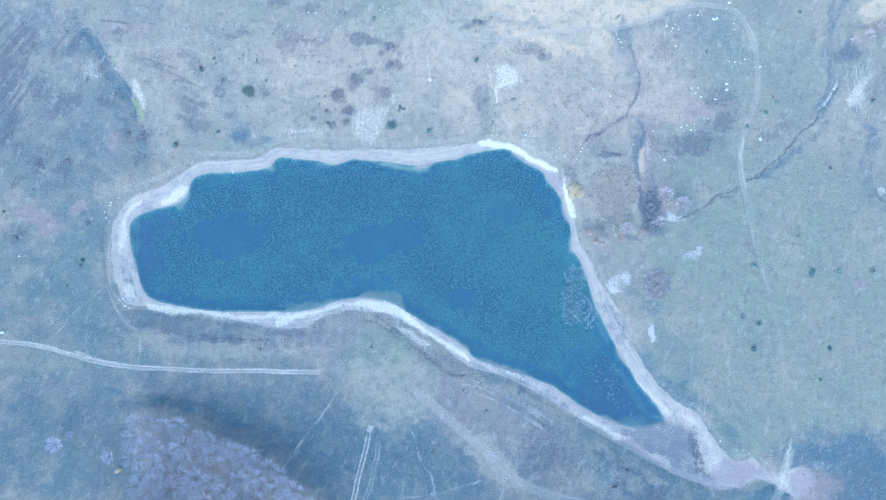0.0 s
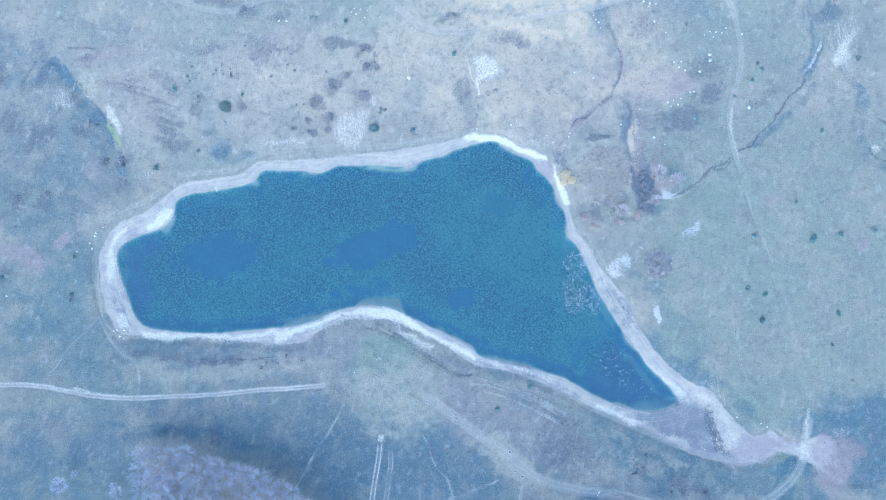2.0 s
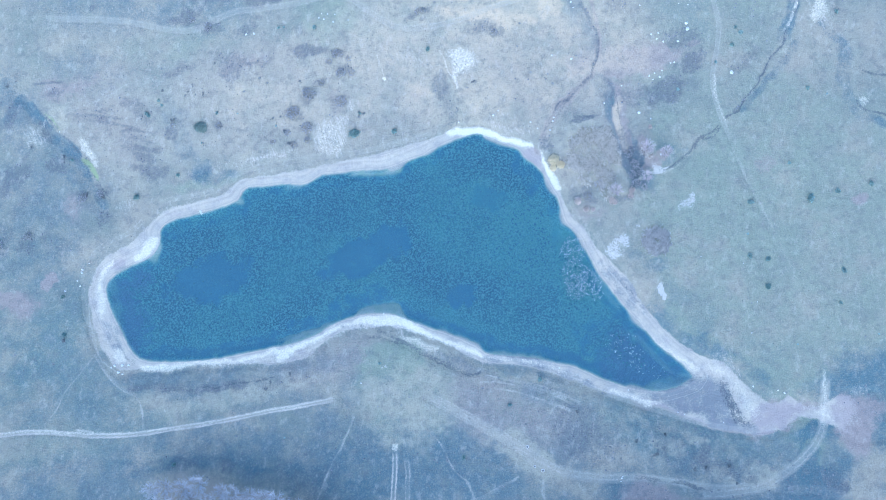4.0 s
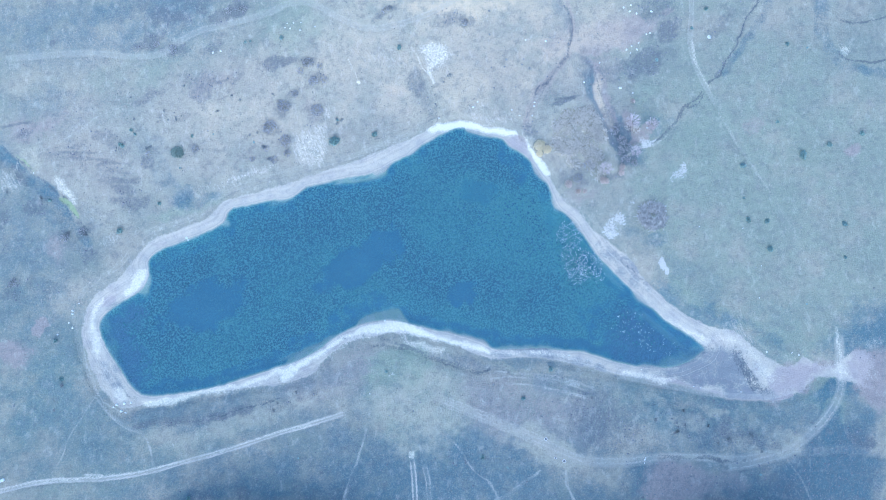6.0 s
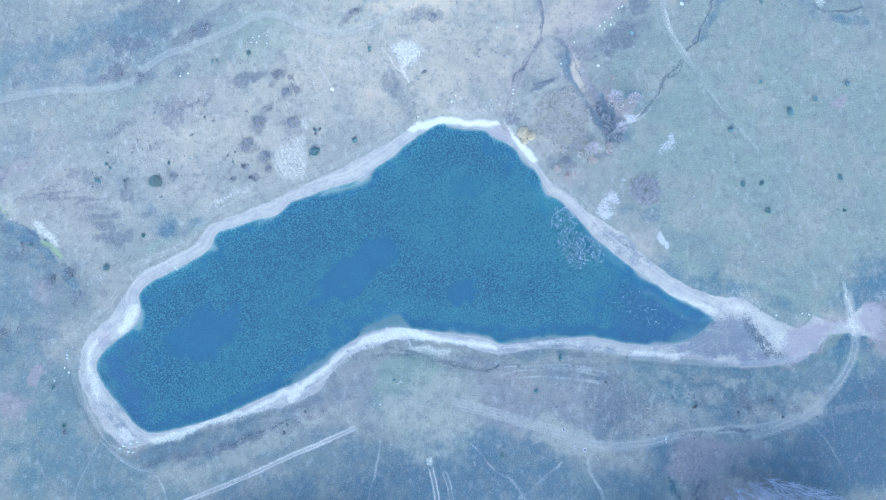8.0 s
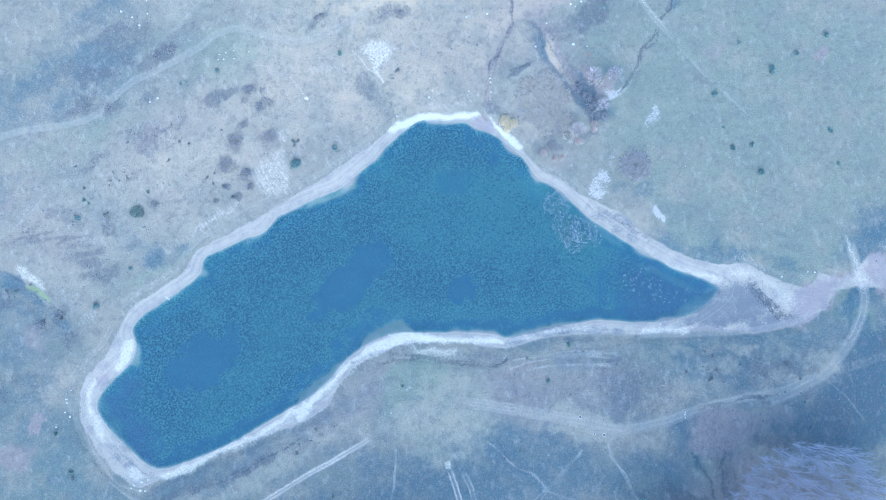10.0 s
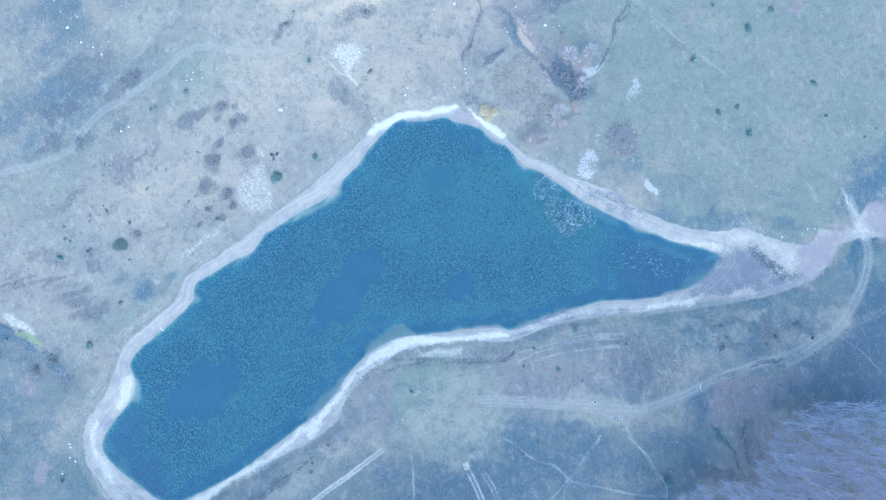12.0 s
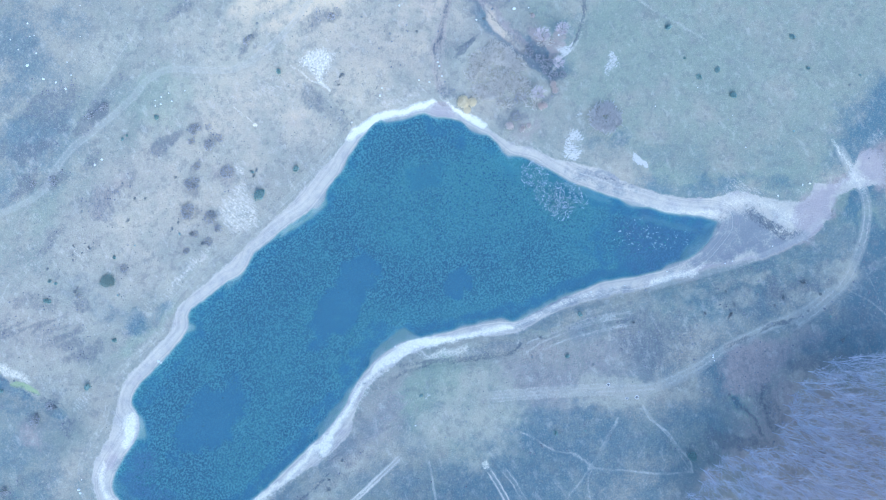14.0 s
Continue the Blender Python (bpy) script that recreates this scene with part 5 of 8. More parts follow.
patch("white", 65.1, 16.3, 2, 7.5, 30, 0.5)
patch("white", 90.2, -35.5, 2, 10, 38, 0.6)
patch("white", 105.8, -48.8, 5, 2.5, 140, 0.6)
patch("white", -45.7, -4, 5, 1.25, 20, 0.6)
patch("white", -1, -15.9, 7.5, 1.75, 142, 0.5)
patch("silt", 28.6, -31.1, 15, 1.75, 158, 0.7)
patch("silt", 48.2, -41.5, 12.5, 1.75, 146, 0.6)
patch("silt", 16.3, -27.2, 6, 1.5, 155, 0.7)
patch("silt", 75.9, -8.5, 3.5, 15, 30, 0.5)
patch("silt", 67.7, -53.6, 10, 1.5, 155, 0.6)
patch("straw", 170.4, 106.6, 1.5, 10, 175, 0.4)
patch("straw", 165, 80.4, 2, 5, 140, 0.4)
patch("straw", 192.9, 71.3, 2, 12.5, 0, 0.3)
patch("warm", 54.7, 87.3, 42.5, 22.5, 0, 0.3)
patch("warm", 16.7, 92.4, 22.5, 15, 0, 0.3)
patch("warm", 9.1, 89.9, 6, 3.5, 0, 0.35)
patch("warm", 102.8, 86, 17.5, 6.5, 0, 0.25)
patch("warm", -21.3, 84.8, 30, 12.5, 0, 0.15)
band("pink", [(86.9, 94.9), (83.9, 88.1), (80.1, 83), (72.9, 78.2), (66, 72), (60.1, 66.1), (56.5, 60.3)], 2.3, 0.5)
patch("damp", 134.2, -96.5, 18.6, 13.9, 157, 0.4)
patch("damp", -129.1, 126.1, 18.6, 9.28, 157, 0.3)
patch("damp", -182.4, 119.5, 30, 20, 0, 0.35)
patch("damp", -188.8, 51.4, 15, 25, 0, 0.25)
patch("white", 111.8, -50, 3.5, 7.5, 35, 0.45)
patch("pink", 154.2, -74.8, 17.5, 3, 165, 0.5)
patch("pink", 135.2, -71.4, 10, 3, 0, 0.5)
patch("damp", 133.4, -54.7, 40, 12.5, 155, 0.15)
patch("damp", 102.6, -28.1, 10, 20, 30, 0.2)
patch("warm", -21.3, 97.4, 75, 22.5, 0, 0.2)
patch("warm", 29.4, 97.4, 30, 20, 0, 0.25)
patch("lime", 43.3, 16.2, 28.2, 17.3, 156, 0.75)
patch("lime", 57.4, -6.6, 17.3, 8.66, 126, 0.4)
patch("lime", 20, 30, 22, 20, 136, 0.5)
patch("pink", 64.2, -138.3, 36.8, 26, 136, 0.6)
band("dark", [(-202, 106.6), (-193.3, 116.7), (-185.9, 124.3)], 1, 0.8)
band("dark", [(-199.8, 93), (-191.2, 104.4), (-182.5, 115.8)], 1, 0.8)
band("dark", [(-193.6, 83), (-186.5, 93.3), (-179.1, 103.4)], 1, 0.8)
band("dark", [(-202, 77.8), (-194.9, 86.8), (-187.7, 97)], 1, 0.8)
band("dark", [(-199.2, 69), (-192.3, 76.7), (-185.2, 84.4)], 0.75, 0.7)
band("dark", [(-177.8, 107.2), (-171.4, 116), (-167.6, 121)], 1, 0.6)
band("lime", [(-138.3, 90.9), (-136.3, 86.8), (-134.5, 82.2)], 1, 1)
band("crack", [(-156.5, 116.1), (-151.6, 108), (-146.7, 101.2)], 0.35, 0.5)
band("crack", [(-141.6, 90.4), (-137.8, 83.5), (-135.2, 77.7), (-133, 72)], 0.35, 0.6)
band("crack", [(-153.1, 123.6), (-139.9, 122.8), (-124.8, 121.9)], 0.33, 0.35)
band("rut", [(-147.8, 110.9), (-137.6, 111.9), (-124.9, 114.9), (-112.3, 116.4), (-97.1, 118.4)], 0.33, 0.3)
patch("pink", 96.6, 49, 2.75, 5.5, 0, 0.8)
patch("pink", 99.4, 40.9, 3.5, 4, 0, 0.7)
patch("pink", 104.4, 43.5, 2.5, 2, 0, 0.6)
patch("damp", 64.2, -138.3, 39, 28.2, 136, 0.35)
wheel_track([(15.2, -61.1), (23.2, -67.9), (34.6, -77.3), (50, -82.8), (67.2, -86.8), (77.4, -90.2), (96.4, -96.8), (111.1, -97.6)], 1.7, 1.7, 0.6, 0.5, 2)
patch("warm", 54.7, 97.4, 62.5, 27.5, 0, 0.42)
patch("warm", -21.3, 105, 62.5, 22.5, 0, 0.3)
band("crack", [(4.1, 75.1), (19.2, 75.9), (30.6, 77.1), (39.5, 78.9)], 0.4, 0.5)
band("crack", [(-1, 78.2), (16.7, 79.4), (29.4, 81), (37, 82.8)], 0.35, 0.4)
band("crack", [(-23.8, 72.5), (-11.1, 73.6), (1.5, 74.6)], 0.35, 0.4)
band("dark", [(168, 85.4), (165, 80.4), (159.9, 75.9), (154.8, 70.3), (147.7, 63), (142.6, 59), (138.3, 56)], 1.1, 0.6)
band("white", [(170.4, 84.1), (166.9, 78.6), (161.8, 73.6), (156.7, 68.5)], 0.75, 0.4)
band("dark", [(76.2, 79.2), (81.3, 82.5), (86.4, 81.7), (90.1, 76.6), (88, 72)], 1.1, 0.6)
band("dark", [(173.4, 138.4), (171.9, 123.8), (170.8, 111.6), (172.4, 104.6), (175.4, 97.9), (172.5, 90.4)], 0.75, 0.6)
band("pink", [(87, 119.9), (89.1, 107.5), (88.2, 94.9), (84.6, 86.1), (79.5, 81), (72.4, 75.9)], 1, 0.7)
band("pink", [(92.1, 75.9), (90.6, 65.6), (91.7, 55.4), (92.1, 50.3)], 1.3, 0.8)
band("white", [(184.7, 86.5), (189, 80.2), (193.3, 74.3), (193.5, 68.2), (190.6, 57.4)], 1, 0.4)

# west shore
area("bright", [(-114.5, 50.9), (-116.6, 46.6), (-120.5, 44.2), (-124.2, 43.2), (-125.5, 44.8), (-121.7, 48.2), (-118.7, 52.3)], 1.2, 0.75)
area("bright", [(-134.3, 46.1), (-138, 41.1), (-139.9, 35.3), (-140.9, 29.3), (-141.9, 23.3), (-143.7, 21.6), (-144.6, 26), (-143.8, 33), (-141.6, 39.5), (-138.2, 44.8)], 1.6, 0.7)
area("bright", [(-140, 10.1), (-136.3, 7.9), (-135.3, 3.2), (-139.9, 2), (-141.4, 6.1)], 1.6, 0.7)
area("bright", [(-130.7, 0.6), (-122.7, -1), (-110.6, -2.6), (-96.7, -4.7), (-84.1, -4.9), (-71.4, -4.5), (-66.9, -4.6), (-67.9, -7.9), (-75.7, -7.1), (-85.8, -7.5), (-95.6, -7), (-107.8, -5.7), (-121.7, -4.1), (-130.2, -2.9)], 1.4, 0.75)
area("silt", [(-142.6, 19.9), (-137.7, 15.6), (-135.6, 8.6), (-140.2, 9.3), (-142.7, 12.8)], 2, 0.6)
area("silt", [(-134.9, 41.5), (-126.2, 43.5), (-128.4, 40.3), (-132.9, 39)], 1.5, 0.6)
patch("crack", -89.7, -7.1, 1, 1, 0, 0.5)
patch("crack", -113.2, -5.9, 1, 1, 0, 0.5)
patch("crack", -74, -9, 1, 1, 0, 0.5)
patch("crack", -132.5, 2.2, 1, 1, 0, 0.5)
band("crack", [(-136.1, 7), (-135.1, 4), (-132.8, 1)], 0.6, 0.5)
band("rut", [(-143.9, 42.1), (-146.6, 33.9), (-147.9, 22.6), (-147.1, 12.4), (-145.6, 4.8), (-139.5, -1.6)], 0.5, 0.45)
area("murk", [(-136.6, 37), (-124.9, 41.5), (-120.1, 36.2), (-125.4, 27), (-126.5, 13.8), (-128.4, 0.9), (-132.3, 3.1), (-136.8, 18.9), (-138.6, 28.5)], 7, 0.8)
area("shelf", [(-118, 43.4), (-114.9, 47.4), (-113.2, 48.7), (-113.1, 45.9), (-117.4, 40.8)], 1, 0.95)
area("shelf", [(-95.1, -5.2), (-92.8, -3.4), (-86.6, -4.1), (-82.1, -4), (-74.9, -4.3), (-65.9, -1.3), (-66.9, -4.6), (-77.8, -4.8), (-85.1, -5.2)], 1, 0.95)
# south shore
area("shelf", [(-44.7, 0.3), (-38.9, 2.5), (-34.2, 5.2), (-27.5, 6), (-22, 5.1), (-18.2, 2.6), (-17.1, -1), (-16.3, -3.5), (-21.9, -0.7), (-31.5, 1.5), (-36.7, 1.3)], 0.8, 1)
area("shelf", [(-71.2, -2.7), (-62.8, -0.3), (-52.4, 0.2), (-44.7, 0.3), (-56, -3.1), (-67.1, -5.9)], 1, 0.95)
area("shelf", [(0.6, -15), (7.5, -17.6), (11.8, -22.1), (5.5, -19.5)], 0.8, 0.95)
area("shelf", [(14.3, -24.2), (20.7, -24.5), (29.9, -27.9), (39, -31.6), (45.6, -36.8), (34.8, -32.3), (23.4, -28.1)], 0.8, 0.95)
area("bright", [(-72.3, -6.1), (-61.6, -4.5), (-50.5, -1.7), (-39.3, 1.1), (-30.2, 1.5), (-19.5, -1.5), (-14.3, -5.2), (-5.1, -12.5), (5.7, -19.2), (11.9, -23.8), (10.2, -24.9), (0.6, -18.8), (-7.9, -13.5), (-16.5, -8.2), (-23.1, -4.8), (-32.6, -2.1), (-41.2, -0.9), (-51.1, -3.8), (-60.9, -6.6), (-73.4, -10.1)], 1.1, 0.85)
area("bright", [(-17.1, -9.9), (-10.6, -13.9), (-5, -18.3), (-7.3, -19.4), (-13.9, -16.3), (-19, -12.1)], 1.3, 0.6)
band("white", [(11.6, -24.6), (23, -29), (34.6, -33), (45.6, -38.5), (50.9, -42.1)], 1.4, 0.75)
band("crack", [(-29.7, -5.2), (-22.4, -10.7), (-15.4, -16.8), (-5.9, -23), (0.1, -28.2), (7.9, -31.7)], 0.9, 0.75)
area("dark", [(-5, -20.2), (1.4, -24.2), (9.6, -30.6), (7.9, -31.9), (0.1, -28.2), (-6, -23.4)], 1.5, 0.6)
area("pink", [(-52.8, -5.4), (-39.4, -3.4), (-31, -5.4), (-36.1, -17.7), (-44.1, -18.9), (-54.5, -15.5)], 6, 0.3)
area("green", [(-31.6, -11.5), (-21.2, -14.9), (-23.5, -24.3), (-38.7, -21.9), (-38, -15.8)], 6, 1)
area("straw", [(-40.1, -26.5), (-24.5, -25.2), (-14.7, -34.6), (-8.8, -47.7), (-15.9, -54), (-29.2, -52.2), (-33.5, -45.9), (-39.1, -35.5), (-48.8, -29.9)], 8, 0.6)
area("damp", [(-49.8, -33.3), (-34.4, -48.7), (-41.1, -68.3), (-85.8, -53.9), (-80.6, -35.6)], 10, 0.5)
area("dark", [(-49.8, -33.3), (-34.4, -48.7), (-41.1, -68.3), (-85.8, -53.9), (-80.6, -35.6)], 10, 0.25)
area("damp", [(-22.3, -58.1), (-7.5, -59.2), (14.2, -77.1), (0.1, -81.6), (-29.3, -72.1)], 8, 0.6)
area("dark", [(-22.3, -58.1), (-7.5, -59.2), (14.2, -77.1), (0.1, -81.6), (-29.3, -72.1)], 8, 0.3)
area("bright", [(-32.4, -52.4), (-30.1, -52.9), (-30.7, -55.4), (-32.2, -56.1), (-33.2, -54.6)], 0.8, 0.6)
band("rut", [(27.8, -44.9), (36.3, -50.1), (45.6, -56.6)], 0.55, 0.45)
band("rut", [(11.3, -33.1), (20.4, -36.7), (31.3, -42.3), (42, -48.6)], 0.55, 0.45)
band("rut", [(8.7, -35.3), (17.6, -37.3), (26.6, -41.1), (36.4, -46.2), (46.8, -53.3)], 0.55, 0.45)
band("rut", [(14.4, -39.3), (24.7, -43), (35.4, -49), (46, -55.5)], 0.55, 0.45)
band("rut", [(25.7, -40), (36.8, -45.1), (47.5, -51.3)], 0.55, 0.45)
band("rut", [(20.5, -36.3), (31.7, -41.2), (42.4, -47.5), (47.2, -52.2)], 0.55, 0.45)
band("crack", [(10.1, -36.8), (26.2, -42.2), (35.9, -47.5), (46.4, -54.4)], 0.4, 0.4)
band("crack", [(17.9, -36.4), (31.4, -42.1), (47.8, -50.5)], 0.4, 0.4)
area("dark", [(9.6, -30.6), (26.4, -37.9), (48.8, -47.7), (47.8, -50.5), (25.5, -40.4), (10.9, -34.4)], 2.5, 0.5)
area("damp", [(27.6, -38.3), (48.4, -48.8), (44.8, -58.8), (32.9, -52.5), (25.6, -43.9)], 6, 0.5)
# thicket hollow
area("slab", [(72.9, 10.8), (76, 12.4), (81.5, 13.2), (83.7, 11.2), (81.4, 7.3), (78, 9.8), (77.1, 5.9), (72.9, 4.9), (71.8, 8.2)], 1.2, 0.7)
area("slab", [(110.7, 24), (113.3, 25.1), (114.8, 23.4), (111.4, 18.5), (108.2, 19.3), (104.8, 18.1), (108, 21.7)], 1.2, 0.65)
area("slab", [(99.4, 40.4), (101.8, 37.8), (106.7, 38.6), (102.9, 35.2), (99.5, 35.7)], 0.7, 0.8)
band("crack", [(85.9, 92.1), (81.5, 82.9), (74.7, 78.4), (65.2, 73.5), (60.2, 68.4), (56.4, 63)], 0.5, 0.65)
band("pink", [(85.9, 92.1), (81.5, 82.9), (74.7, 78.4), (65.2, 73.5), (60.2, 68.4), (56.4, 63)], 2, 0.7)
band("damp", [(71.9, 78), (78.5, 81.9), (84.7, 82.5), (89.5, 79), (90.3, 74.1), (86.3, 69.4), (86, 62.7), (86.7, 55.1)], 2.2, 0.5)
band("dark", [(63.2, 71.5), (68.3, 75.1), (78.1, 80.7), (85.2, 82), (89.8, 77.9), (89.2, 72.5)], 1.4, 0.5)
band("pink", [(91.8, 70.2), (88.8, 64.5), (89.4, 56.3), (90.4, 48.6)], 2, 1)
band("warm", [(91.8, 70.2), (88.8, 64.5), (89.4, 56.3), (90.4, 48.6)], 2, 0.6)
area("dark", [(93.3, 53.4), (97.2, 53.1), (94.5, 45.3), (95.8, 39.5), (99.3, 34.4), (97.4, 29.7), (92.5, 30), (86.9, 34.5), (86.9, 42.4), (90.6, 49.2)], 3, 0.3)
area("damp", [(93.3, 53.4), (97.2, 53.1), (94.5, 45.3), (95.8, 39.5), (99.3, 34.4), (97.4, 29.7), (92.5, 30), (86.9, 34.5), (86.9, 42.4), (90.6, 49.2)], 3, 0.5)
band("crack", [(71, 67.3), (75.5, 66.9), (79.3, 64.6)], 1, 0.7)
area("dark", [(64.1, 34.7), (74.8, 31.8), (77.3, 27.7), (70.6, 27.2), (63.5, 30.9)], 3, 0.5)
area("straw", [(67.5, 64.7), (82.2, 61.3), (85.6, 48.2), (81.9, 37.4), (69.7, 40), (63.5, 52.7)], 5, 1)
area("damp", [(96.4, 52.7), (111.7, 47.6), (124.3, 46.1), (113.6, 41.7), (100.6, 42)], 6, 0.45)
band("crack", [(130.9, 50), (127.3, 47.1), (122, 46.9), (117.4, 43.1), (113.2, 40.5), (108.4, 38.1), (104.1, 36.8)], 0.4, 0.8)
area("bright", [(16.7, 72.3), (22.9, 73.1), (30.4, 71.8), (37.2, 68.5), (43.7, 64.2), (50.3, 60.2), (50.6, 57.9), (46.2, 59.7), (38.4, 64.1), (31.7, 67.7), (25.5, 69.1), (20.2, 68.8), (17.8, 69.6)], 1.3, 1)
area("white", [(34.2, 75.6), (44.6, 71.1), (52.1, 65.8), (50.3, 62.2), (41.8, 66.6), (33.3, 72.7)], 3, 0.65)
area("bright", [(54.4, 56), (55.9, 49.3), (58.1, 44), (59.5, 38.2), (57.5, 37.6), (55.1, 43), (54, 49.4)], 0.9, 1)
area("pink", [(49.6, 58.1), (54.1, 55.9), (53.3, 50.2), (49.4, 51.5), (47.6, 56.1)], 1.5, 1)
band("bright", [(20, 106.8), (21, 101.9), (21.5, 97.3), (23.9, 93.2), (24, 89.9)], 0.6, 0.6)
area("bright", [(24.6, 104.7), (31.3, 103.3), (32, 99.2), (27, 98.1), (23.8, 100.4)], 2, 0.35)
area("white", [(23.3, 107.1), (31.8, 104.7), (35.4, 98.8), (31.6, 96), (27.2, 93.8), (24.3, 90.5), (23.3, 94.1), (22.7, 100.1)], 2.2, 0.9)
area("bright", [(23.3, 107.1), (31.8, 104.7), (35.4, 98.8), (31.6, 96), (27.2, 93.8), (24.3, 90.5), (23.3, 94.1), (22.7, 100.1)], 2.2, 0.3)
band("crack", [(23.6, 85.5), (22.3, 79.4), (20.8, 74)], 0.5, 0.5)
area("dark", [(15.8, 91.9), (22.2, 87.2), (21.9, 78.2), (15.9, 80), (12.7, 86.3)], 5, 0.35)
# northern slope
area("white", [(-38.9, 87.5), (-32.8, 88.2), (-25.1, 88.1), (-24.5, 82.9), (-27.7, 74.8), (-30.7, 69.9), (-40.2, 73.6), (-41.2, 79.1)], 2.5, 0.75)
area("white", [(-23.1, 94), (-20.5, 90.9), (-22.4, 88.2), (-24.2, 90)], 1.2, 0.8)
area("white", [(-71.1, 78.2), (-51.5, 78.7), (-50.1, 75.7), (-64.3, 75.4), (-72.2, 74.9)], 2, 0.75)
area("white", [(-9.5, 113.9), (-1.4, 112.7), (11.5, 108.1), (17.5, 102.4), (9.8, 102.8), (-2.5, 109.2), (-6.5, 109.2)], 3, 0.55)
band("bright", [(-7.2, 110), (-6.4, 104.6), (-5.7, 100.3)], 0.4, 0.5)
patch("bright", -5.6, 100.1, 0.9, 0.9, 0, 0.9)
area("warm", [(8.1, 97.5), (16.8, 92.1), (16.9, 84.2), (9.4, 85.3), (4.6, 90.8)], 5, 0.6)
area("warm", [(25.1, 125.7), (65.8, 113.3), (56.9, 110.2), (41.7, 112.3), (26, 120.3)], 6, 1)
area("shelf", [(-28.9, 61.9), (-24.2, 62.5), (-18, 61.3), (-9, 61), (-6.4, 61.5), (-7.9, 57.8), (-20, 59.3), (-27.5, 60.1)], 0.8, 0.95)
area("dark", [(-42.8, 101.8), (-37.7, 101.5), (-36.8, 96), (-41.5, 95.5), (-44.7, 97.8)], 2, 0.6)
area("dark", [(-26, 117.1), (-16.5, 114.2), (-15.7, 108.8), (-22.8, 103.3), (-26.7, 107.1), (-26.9, 112.3)], 4, 0.3)
area("white", [(-5.7, 91.4), (2.4, 88.2), (3.8, 84.4), (-3.1, 87.3)], 3, 0.35)
area("dark", [(13.2, 97.2), (20.2, 94.4), (20.8, 84.3), (16.1, 85.8), (12.9, 92.1)], 5, 0.35)
# north-western slope
streaks("dark", [(-141.2, 109.6), (-128.4, 113.2), (-118.6, 104.4), (-108.7, 91.5), (-107.1, 84.5), (-105.7, 76.2), (-114.7, 80.4), (-119.4, 90.4), (-125.2, 100), (-137.2, 106.4)], -22, 1.3, 8, 3, 0.7)
area("pink", [(-151, 125.4), (-137.9, 126.4), (-122.5, 122.8), (-130.3, 118.9), (-143.8, 116.8)], 5, 0.6)
area("dark", [(-151, 125.4), (-137.9, 126.4), (-122.5, 122.8), (-130.3, 118.9), (-143.8, 116.8)], 5, 0.3)
area("bright", [(-139, 100.9), (-135.6, 98.8), (-133.7, 93), (-133.1, 86.6), (-135.2, 87), (-138, 93.7), (-139.9, 96)], 1.2, 0.6)
band("lime", [(-139, 91.1), (-136.3, 87.6), (-134.4, 82.6)], 1, 1)
# gully again: its shaded bank as a dark band with a thin edge
band("damp", [(-156.1, 118.1), (-151.6, 109), (-144.7, 99.1), (-140.1, 89.9), (-138.2, 83.3)], 2.6, 0.8)
band("crack", [(-154.5, 117.3), (-149.9, 108.5), (-143.5, 99), (-139.2, 90.6), (-137.2, 83.5)], 0.6, 0.6)
area("white", [(-159.3, 108.8), (-154, 105.9), (-151.9, 98.8), (-157, 100.4), (-160.8, 104.2)], 3, 0.6)
band("damp", [(-100.2, 97.9), (-95, 85.9), (-90.2, 76.5)], 4, 0.5)
area("damp", [(-135.9, 174.7), (-32, 143), (-58.1, 142.2), (-78.1, 136.3), (-97.1, 140.5), (-143.7, 152.7)], 12, 0.4)
area("damp", [(-76.3, 148.9), (-66.2, 148.4), (-55.4, 142.6), (-77.9, 136.9), (-87.4, 139.2)], 8, 0.4)
patch("dark", -82.3, 142.6, 4, 2.8, 0, 0.8)
patch("dark", -71.7, 147.3, 4, 2.8, 0, 0.8)
patch("dark", -59.3, 146.3, 3, 2.1, 0, 0.8)
patch("dark", -53.4, 141, 2.5, 1.75, 0, 0.8)
patch("dark", -44.9, 143.2, 4.5, 3.15, 0, 0.8)
patch("dark", -121.1, 152, 1.5, 1.05, 0, 0.8)
area("pink", [(-72.6, 122.6), (-52.3, 121.4), (-54.2, 115.6), (-66.3, 110.4), (-78.6, 112.3), (-74.1, 118)], 5, 0.5)
area("dark", [(-72.6, 122.6), (-52.3, 121.4), (-54.2, 115.6), (-66.3, 110.4), (-78.6, 112.3), (-74.1, 118)], 5, 0.25)
band("crack", [(-99.8, 118.3), (-93.2, 118.8), (-86, 121), (-77.8, 122.3)], 0.45, 0.35)
area("white", [(-104.4, 115.9), (-86.2, 112.8), (-82.7, 107.8), (-97.1, 111.1)], 4, 0.35)
area("straw", [(-116.8, 121), (-77.3, 108.7), (-78.6, 80.6), (-105.4, 77.4), (-108.7, 95.4)], 12, 0.4)
# eastern meadow
band("bright", [(133.6, 73), (132.9, 65.6), (132.9, 58.5), (133.9, 53.1)], 0.9, 0.42)
band("rut", [(134.7, 40.8), (135.9, 33.5), (137.7, 24.8), (139.7, 16.6), (142.4, 7), (143.7, 0.4)], 0.8, 0.35)
band("damp", [(169.6, 78.6), (162, 71), (155.2, 65.7), (147.6, 59.9), (142.2, 56.7)], 2.2, 0.45)
band("dark", [(169.6, 78.6), (162, 71), (155.2, 65.7), (147.6, 59.9), (142.2, 56.7)], 1.4, 0.3)
band("crack", [(129.7, 49.5), (122.5, 48.1), (117.4, 44.1), (112.5, 40.7), (106.6, 38.2)], 0.45, 0.85)
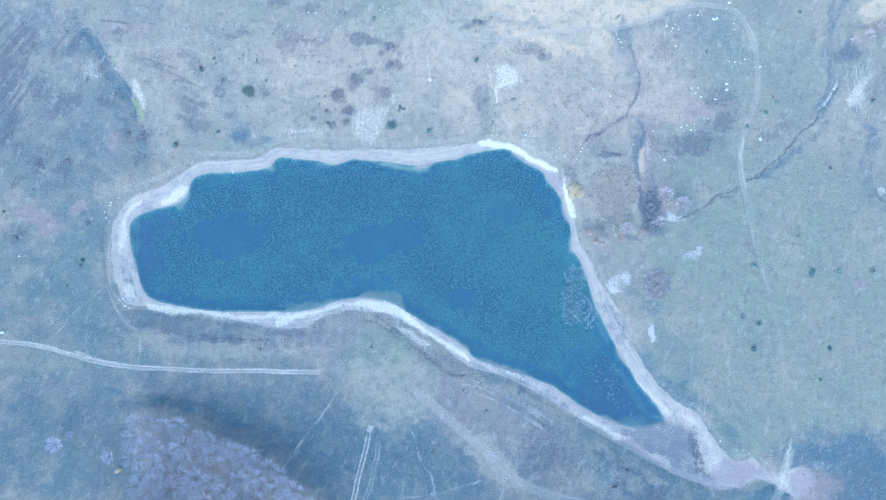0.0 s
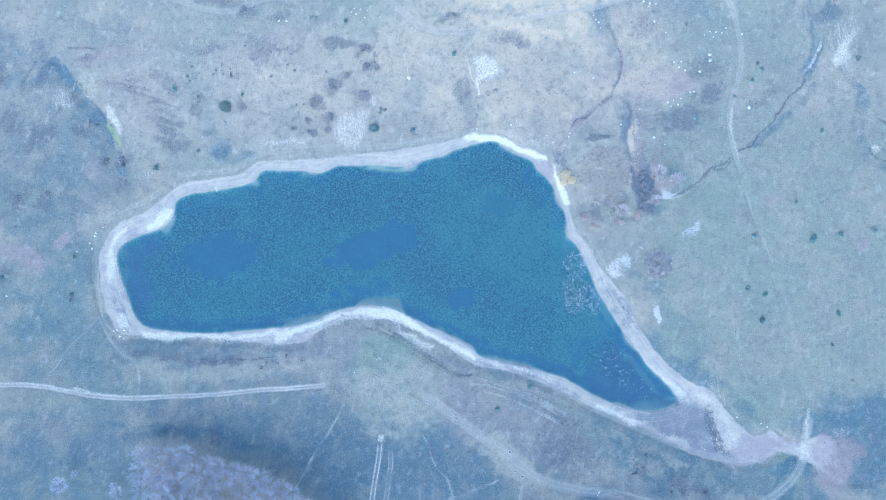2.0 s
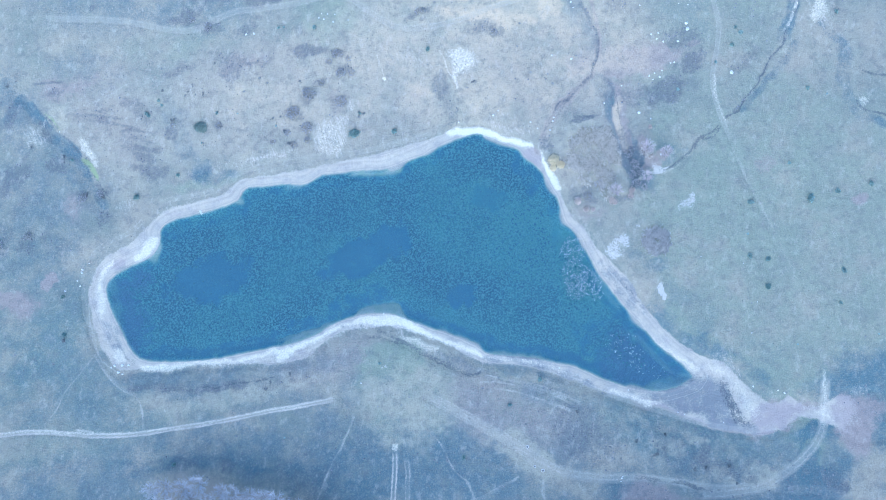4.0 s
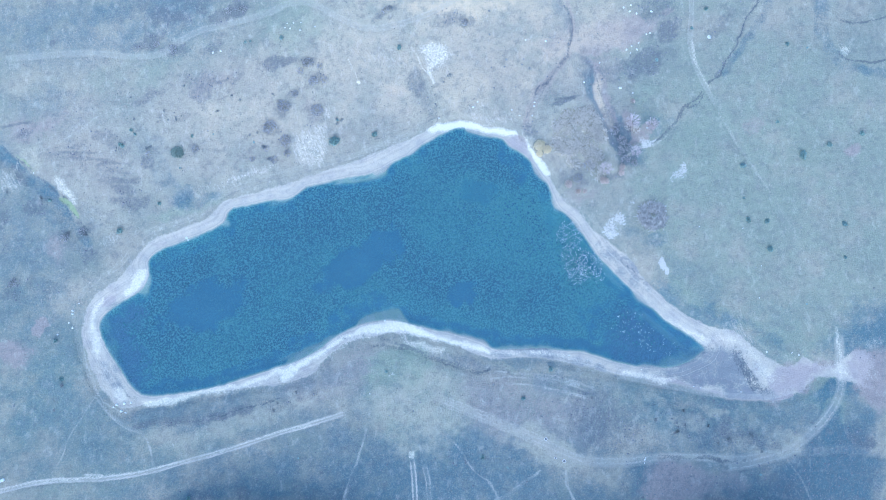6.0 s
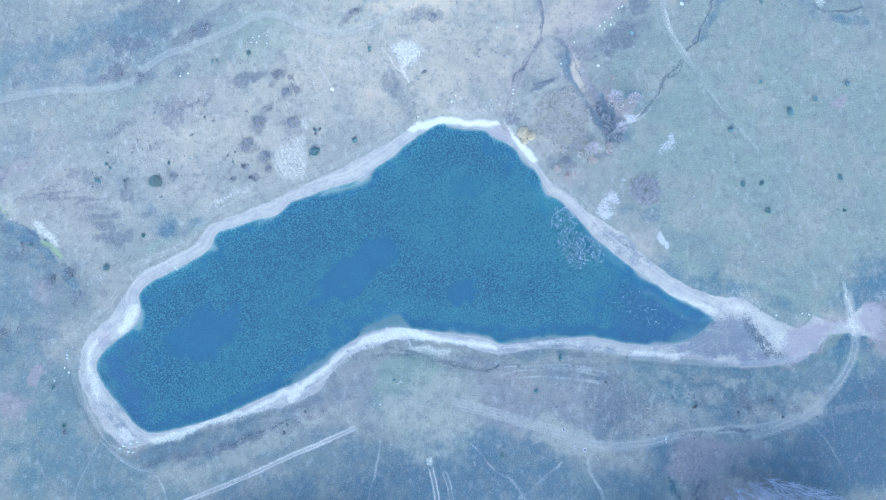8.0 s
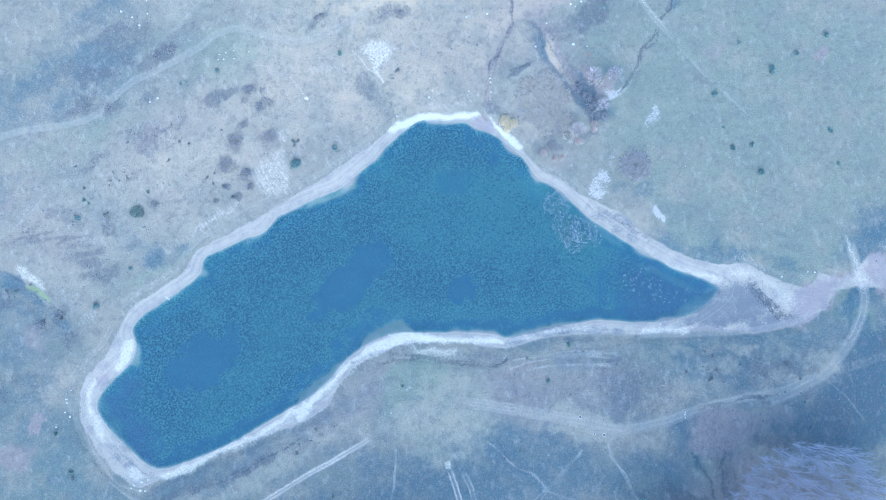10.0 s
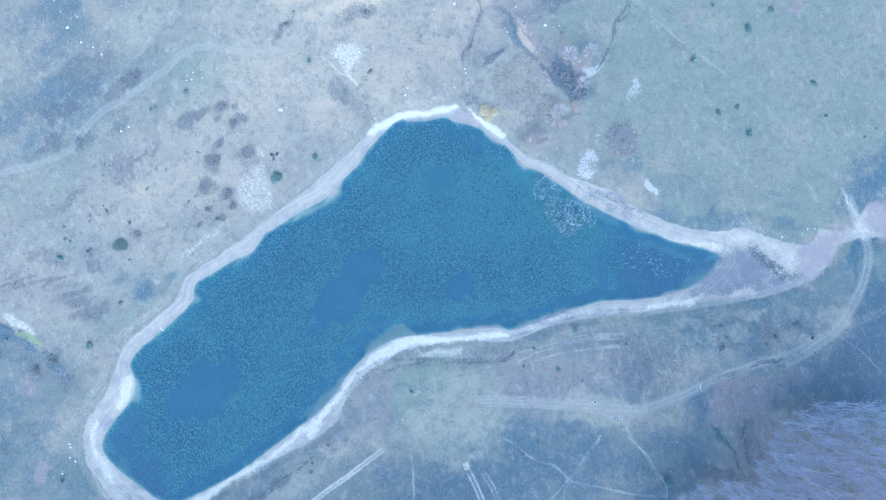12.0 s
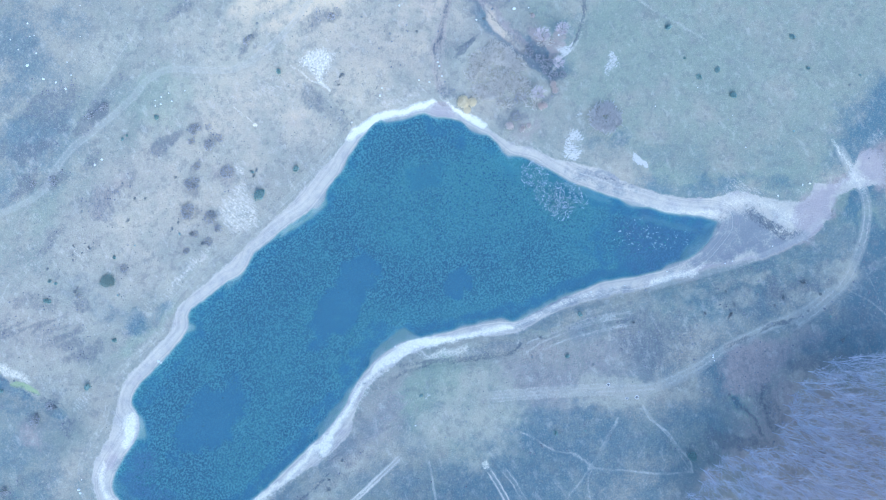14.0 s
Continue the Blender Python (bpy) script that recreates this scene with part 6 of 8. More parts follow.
band("damp", [(189.9, 73.1), (187.2, 63.7), (185.8, 56.6), (187.8, 48.3), (191.6, 42), (205.8, 34.7)], 2.6, 0.45)
band("crack", [(189.7, 50.2), (192.8, 45.3), (197.9, 42.4), (207.6, 39.8)], 0.6, 0.9)
area("bright", [(191.1, 50.7), (194.2, 50.7), (195, 47.4), (192.2, 47.6)], 1.5, 0.6)
band("crack", [(195.5, 62.9), (199.3, 59.7), (206.1, 58), (214.1, 57.3)], 0.6, 0.8)
area("pink", [(178.4, 10.6), (182.8, 11), (185.4, 8.9), (182.3, 6.5), (178.4, 7.5)], 2, 0.9)
area("pink", [(144.9, 34.9), (151.9, 33.8), (152.4, 29.9), (145.2, 28.6), (143.2, 31.7)], 4, 0.5)
area("dark", [(99.3, 72.9), (107.2, 76), (115.3, 74), (118.8, 69.6), (110.3, 66.7), (102.2, 68.7)], 3, 0.6)
area("dark", [(122.4, 88), (132.9, 85.8), (132.6, 80.9), (125.1, 77.1), (119.8, 80.1)], 4, 0.6)
area("pink", [(111.2, 88), (117.6, 86.5), (117.2, 83.5), (111.2, 84.2)], 2.5, 0.9)
area("green", [(122.6, 44.9), (137.5, 31.1), (130.1, 17.3), (112.1, 18.3), (109.6, 29)], 10, 0.6)
area("white", [(167.4, -1.2), (173.2, -1.9), (172.7, -6.7), (166.9, -6)], 3, 0.35)
# far north-eastern stream
band("damp", [(178.1, 133.4), (172.5, 124.1), (171, 113.5), (171.8, 105.2), (173, 96.8), (168.3, 88.4), (165.3, 82.4)], 2.2, 0.5)
area("bright", [(180.1, 94.3), (187.2, 100.2), (190.7, 105), (189.8, 97.8), (186.3, 89.5), (183.6, 85.9), (180.7, 87.1)], 2.5, 0.6)
band("white", [(171.8, 104), (175.4, 99.2), (171.9, 92), (167.1, 86)], 1, 0.7)
band("damp", [(183.1, 85.9), (189.3, 76.1), (189.5, 65.1), (186.1, 55.5), (190.5, 48.5)], 2.2, 0.4)
area("warm", [(184, 132.1), (195.3, 133.1), (195.7, 122.6), (187.8, 123.9)], 4, 0.7)
area("dark", [(174, 113.5), (182.2, 113.4), (183.6, 106.2), (175.3, 105.7)], 4, 0.5)
area("damp", [(174, 113.5), (182.2, 113.4), (183.6, 106.2), (175.3, 105.7)], 4, 0.6)
area("warm", [(67, 134.5), (106.9, 134.4), (103.3, 132.1), (80.5, 123.9), (67.1, 122.7)], 5, 0.95)
area("damp", [(76.9, 121.5), (84.1, 121.5), (85.5, 108.4), (78.2, 107.2)], 4, 0.7)
band("dark", [(83.6, 114.4), (87.4, 103.6), (87.4, 95.2), (83.2, 87.9)], 1.2, 0.6)
band("crack", [(87.4, 103.6), (88, 96.4), (84.4, 89.1), (79.5, 81.8), (69.7, 75.7)], 0.4, 0.6)
area("pink", [(72.2, 95.2), (103.8, 95.1), (117.1, 87.8), (115.8, 82.9), (91.6, 83), (74.6, 84.2)], 8, 0.7)
area("dark", [(120.7, 97.4), (130.3, 92.5), (135, 83.9), (125.3, 76.7), (120.6, 82.9)], 5, 0.45)
area("damp", [(85.2, 134.5), (134.5, 127), (138.6, 94.8), (119.5, 92.6), (103.7, 104.8), (89.1, 118)], 12, 0.3)
# south-western bank
band("rut", [(-148, 7.8), (-145.3, 0.5), (-140.4, -7.4), (-133.7, -13), (-131.9, -19.3), (-132.4, -26)], 0.5, 0.5)
band("rut", [(-148, 7.8), (-156.4, 0.1), (-162.2, -4.9), (-166.6, -11.5), (-172.2, -16.4)], 0.5, 0.4)
band("bright", [(-192.4, -16.5), (-181.7, -17.1), (-171.2, -19.5), (-160.6, -22.2), (-146.5, -24.8), (-132.1, -27), (-116.4, -28.8), (-105, -29.1), (-93.3, -28.9), (-81.7, -29.2), (-64.7, -30.1)], 0.7, 0.32)
band("rut", [(-159.3, -21.2), (-156.1, -22), (-152.9, -23.2)], 0.6, 0.6)
area("white", [(-127.1, -20.9), (-122, -19.1), (-119.3, -22.2), (-126, -25.8)], 4, 0.35)
area("straw", [(-128.7, -13.5), (-101.6, -16.5), (-78, -16), (-66.5, -17.4), (-79.7, -22.4), (-108.4, -24.6), (-128.7, -22.6)], 8, 0.5)
band("dark", [(-135.7, -9), (-123.6, -11.2), (-112.6, -14.1), (-102.7, -16.2), (-89.9, -16.8)], 1.6, 0.7)
area("pink", [(-178.7, 41.3), (-172.4, 39.3), (-167.2, 32.9), (-172.9, 28.8), (-180.9, 32.6)], 4, 0.65)
patch("pink", -161.5, 42.1, 3.2, 3.2, 0, 1)
area("damp", [(-115.4, -33.7), (-66.1, -34.9), (-73.1, -58.9), (-130.8, -40.3)], 10, 0.5)
area("green", [(-181.8, 29.4), (-150.3, 35.7), (-148.8, 11.5), (-158, -1.7), (-178.2, -11), (-190.9, -9)], 12, 0.5)
# lower western field and wood edge
area("damp", [(-145, -34.6), (-126.2, -38.3), (-103.9, -37.2), (-75.9, -51.9), (-81.7, -59.1), (-113.2, -47.5), (-137.8, -47.4)], 9, 0.8)
area("dark", [(-145, -34.6), (-126.2, -38.3), (-103.9, -37.2), (-75.9, -51.9), (-81.7, -59.1), (-113.2, -47.5), (-137.8, -47.4)], 9, 0.45)
area("damp", [(-189.7, -33.1), (-165.1, -41.8), (-147.7, -59.9), (-128, -77.6), (-149.3, -82.2), (-168.1, -71.4), (-187.1, -57)], 14, 0.55)
band("rut", [(-45.7, -38.6), (-52.4, -48.3), (-58.4, -55.6), (-63.1, -62.7), (-67.7, -69.8)], 0.6, 0.45)
area("straw", [(-125.1, -15.4), (-92.4, -16.7), (-66.9, -19.9), (-71.9, -24.9), (-104.6, -23.6), (-124.6, -23.6)], 7, 0.5)
area("white", [(-126.1, -19.8), (-118.8, -16.1), (-104.9, -17.4), (-105.9, -22.3), (-124.6, -24.8)], 6, 0.3)
band("dark", [(-131.9, -9.8), (-115.4, -12.3), (-105.1, -14.9), (-88.6, -15.5)], 1.8, 0.6)
area("pink", [(-120.6, -46.9), (-100.8, -48.2), (-70.6, -60.3), (-52.8, -74.6), (-52.6, -82.9), (-77.6, -67.4), (-109.1, -52.9)], 7, 0.15)
area("dark", [(-120.6, -46.9), (-100.8, -48.2), (-70.6, -60.3), (-52.8, -74.6), (-52.6, -82.9), (-77.6, -67.4), (-109.1, -52.9)], 7, 0.3)
# south-eastern shore
area("murk", [(75.8, -26.3), (81, -34.9), (95.8, -49.5), (93.4, -52.7), (75.2, -51.4), (62, -46), (67.7, -29.4)], 8, 1)
area("silt", [(96.6, -50.3), (107, -56.1), (108.6, -70), (102.2, -71.6), (90, -64.6), (80.2, -59.9), (76.6, -54.2), (87, -54.3), (94.4, -53.3)], 3, 0.9)
area("bright", [(101, -47.7), (110.2, -50), (115.1, -58.5), (119.5, -65.6), (121.6, -73.6), (116.6, -73.1), (113.1, -65.8), (110.9, -57.7), (106.2, -52.2)], 3, 0.5)
area("bright", [(79.2, -21.5), (82.3, -27.8), (88.9, -35.7), (94.6, -42.7), (99.8, -47.9), (97, -49.3), (91.8, -44.1), (85.6, -35.2), (79.5, -25.7)], 1.5, 0.6)
area("bright", [(61.2, -48), (70, -52.9), (78.6, -58), (80.6, -60.5), (72.1, -56.7), (60.5, -49.9)], 1.2, 0.7)
area("pink", [(122.4, -69.9), (134.4, -68.6), (142.3, -71.9), (131.5, -76.2), (121.2, -79.1), (115.9, -78)], 4, 1)
area("pink", [(150.2, -72), (165.6, -73.5), (156.9, -95.4), (151.9, -88.3), (148.2, -80.4)], 4, 1)
area("white", [(151.4, -78), (156.6, -79.1), (156.3, -83), (151.8, -82.7)], 2, 0.5)
band("crack", [(108.3, -55.7), (107.9, -59.6), (109.5, -64.6), (110, -69.3), (114, -74)], 0.5, 0.8)
band("crack", [(109.3, -56), (109.3, -60.6), (110.8, -65.6), (112.7, -71.3)], 0.5, 0.8)
band("crack", [(107.5, -56.3), (106.5, -59.7), (107.9, -64.1), (108.6, -69.4), (109.8, -72.9)], 0.5, 0.8)
area("crack", [(109.8, -69.8), (115.6, -72.8), (116.9, -75.5), (109.5, -73.7)], 1.5, 0.5)
area("crack", [(108.4, -55.4), (110.3, -56.9), (110.2, -60.3), (107.8, -60.1)], 1.2, 0.5)
band("bright", [(149.8, -59.3), (148.5, -65.8), (147.4, -71.7), (143.5, -81.2)], 0.9, 0.4)
area("bright", [(145.5, -71), (149.5, -72.3), (147.3, -76.7), (143.8, -75.6)], 2, 0.35)
area("green", [(129.2, -79.4), (137.6, -78.3), (142.3, -81), (139.7, -84.4), (134.7, -88.4), (131.6, -87.6), (127.4, -83.9)], 3, 0.9)
area("damp", [(129.2, -79.4), (137.6, -78.3), (142.3, -81), (139.7, -84.4), (134.7, -88.4), (131.6, -87.6), (127.4, -83.9)], 3, 0.7)
patch("dark", 144.6, -105.8, 3.6, 3.6, 0, 0.95)
patch("dark", 143.5, -101.7, 2.5, 2.5, 0, 0.6)
band("green", [(143, -82.1), (137.4, -90.4), (131, -101.6), (121.4, -113.7), (116.1, -119.4)], 5, 0.9)
band("damp", [(143, -82.1), (137.4, -90.4), (131, -101.6), (121.4, -113.7), (116.1, -119.4)], 4, 0.6)
area("damp", [(136.5, -108.7), (149.9, -111.9), (142.9, -127.8), (130, -123.8)], 7, 0.8)
area("dark", [(136.5, -108.7), (149.9, -111.9), (142.9, -127.8), (130, -123.8)], 7, 0.4)
area("damp", [(46.5, -87.6), (54.1, -85.7), (81.3, -95.5), (119.3, -106.5), (120.1, -120.7), (43.3, -96.2)], 10, 0.35)
area("damp", [(144.4, -81.4), (156.9, -95.4), (151.6, -108), (140.2, -100.1)], 8, 0.6)
area("damp", [(133.4, -46), (169.3, -63.3), (166, -72.5), (151.8, -70.8), (128.4, -66.2), (122.4, -57.4)], 10, 0.15)
patch("dark", 93.7, -78.7, 1.6, 1.6, 0, 0.6)
patch("dark", 101.9, -90.1, 2, 2, 0, 0.6)
patch("dark", 110.3, -95, 1.6, 1.6, 0, 0.6)
patch("dark", 76.8, -77.7, 2.5, 2.5, 0, 0.6)
patch("dark", 92, -87.5, 2, 2, 0, 0.6)
band("pink", [(70.6, -54.5), (84.8, -63), (98.6, -71.9), (114.8, -77.8), (123.5, -79.3)], 1.3, 0.8)
area("shelf", [(87.4, -49.9), (96.7, -50), (98.7, -52.7), (93.9, -54.6), (77.6, -54.7), (70.5, -51.5), (82.8, -53)], 2.5, 0.7)
# southern scrub and wood edge
area("pink", [(63.9, -87.2), (75.2, -91.1), (75.2, -100.6), (66.7, -105.5), (56.4, -102.5), (52.1, -95.4)], 4, 0.9)
area("dark", [(63.9, -87.2), (75.2, -91.1), (75.2, -100.6), (66.7, -105.5), (56.4, -102.5), (52.1, -95.4)], 4, 0.45)
area("pink", [(65.9, -107.8), (73.2, -112.8), (64.7, -117.5), (55.9, -118.8), (57.5, -114.1)], 5, 1)
band("damp", [(51.7, -100.6), (51.5, -108.8), (49.1, -116.5)], 2, 0.6)
band("green", [(51.7, -100.6), (51.5, -108.8), (49.1, -116.5)], 2.5, 1)
band("crack", [(51.7, -100.6), (51.1, -109.2), (49.3, -115.9)], 0.45, 0.35)
band("crack", [(62.9, -105.1), (56.5, -108.7), (51.8, -115.1), (51, -117.4)], 0.45, 0.35)
area("dark", [(42.5, -56.6), (48.7, -63.9), (48.1, -73), (37.4, -73.7), (32.5, -65.2)], 4, 0.55)
band("crack", [(63.9, -85.6), (71.7, -87.9), (77.3, -90.6), (82.5, -92.1), (90.4, -96), (93.4, -96.4)], 0.45, 0.7)
area("damp", [(101.2, -101.8), (111.3, -122.1), (104.3, -128.4), (90.7, -111.5), (94.2, -100.3)], 8, 0.6)
area("dark", [(101.2, -101.8), (111.3, -122.1), (104.3, -128.4), (90.7, -111.5), (94.2, -100.3)], 8, 0.25)
area("damp", [(1.9, -64.4), (14.1, -73.8), (27.5, -93.5), (28.8, -106.7), (16.2, -112.5), (-16.5, -83.5)], 12, 0.45)
area("dark", [(1.9, -64.4), (14.1, -73.8), (27.5, -93.5), (28.8, -106.7), (16.2, -112.5), (-16.5, -83.5)], 12, 0.2)
area("damp", [(39.2, -90.1), (50.5, -101.8), (47.4, -117.3), (33.9, -111.3), (31.1, -101.2)], 8, 0.6)
band("rut", [(26.1, -79.2), (24.7, -86.4), (24.2, -95.1), (22.4, -102.5), (21.3, -107.6)], 0.45, 0.45)
band("rut", [(-5.7, -72.3), (-4.1, -77.4), (-3.5, -81.8), (3.5, -89.5), (11.9, -99.2), (21.3, -107.6)], 0.45, 0.45)
area("straw", [(16.7, -54.1), (25.6, -65.4), (29.4, -76.7), (23.5, -76), (15.5, -67.3), (11.7, -57.6)], 6, 0.6)
# raked heath in the far west
streaks("dark", [(-196.6, 121.2), (-189.8, 123.6), (-181.5, 121.6), (-181.1, 115.8), (-184.6, 107.7), (-190.4, 96), (-197.1, 87.7)], 50, 1.9, 16, 3, 1.3)
streaks("dark", [(-197.1, 86.5), (-189.3, 90.2), (-188.1, 83.1), (-192.3, 71.3), (-196.6, 68.8)], 50, 1.7, 14, 3, 1.2)
streaks("dark", [(-185.8, 80.8), (-179.1, 88), (-165.3, 97.6), (-159.5, 98.8), (-165.3, 90.5), (-174.5, 82.2), (-184.5, 74.9)], 40, 1.2, 7, 4, 0.6)
area("dark", [(-168.5, 114.9), (-163.8, 120.7), (-157.3, 123.6), (-156.8, 119.6), (-162.8, 113.8), (-166.4, 108.6)], 4, 0.6)
area("damp", [(-162.6, 121.9), (-157.3, 123.6), (-154, 116.2), (-151.3, 105.8), (-154.8, 107), (-159.3, 115)], 4, 0.7)
area("dark", [(-154.7, 108.7), (-150.1, 108.1), (-151.3, 102.9), (-154.2, 104.6)], 2, 0.7)
patch("dark", -179.7, 94.4, 5, 5, 0, 0.6)
patch("dark", -142.9, 75.2, 3.5, 3.5, 0, 0.6)
patch("dark", -147.8, 88.8, 3, 3, 0, 0.6)
patch("dark", -134.7, 75.8, 3, 3, 0, 0.6)
patch("dark", -179.4, 60.8, 4.5, 4.5, 0, 0.6)
patch("dark", -151.4, 91.2, 3.5, 3.5, 0, 0.6)
patch("dark", -168, 59.7, 4, 4, 0, 0.6)
patch("dark", -188.2, 67.8, 2.5, 2.5, 0, 0.6)
patch("dark", -134.4, 64.5, 3, 3, 0, 0.6)
area("white", [(-162.9, 105.7), (-158.3, 106.4), (-153.1, 103.5), (-153.7, 100), (-159.5, 101.1)], 3, 0.6)
area("pink", [(-151.1, 74), (-145.3, 75.8), (-143.4, 70.5), (-148.5, 66.9)], 4, 0.6)
streaks("dark", [(-153.1, 127.1), (-136.7, 126.5), (-121.5, 123.7), (-122.8, 121.4), (-136.8, 122), (-146.4, 116.2), (-150.9, 122)], -6, 1.4, 12, 3, 1)
streaks("dark", [(-140.6, 110.4), (-125.3, 112.2), (-118.3, 104.6), (-106.6, 96.5), (-107.7, 76.4), (-115.9, 78.8), (-120.7, 94.1), (-130.1, 103.5)], -20, 1.3, 8, 3, 0.75)
band("rut", [(-140.6, 112.2), (-131.1, 113.3), (-120.5, 116.2), (-113.4, 118.5), (-98.1, 119.7)], 0.5, 0.35)
area("damp", [(-105.4, 105.8), (-100.7, 107), (-92.5, 94.1), (-90, 76.4), (-93.6, 76.4), (-98.4, 91.8)], 5, 0.5)
# upper north-west
area("damp", [(-80.7, 160.5), (-56.3, 157.6), (-43, 152.3), (-47.7, 145.7), (-80.9, 139.4), (-97.9, 142.1)], 10, 0.5)
area("dark", [(-82.7, 145.5), (-78.2, 143.9), (-78.5, 139.5), (-84.5, 137.9), (-86.2, 141)], 1.8, 0.8)
area("dark", [(-47.7, 145.7), (-39.8, 144.2), (-39.7, 141.1), (-48.4, 141.7)], 1.8, 0.8)
area("dark", [(-54.2, 143.6), (-50.4, 141.1), (-53.6, 138.5), (-56.9, 140.7)], 1.5, 0.8)
area("dark", [(-73.9, 151.6), (-64, 146.1), (-69.6, 141.7), (-76.3, 147.6)], 4, 0.5)
area("white", [(-40.9, 161.1), (-30.3, 161.1), (-18.6, 158.8), (-20.1, 154), (-30.8, 154), (-39.9, 155.7)], 5, 0.35)
area("white", [(-4.8, 147.1), (7.1, 143.2), (4, 138.2), (-5.3, 139.9)], 5, 0.3)
band("rut", [(-5.4, 159.8), (-14.3, 155.2), (-22.5, 153), (-33.1, 149.9), (-50.1, 144.7)], 0.6, 0.3)
band("rut", [(-62.8, 137.3), (-70.2, 130), (-77, 122.1), (-82, 120.3)], 0.5, 0.25)
area("dark", [(-29.3, 100.2), (-22.4, 95.6), (-28.7, 86.9), (-32.2, 90)], 2.5, 0.4)
area("pink", [(-29.3, 100.2), (-22.4, 95.6), (-28.7, 86.9), (-32.2, 90)], 2.5, 0.5)
# mottled scrub of the north-west and south
patch("dark", -81.7, 154.6, 2.6, 1.95, 0, 0.6)
patch("dark", -70.6, 147.2, 2.4, 1.8, 0, 0.6)
patch("dark", -82, 149.5, 1.8, 1.35, 0, 0.6)
patch("dark", -57, 153.7, 2.2, 1.65, 0, 0.6)
patch("dark", -56.8, 149, 1.6, 1.2, 0, 0.6)
patch("dark", -65, 149.9, 1.8, 1.35, 0, 0.6)
patch("dark", -50.4, 152.6, 1.8, 1.35, 0, 0.6)
patch("dark", -80.6, 141.4, 2.2, 1.65, 0, 0.6)
patch("dark", -84.6, 140.3, 1.8, 1.35, 0, 0.6)
patch("dark", -43.8, 144.1, 2.2, 1.65, 0, 0.6)
patch("dark", -40.6, 143.4, 1.6, 1.2, 0, 0.6)
patch("dark", -53.7, 140.9, 2, 1.5, 0, 0.6)
patch("dark", -53, 135, 2, 1.5, 0, 0.6)
patch("dark", -59, 129.4, 1.2, 0.9, 0, 0.6)
patch("dark", -45.7, 128.9, 1, 0.75, 0, 0.6)
patch("dark", 15, 121.1, 1.6, 1.2, 0, 0.6)
patch("dark", 5.8, 130.8, 1.4, 1.05, 0, 0.6)
patch("dark", 16.7, 125.1, 1.6, 1.2, 0, 0.6)
patch("dark", -30.7, 126.7, 1.2, 0.9, 0, 0.6)
patch("dark", -23.7, 114.1, 2.4, 1.8, 0, 0.6)
patch("dark", -22.5, 106, 3.2, 2.4, 0, 0.6)
patch("dark", -39.2, 98.7, 2.8, 2.1, 0, 0.6)
patch("dark", -47.3, 92.4, 3.6, 2.7, 0, 0.6)
patch("dark", -41.9, 85.2, 2.6, 1.95, 0, 0.6)
patch("dark", 74.9, -74.8, 1.4, 0.84, 0, 0.55)
patch("dark", 76.5, -79.8, 1.6, 0.96, 0, 0.55)
patch("dark", 85.1, -77, 1.8, 1.08, 0, 0.55)
patch("dark", 102.6, -82.6, 1.5, 0.9, 0, 0.55)
patch("dark", 114.7, -89.8, 1.6, 0.96, 0, 0.55)
patch("dark", 119, -93.4, 1.4, 0.84, 0, 0.55)
patch("dark", 81.2, -90.1, 1.2, 0.72, 0, 0.55)
patch("dark", 93.2, -100.4, 2.2, 1.32, 0, 0.55)
patch("dark", 102.5, -102.9, 2.4, 1.44, 0, 0.55)
patch("dark", 136.8, -118.5, 3, 1.8, 0, 0.55)
patch("dark", 109.2, -108.8, 2, 1.2, 0, 0.55)
patch("dark", 75.6, -101.2, 2.6, 1.56, 0, 0.55)
patch("dark", 65.6, -91.6, 1.6, 0.96, 0, 0.55)
patch("dark", 123.3, -96.9, 1.4, 0.84, 0, 0.55)
patch("dark", 110.6, -88.5, 2, 1.2, 0, 0.55)
patch("dark", -75.1, -42.3, 2.4, 1.56, 0, 0.5)
patch("dark", -67.2, -49.6, 2, 1.3, 0, 0.5)
patch("dark", -56.6, -43.4, 1.8, 1.17, 0, 0.5)
patch("dark", -48, -52.2, 2.2, 1.43, 0, 0.5)
patch("dark", -45.8, -61.3, 2.4, 1.56, 0, 0.5)
patch("dark", -64.6, -57.7, 2.8, 1.82, 0, 0.5)
patch("dark", -19.5, -65, 2, 1.3, 0, 0.5)
patch("dark", -14.5, -72.6, 2.2, 1.43, 0, 0.5)
patch("dark", -2.9, -64.3, 1.6, 1.04, 0, 0.5)
patch("dark", 5.3, -43.6, 2, 1.3, 0, 0.5)
patch("dark", 0.6, -34.6, 1.8, 1.17, 0, 0.5)
patch("dark", 9.1, -47.3, 1.6, 1.04, 0, 0.5)
patch("dark", 31.7, -52.2, 2.2, 1.43, 0, 0.5)
patch("dark", -68.2, -18.7, 1.8, 1.17, 0, 0.5)
patch("dark", -61.7, -18.2, 1.6, 1.04, 0, 0.5)
patch("dark", -72.6, -21, 2, 1.3, 0, 0.5)
# broad tones; the first puts the southern slope's shade into the colour
area("damp", [(-181.4, 31.1), (-144.4, -7.3), (-74.9, -15.5), (-45.7, -15.3), (-5.9, -28.2), (36.1, -48.9), (98.8, -78.7), (130, -86.2), (162.5, -82.3), (143, -128), (-193.1, -19.8)], 12, 0.32)
area("damp", [(-164.8, 91.8), (-145.5, 75.8), (-146.1, 31.7), (-143.3, -2.9), (-189.3, -1.8)], 12, 0.42)
area("damp", [(129.6, -92.6), (148.7, -100.5), (128.8, -137), (83.8, -118.5), (97.1, -112.1)], 8, 0.9)
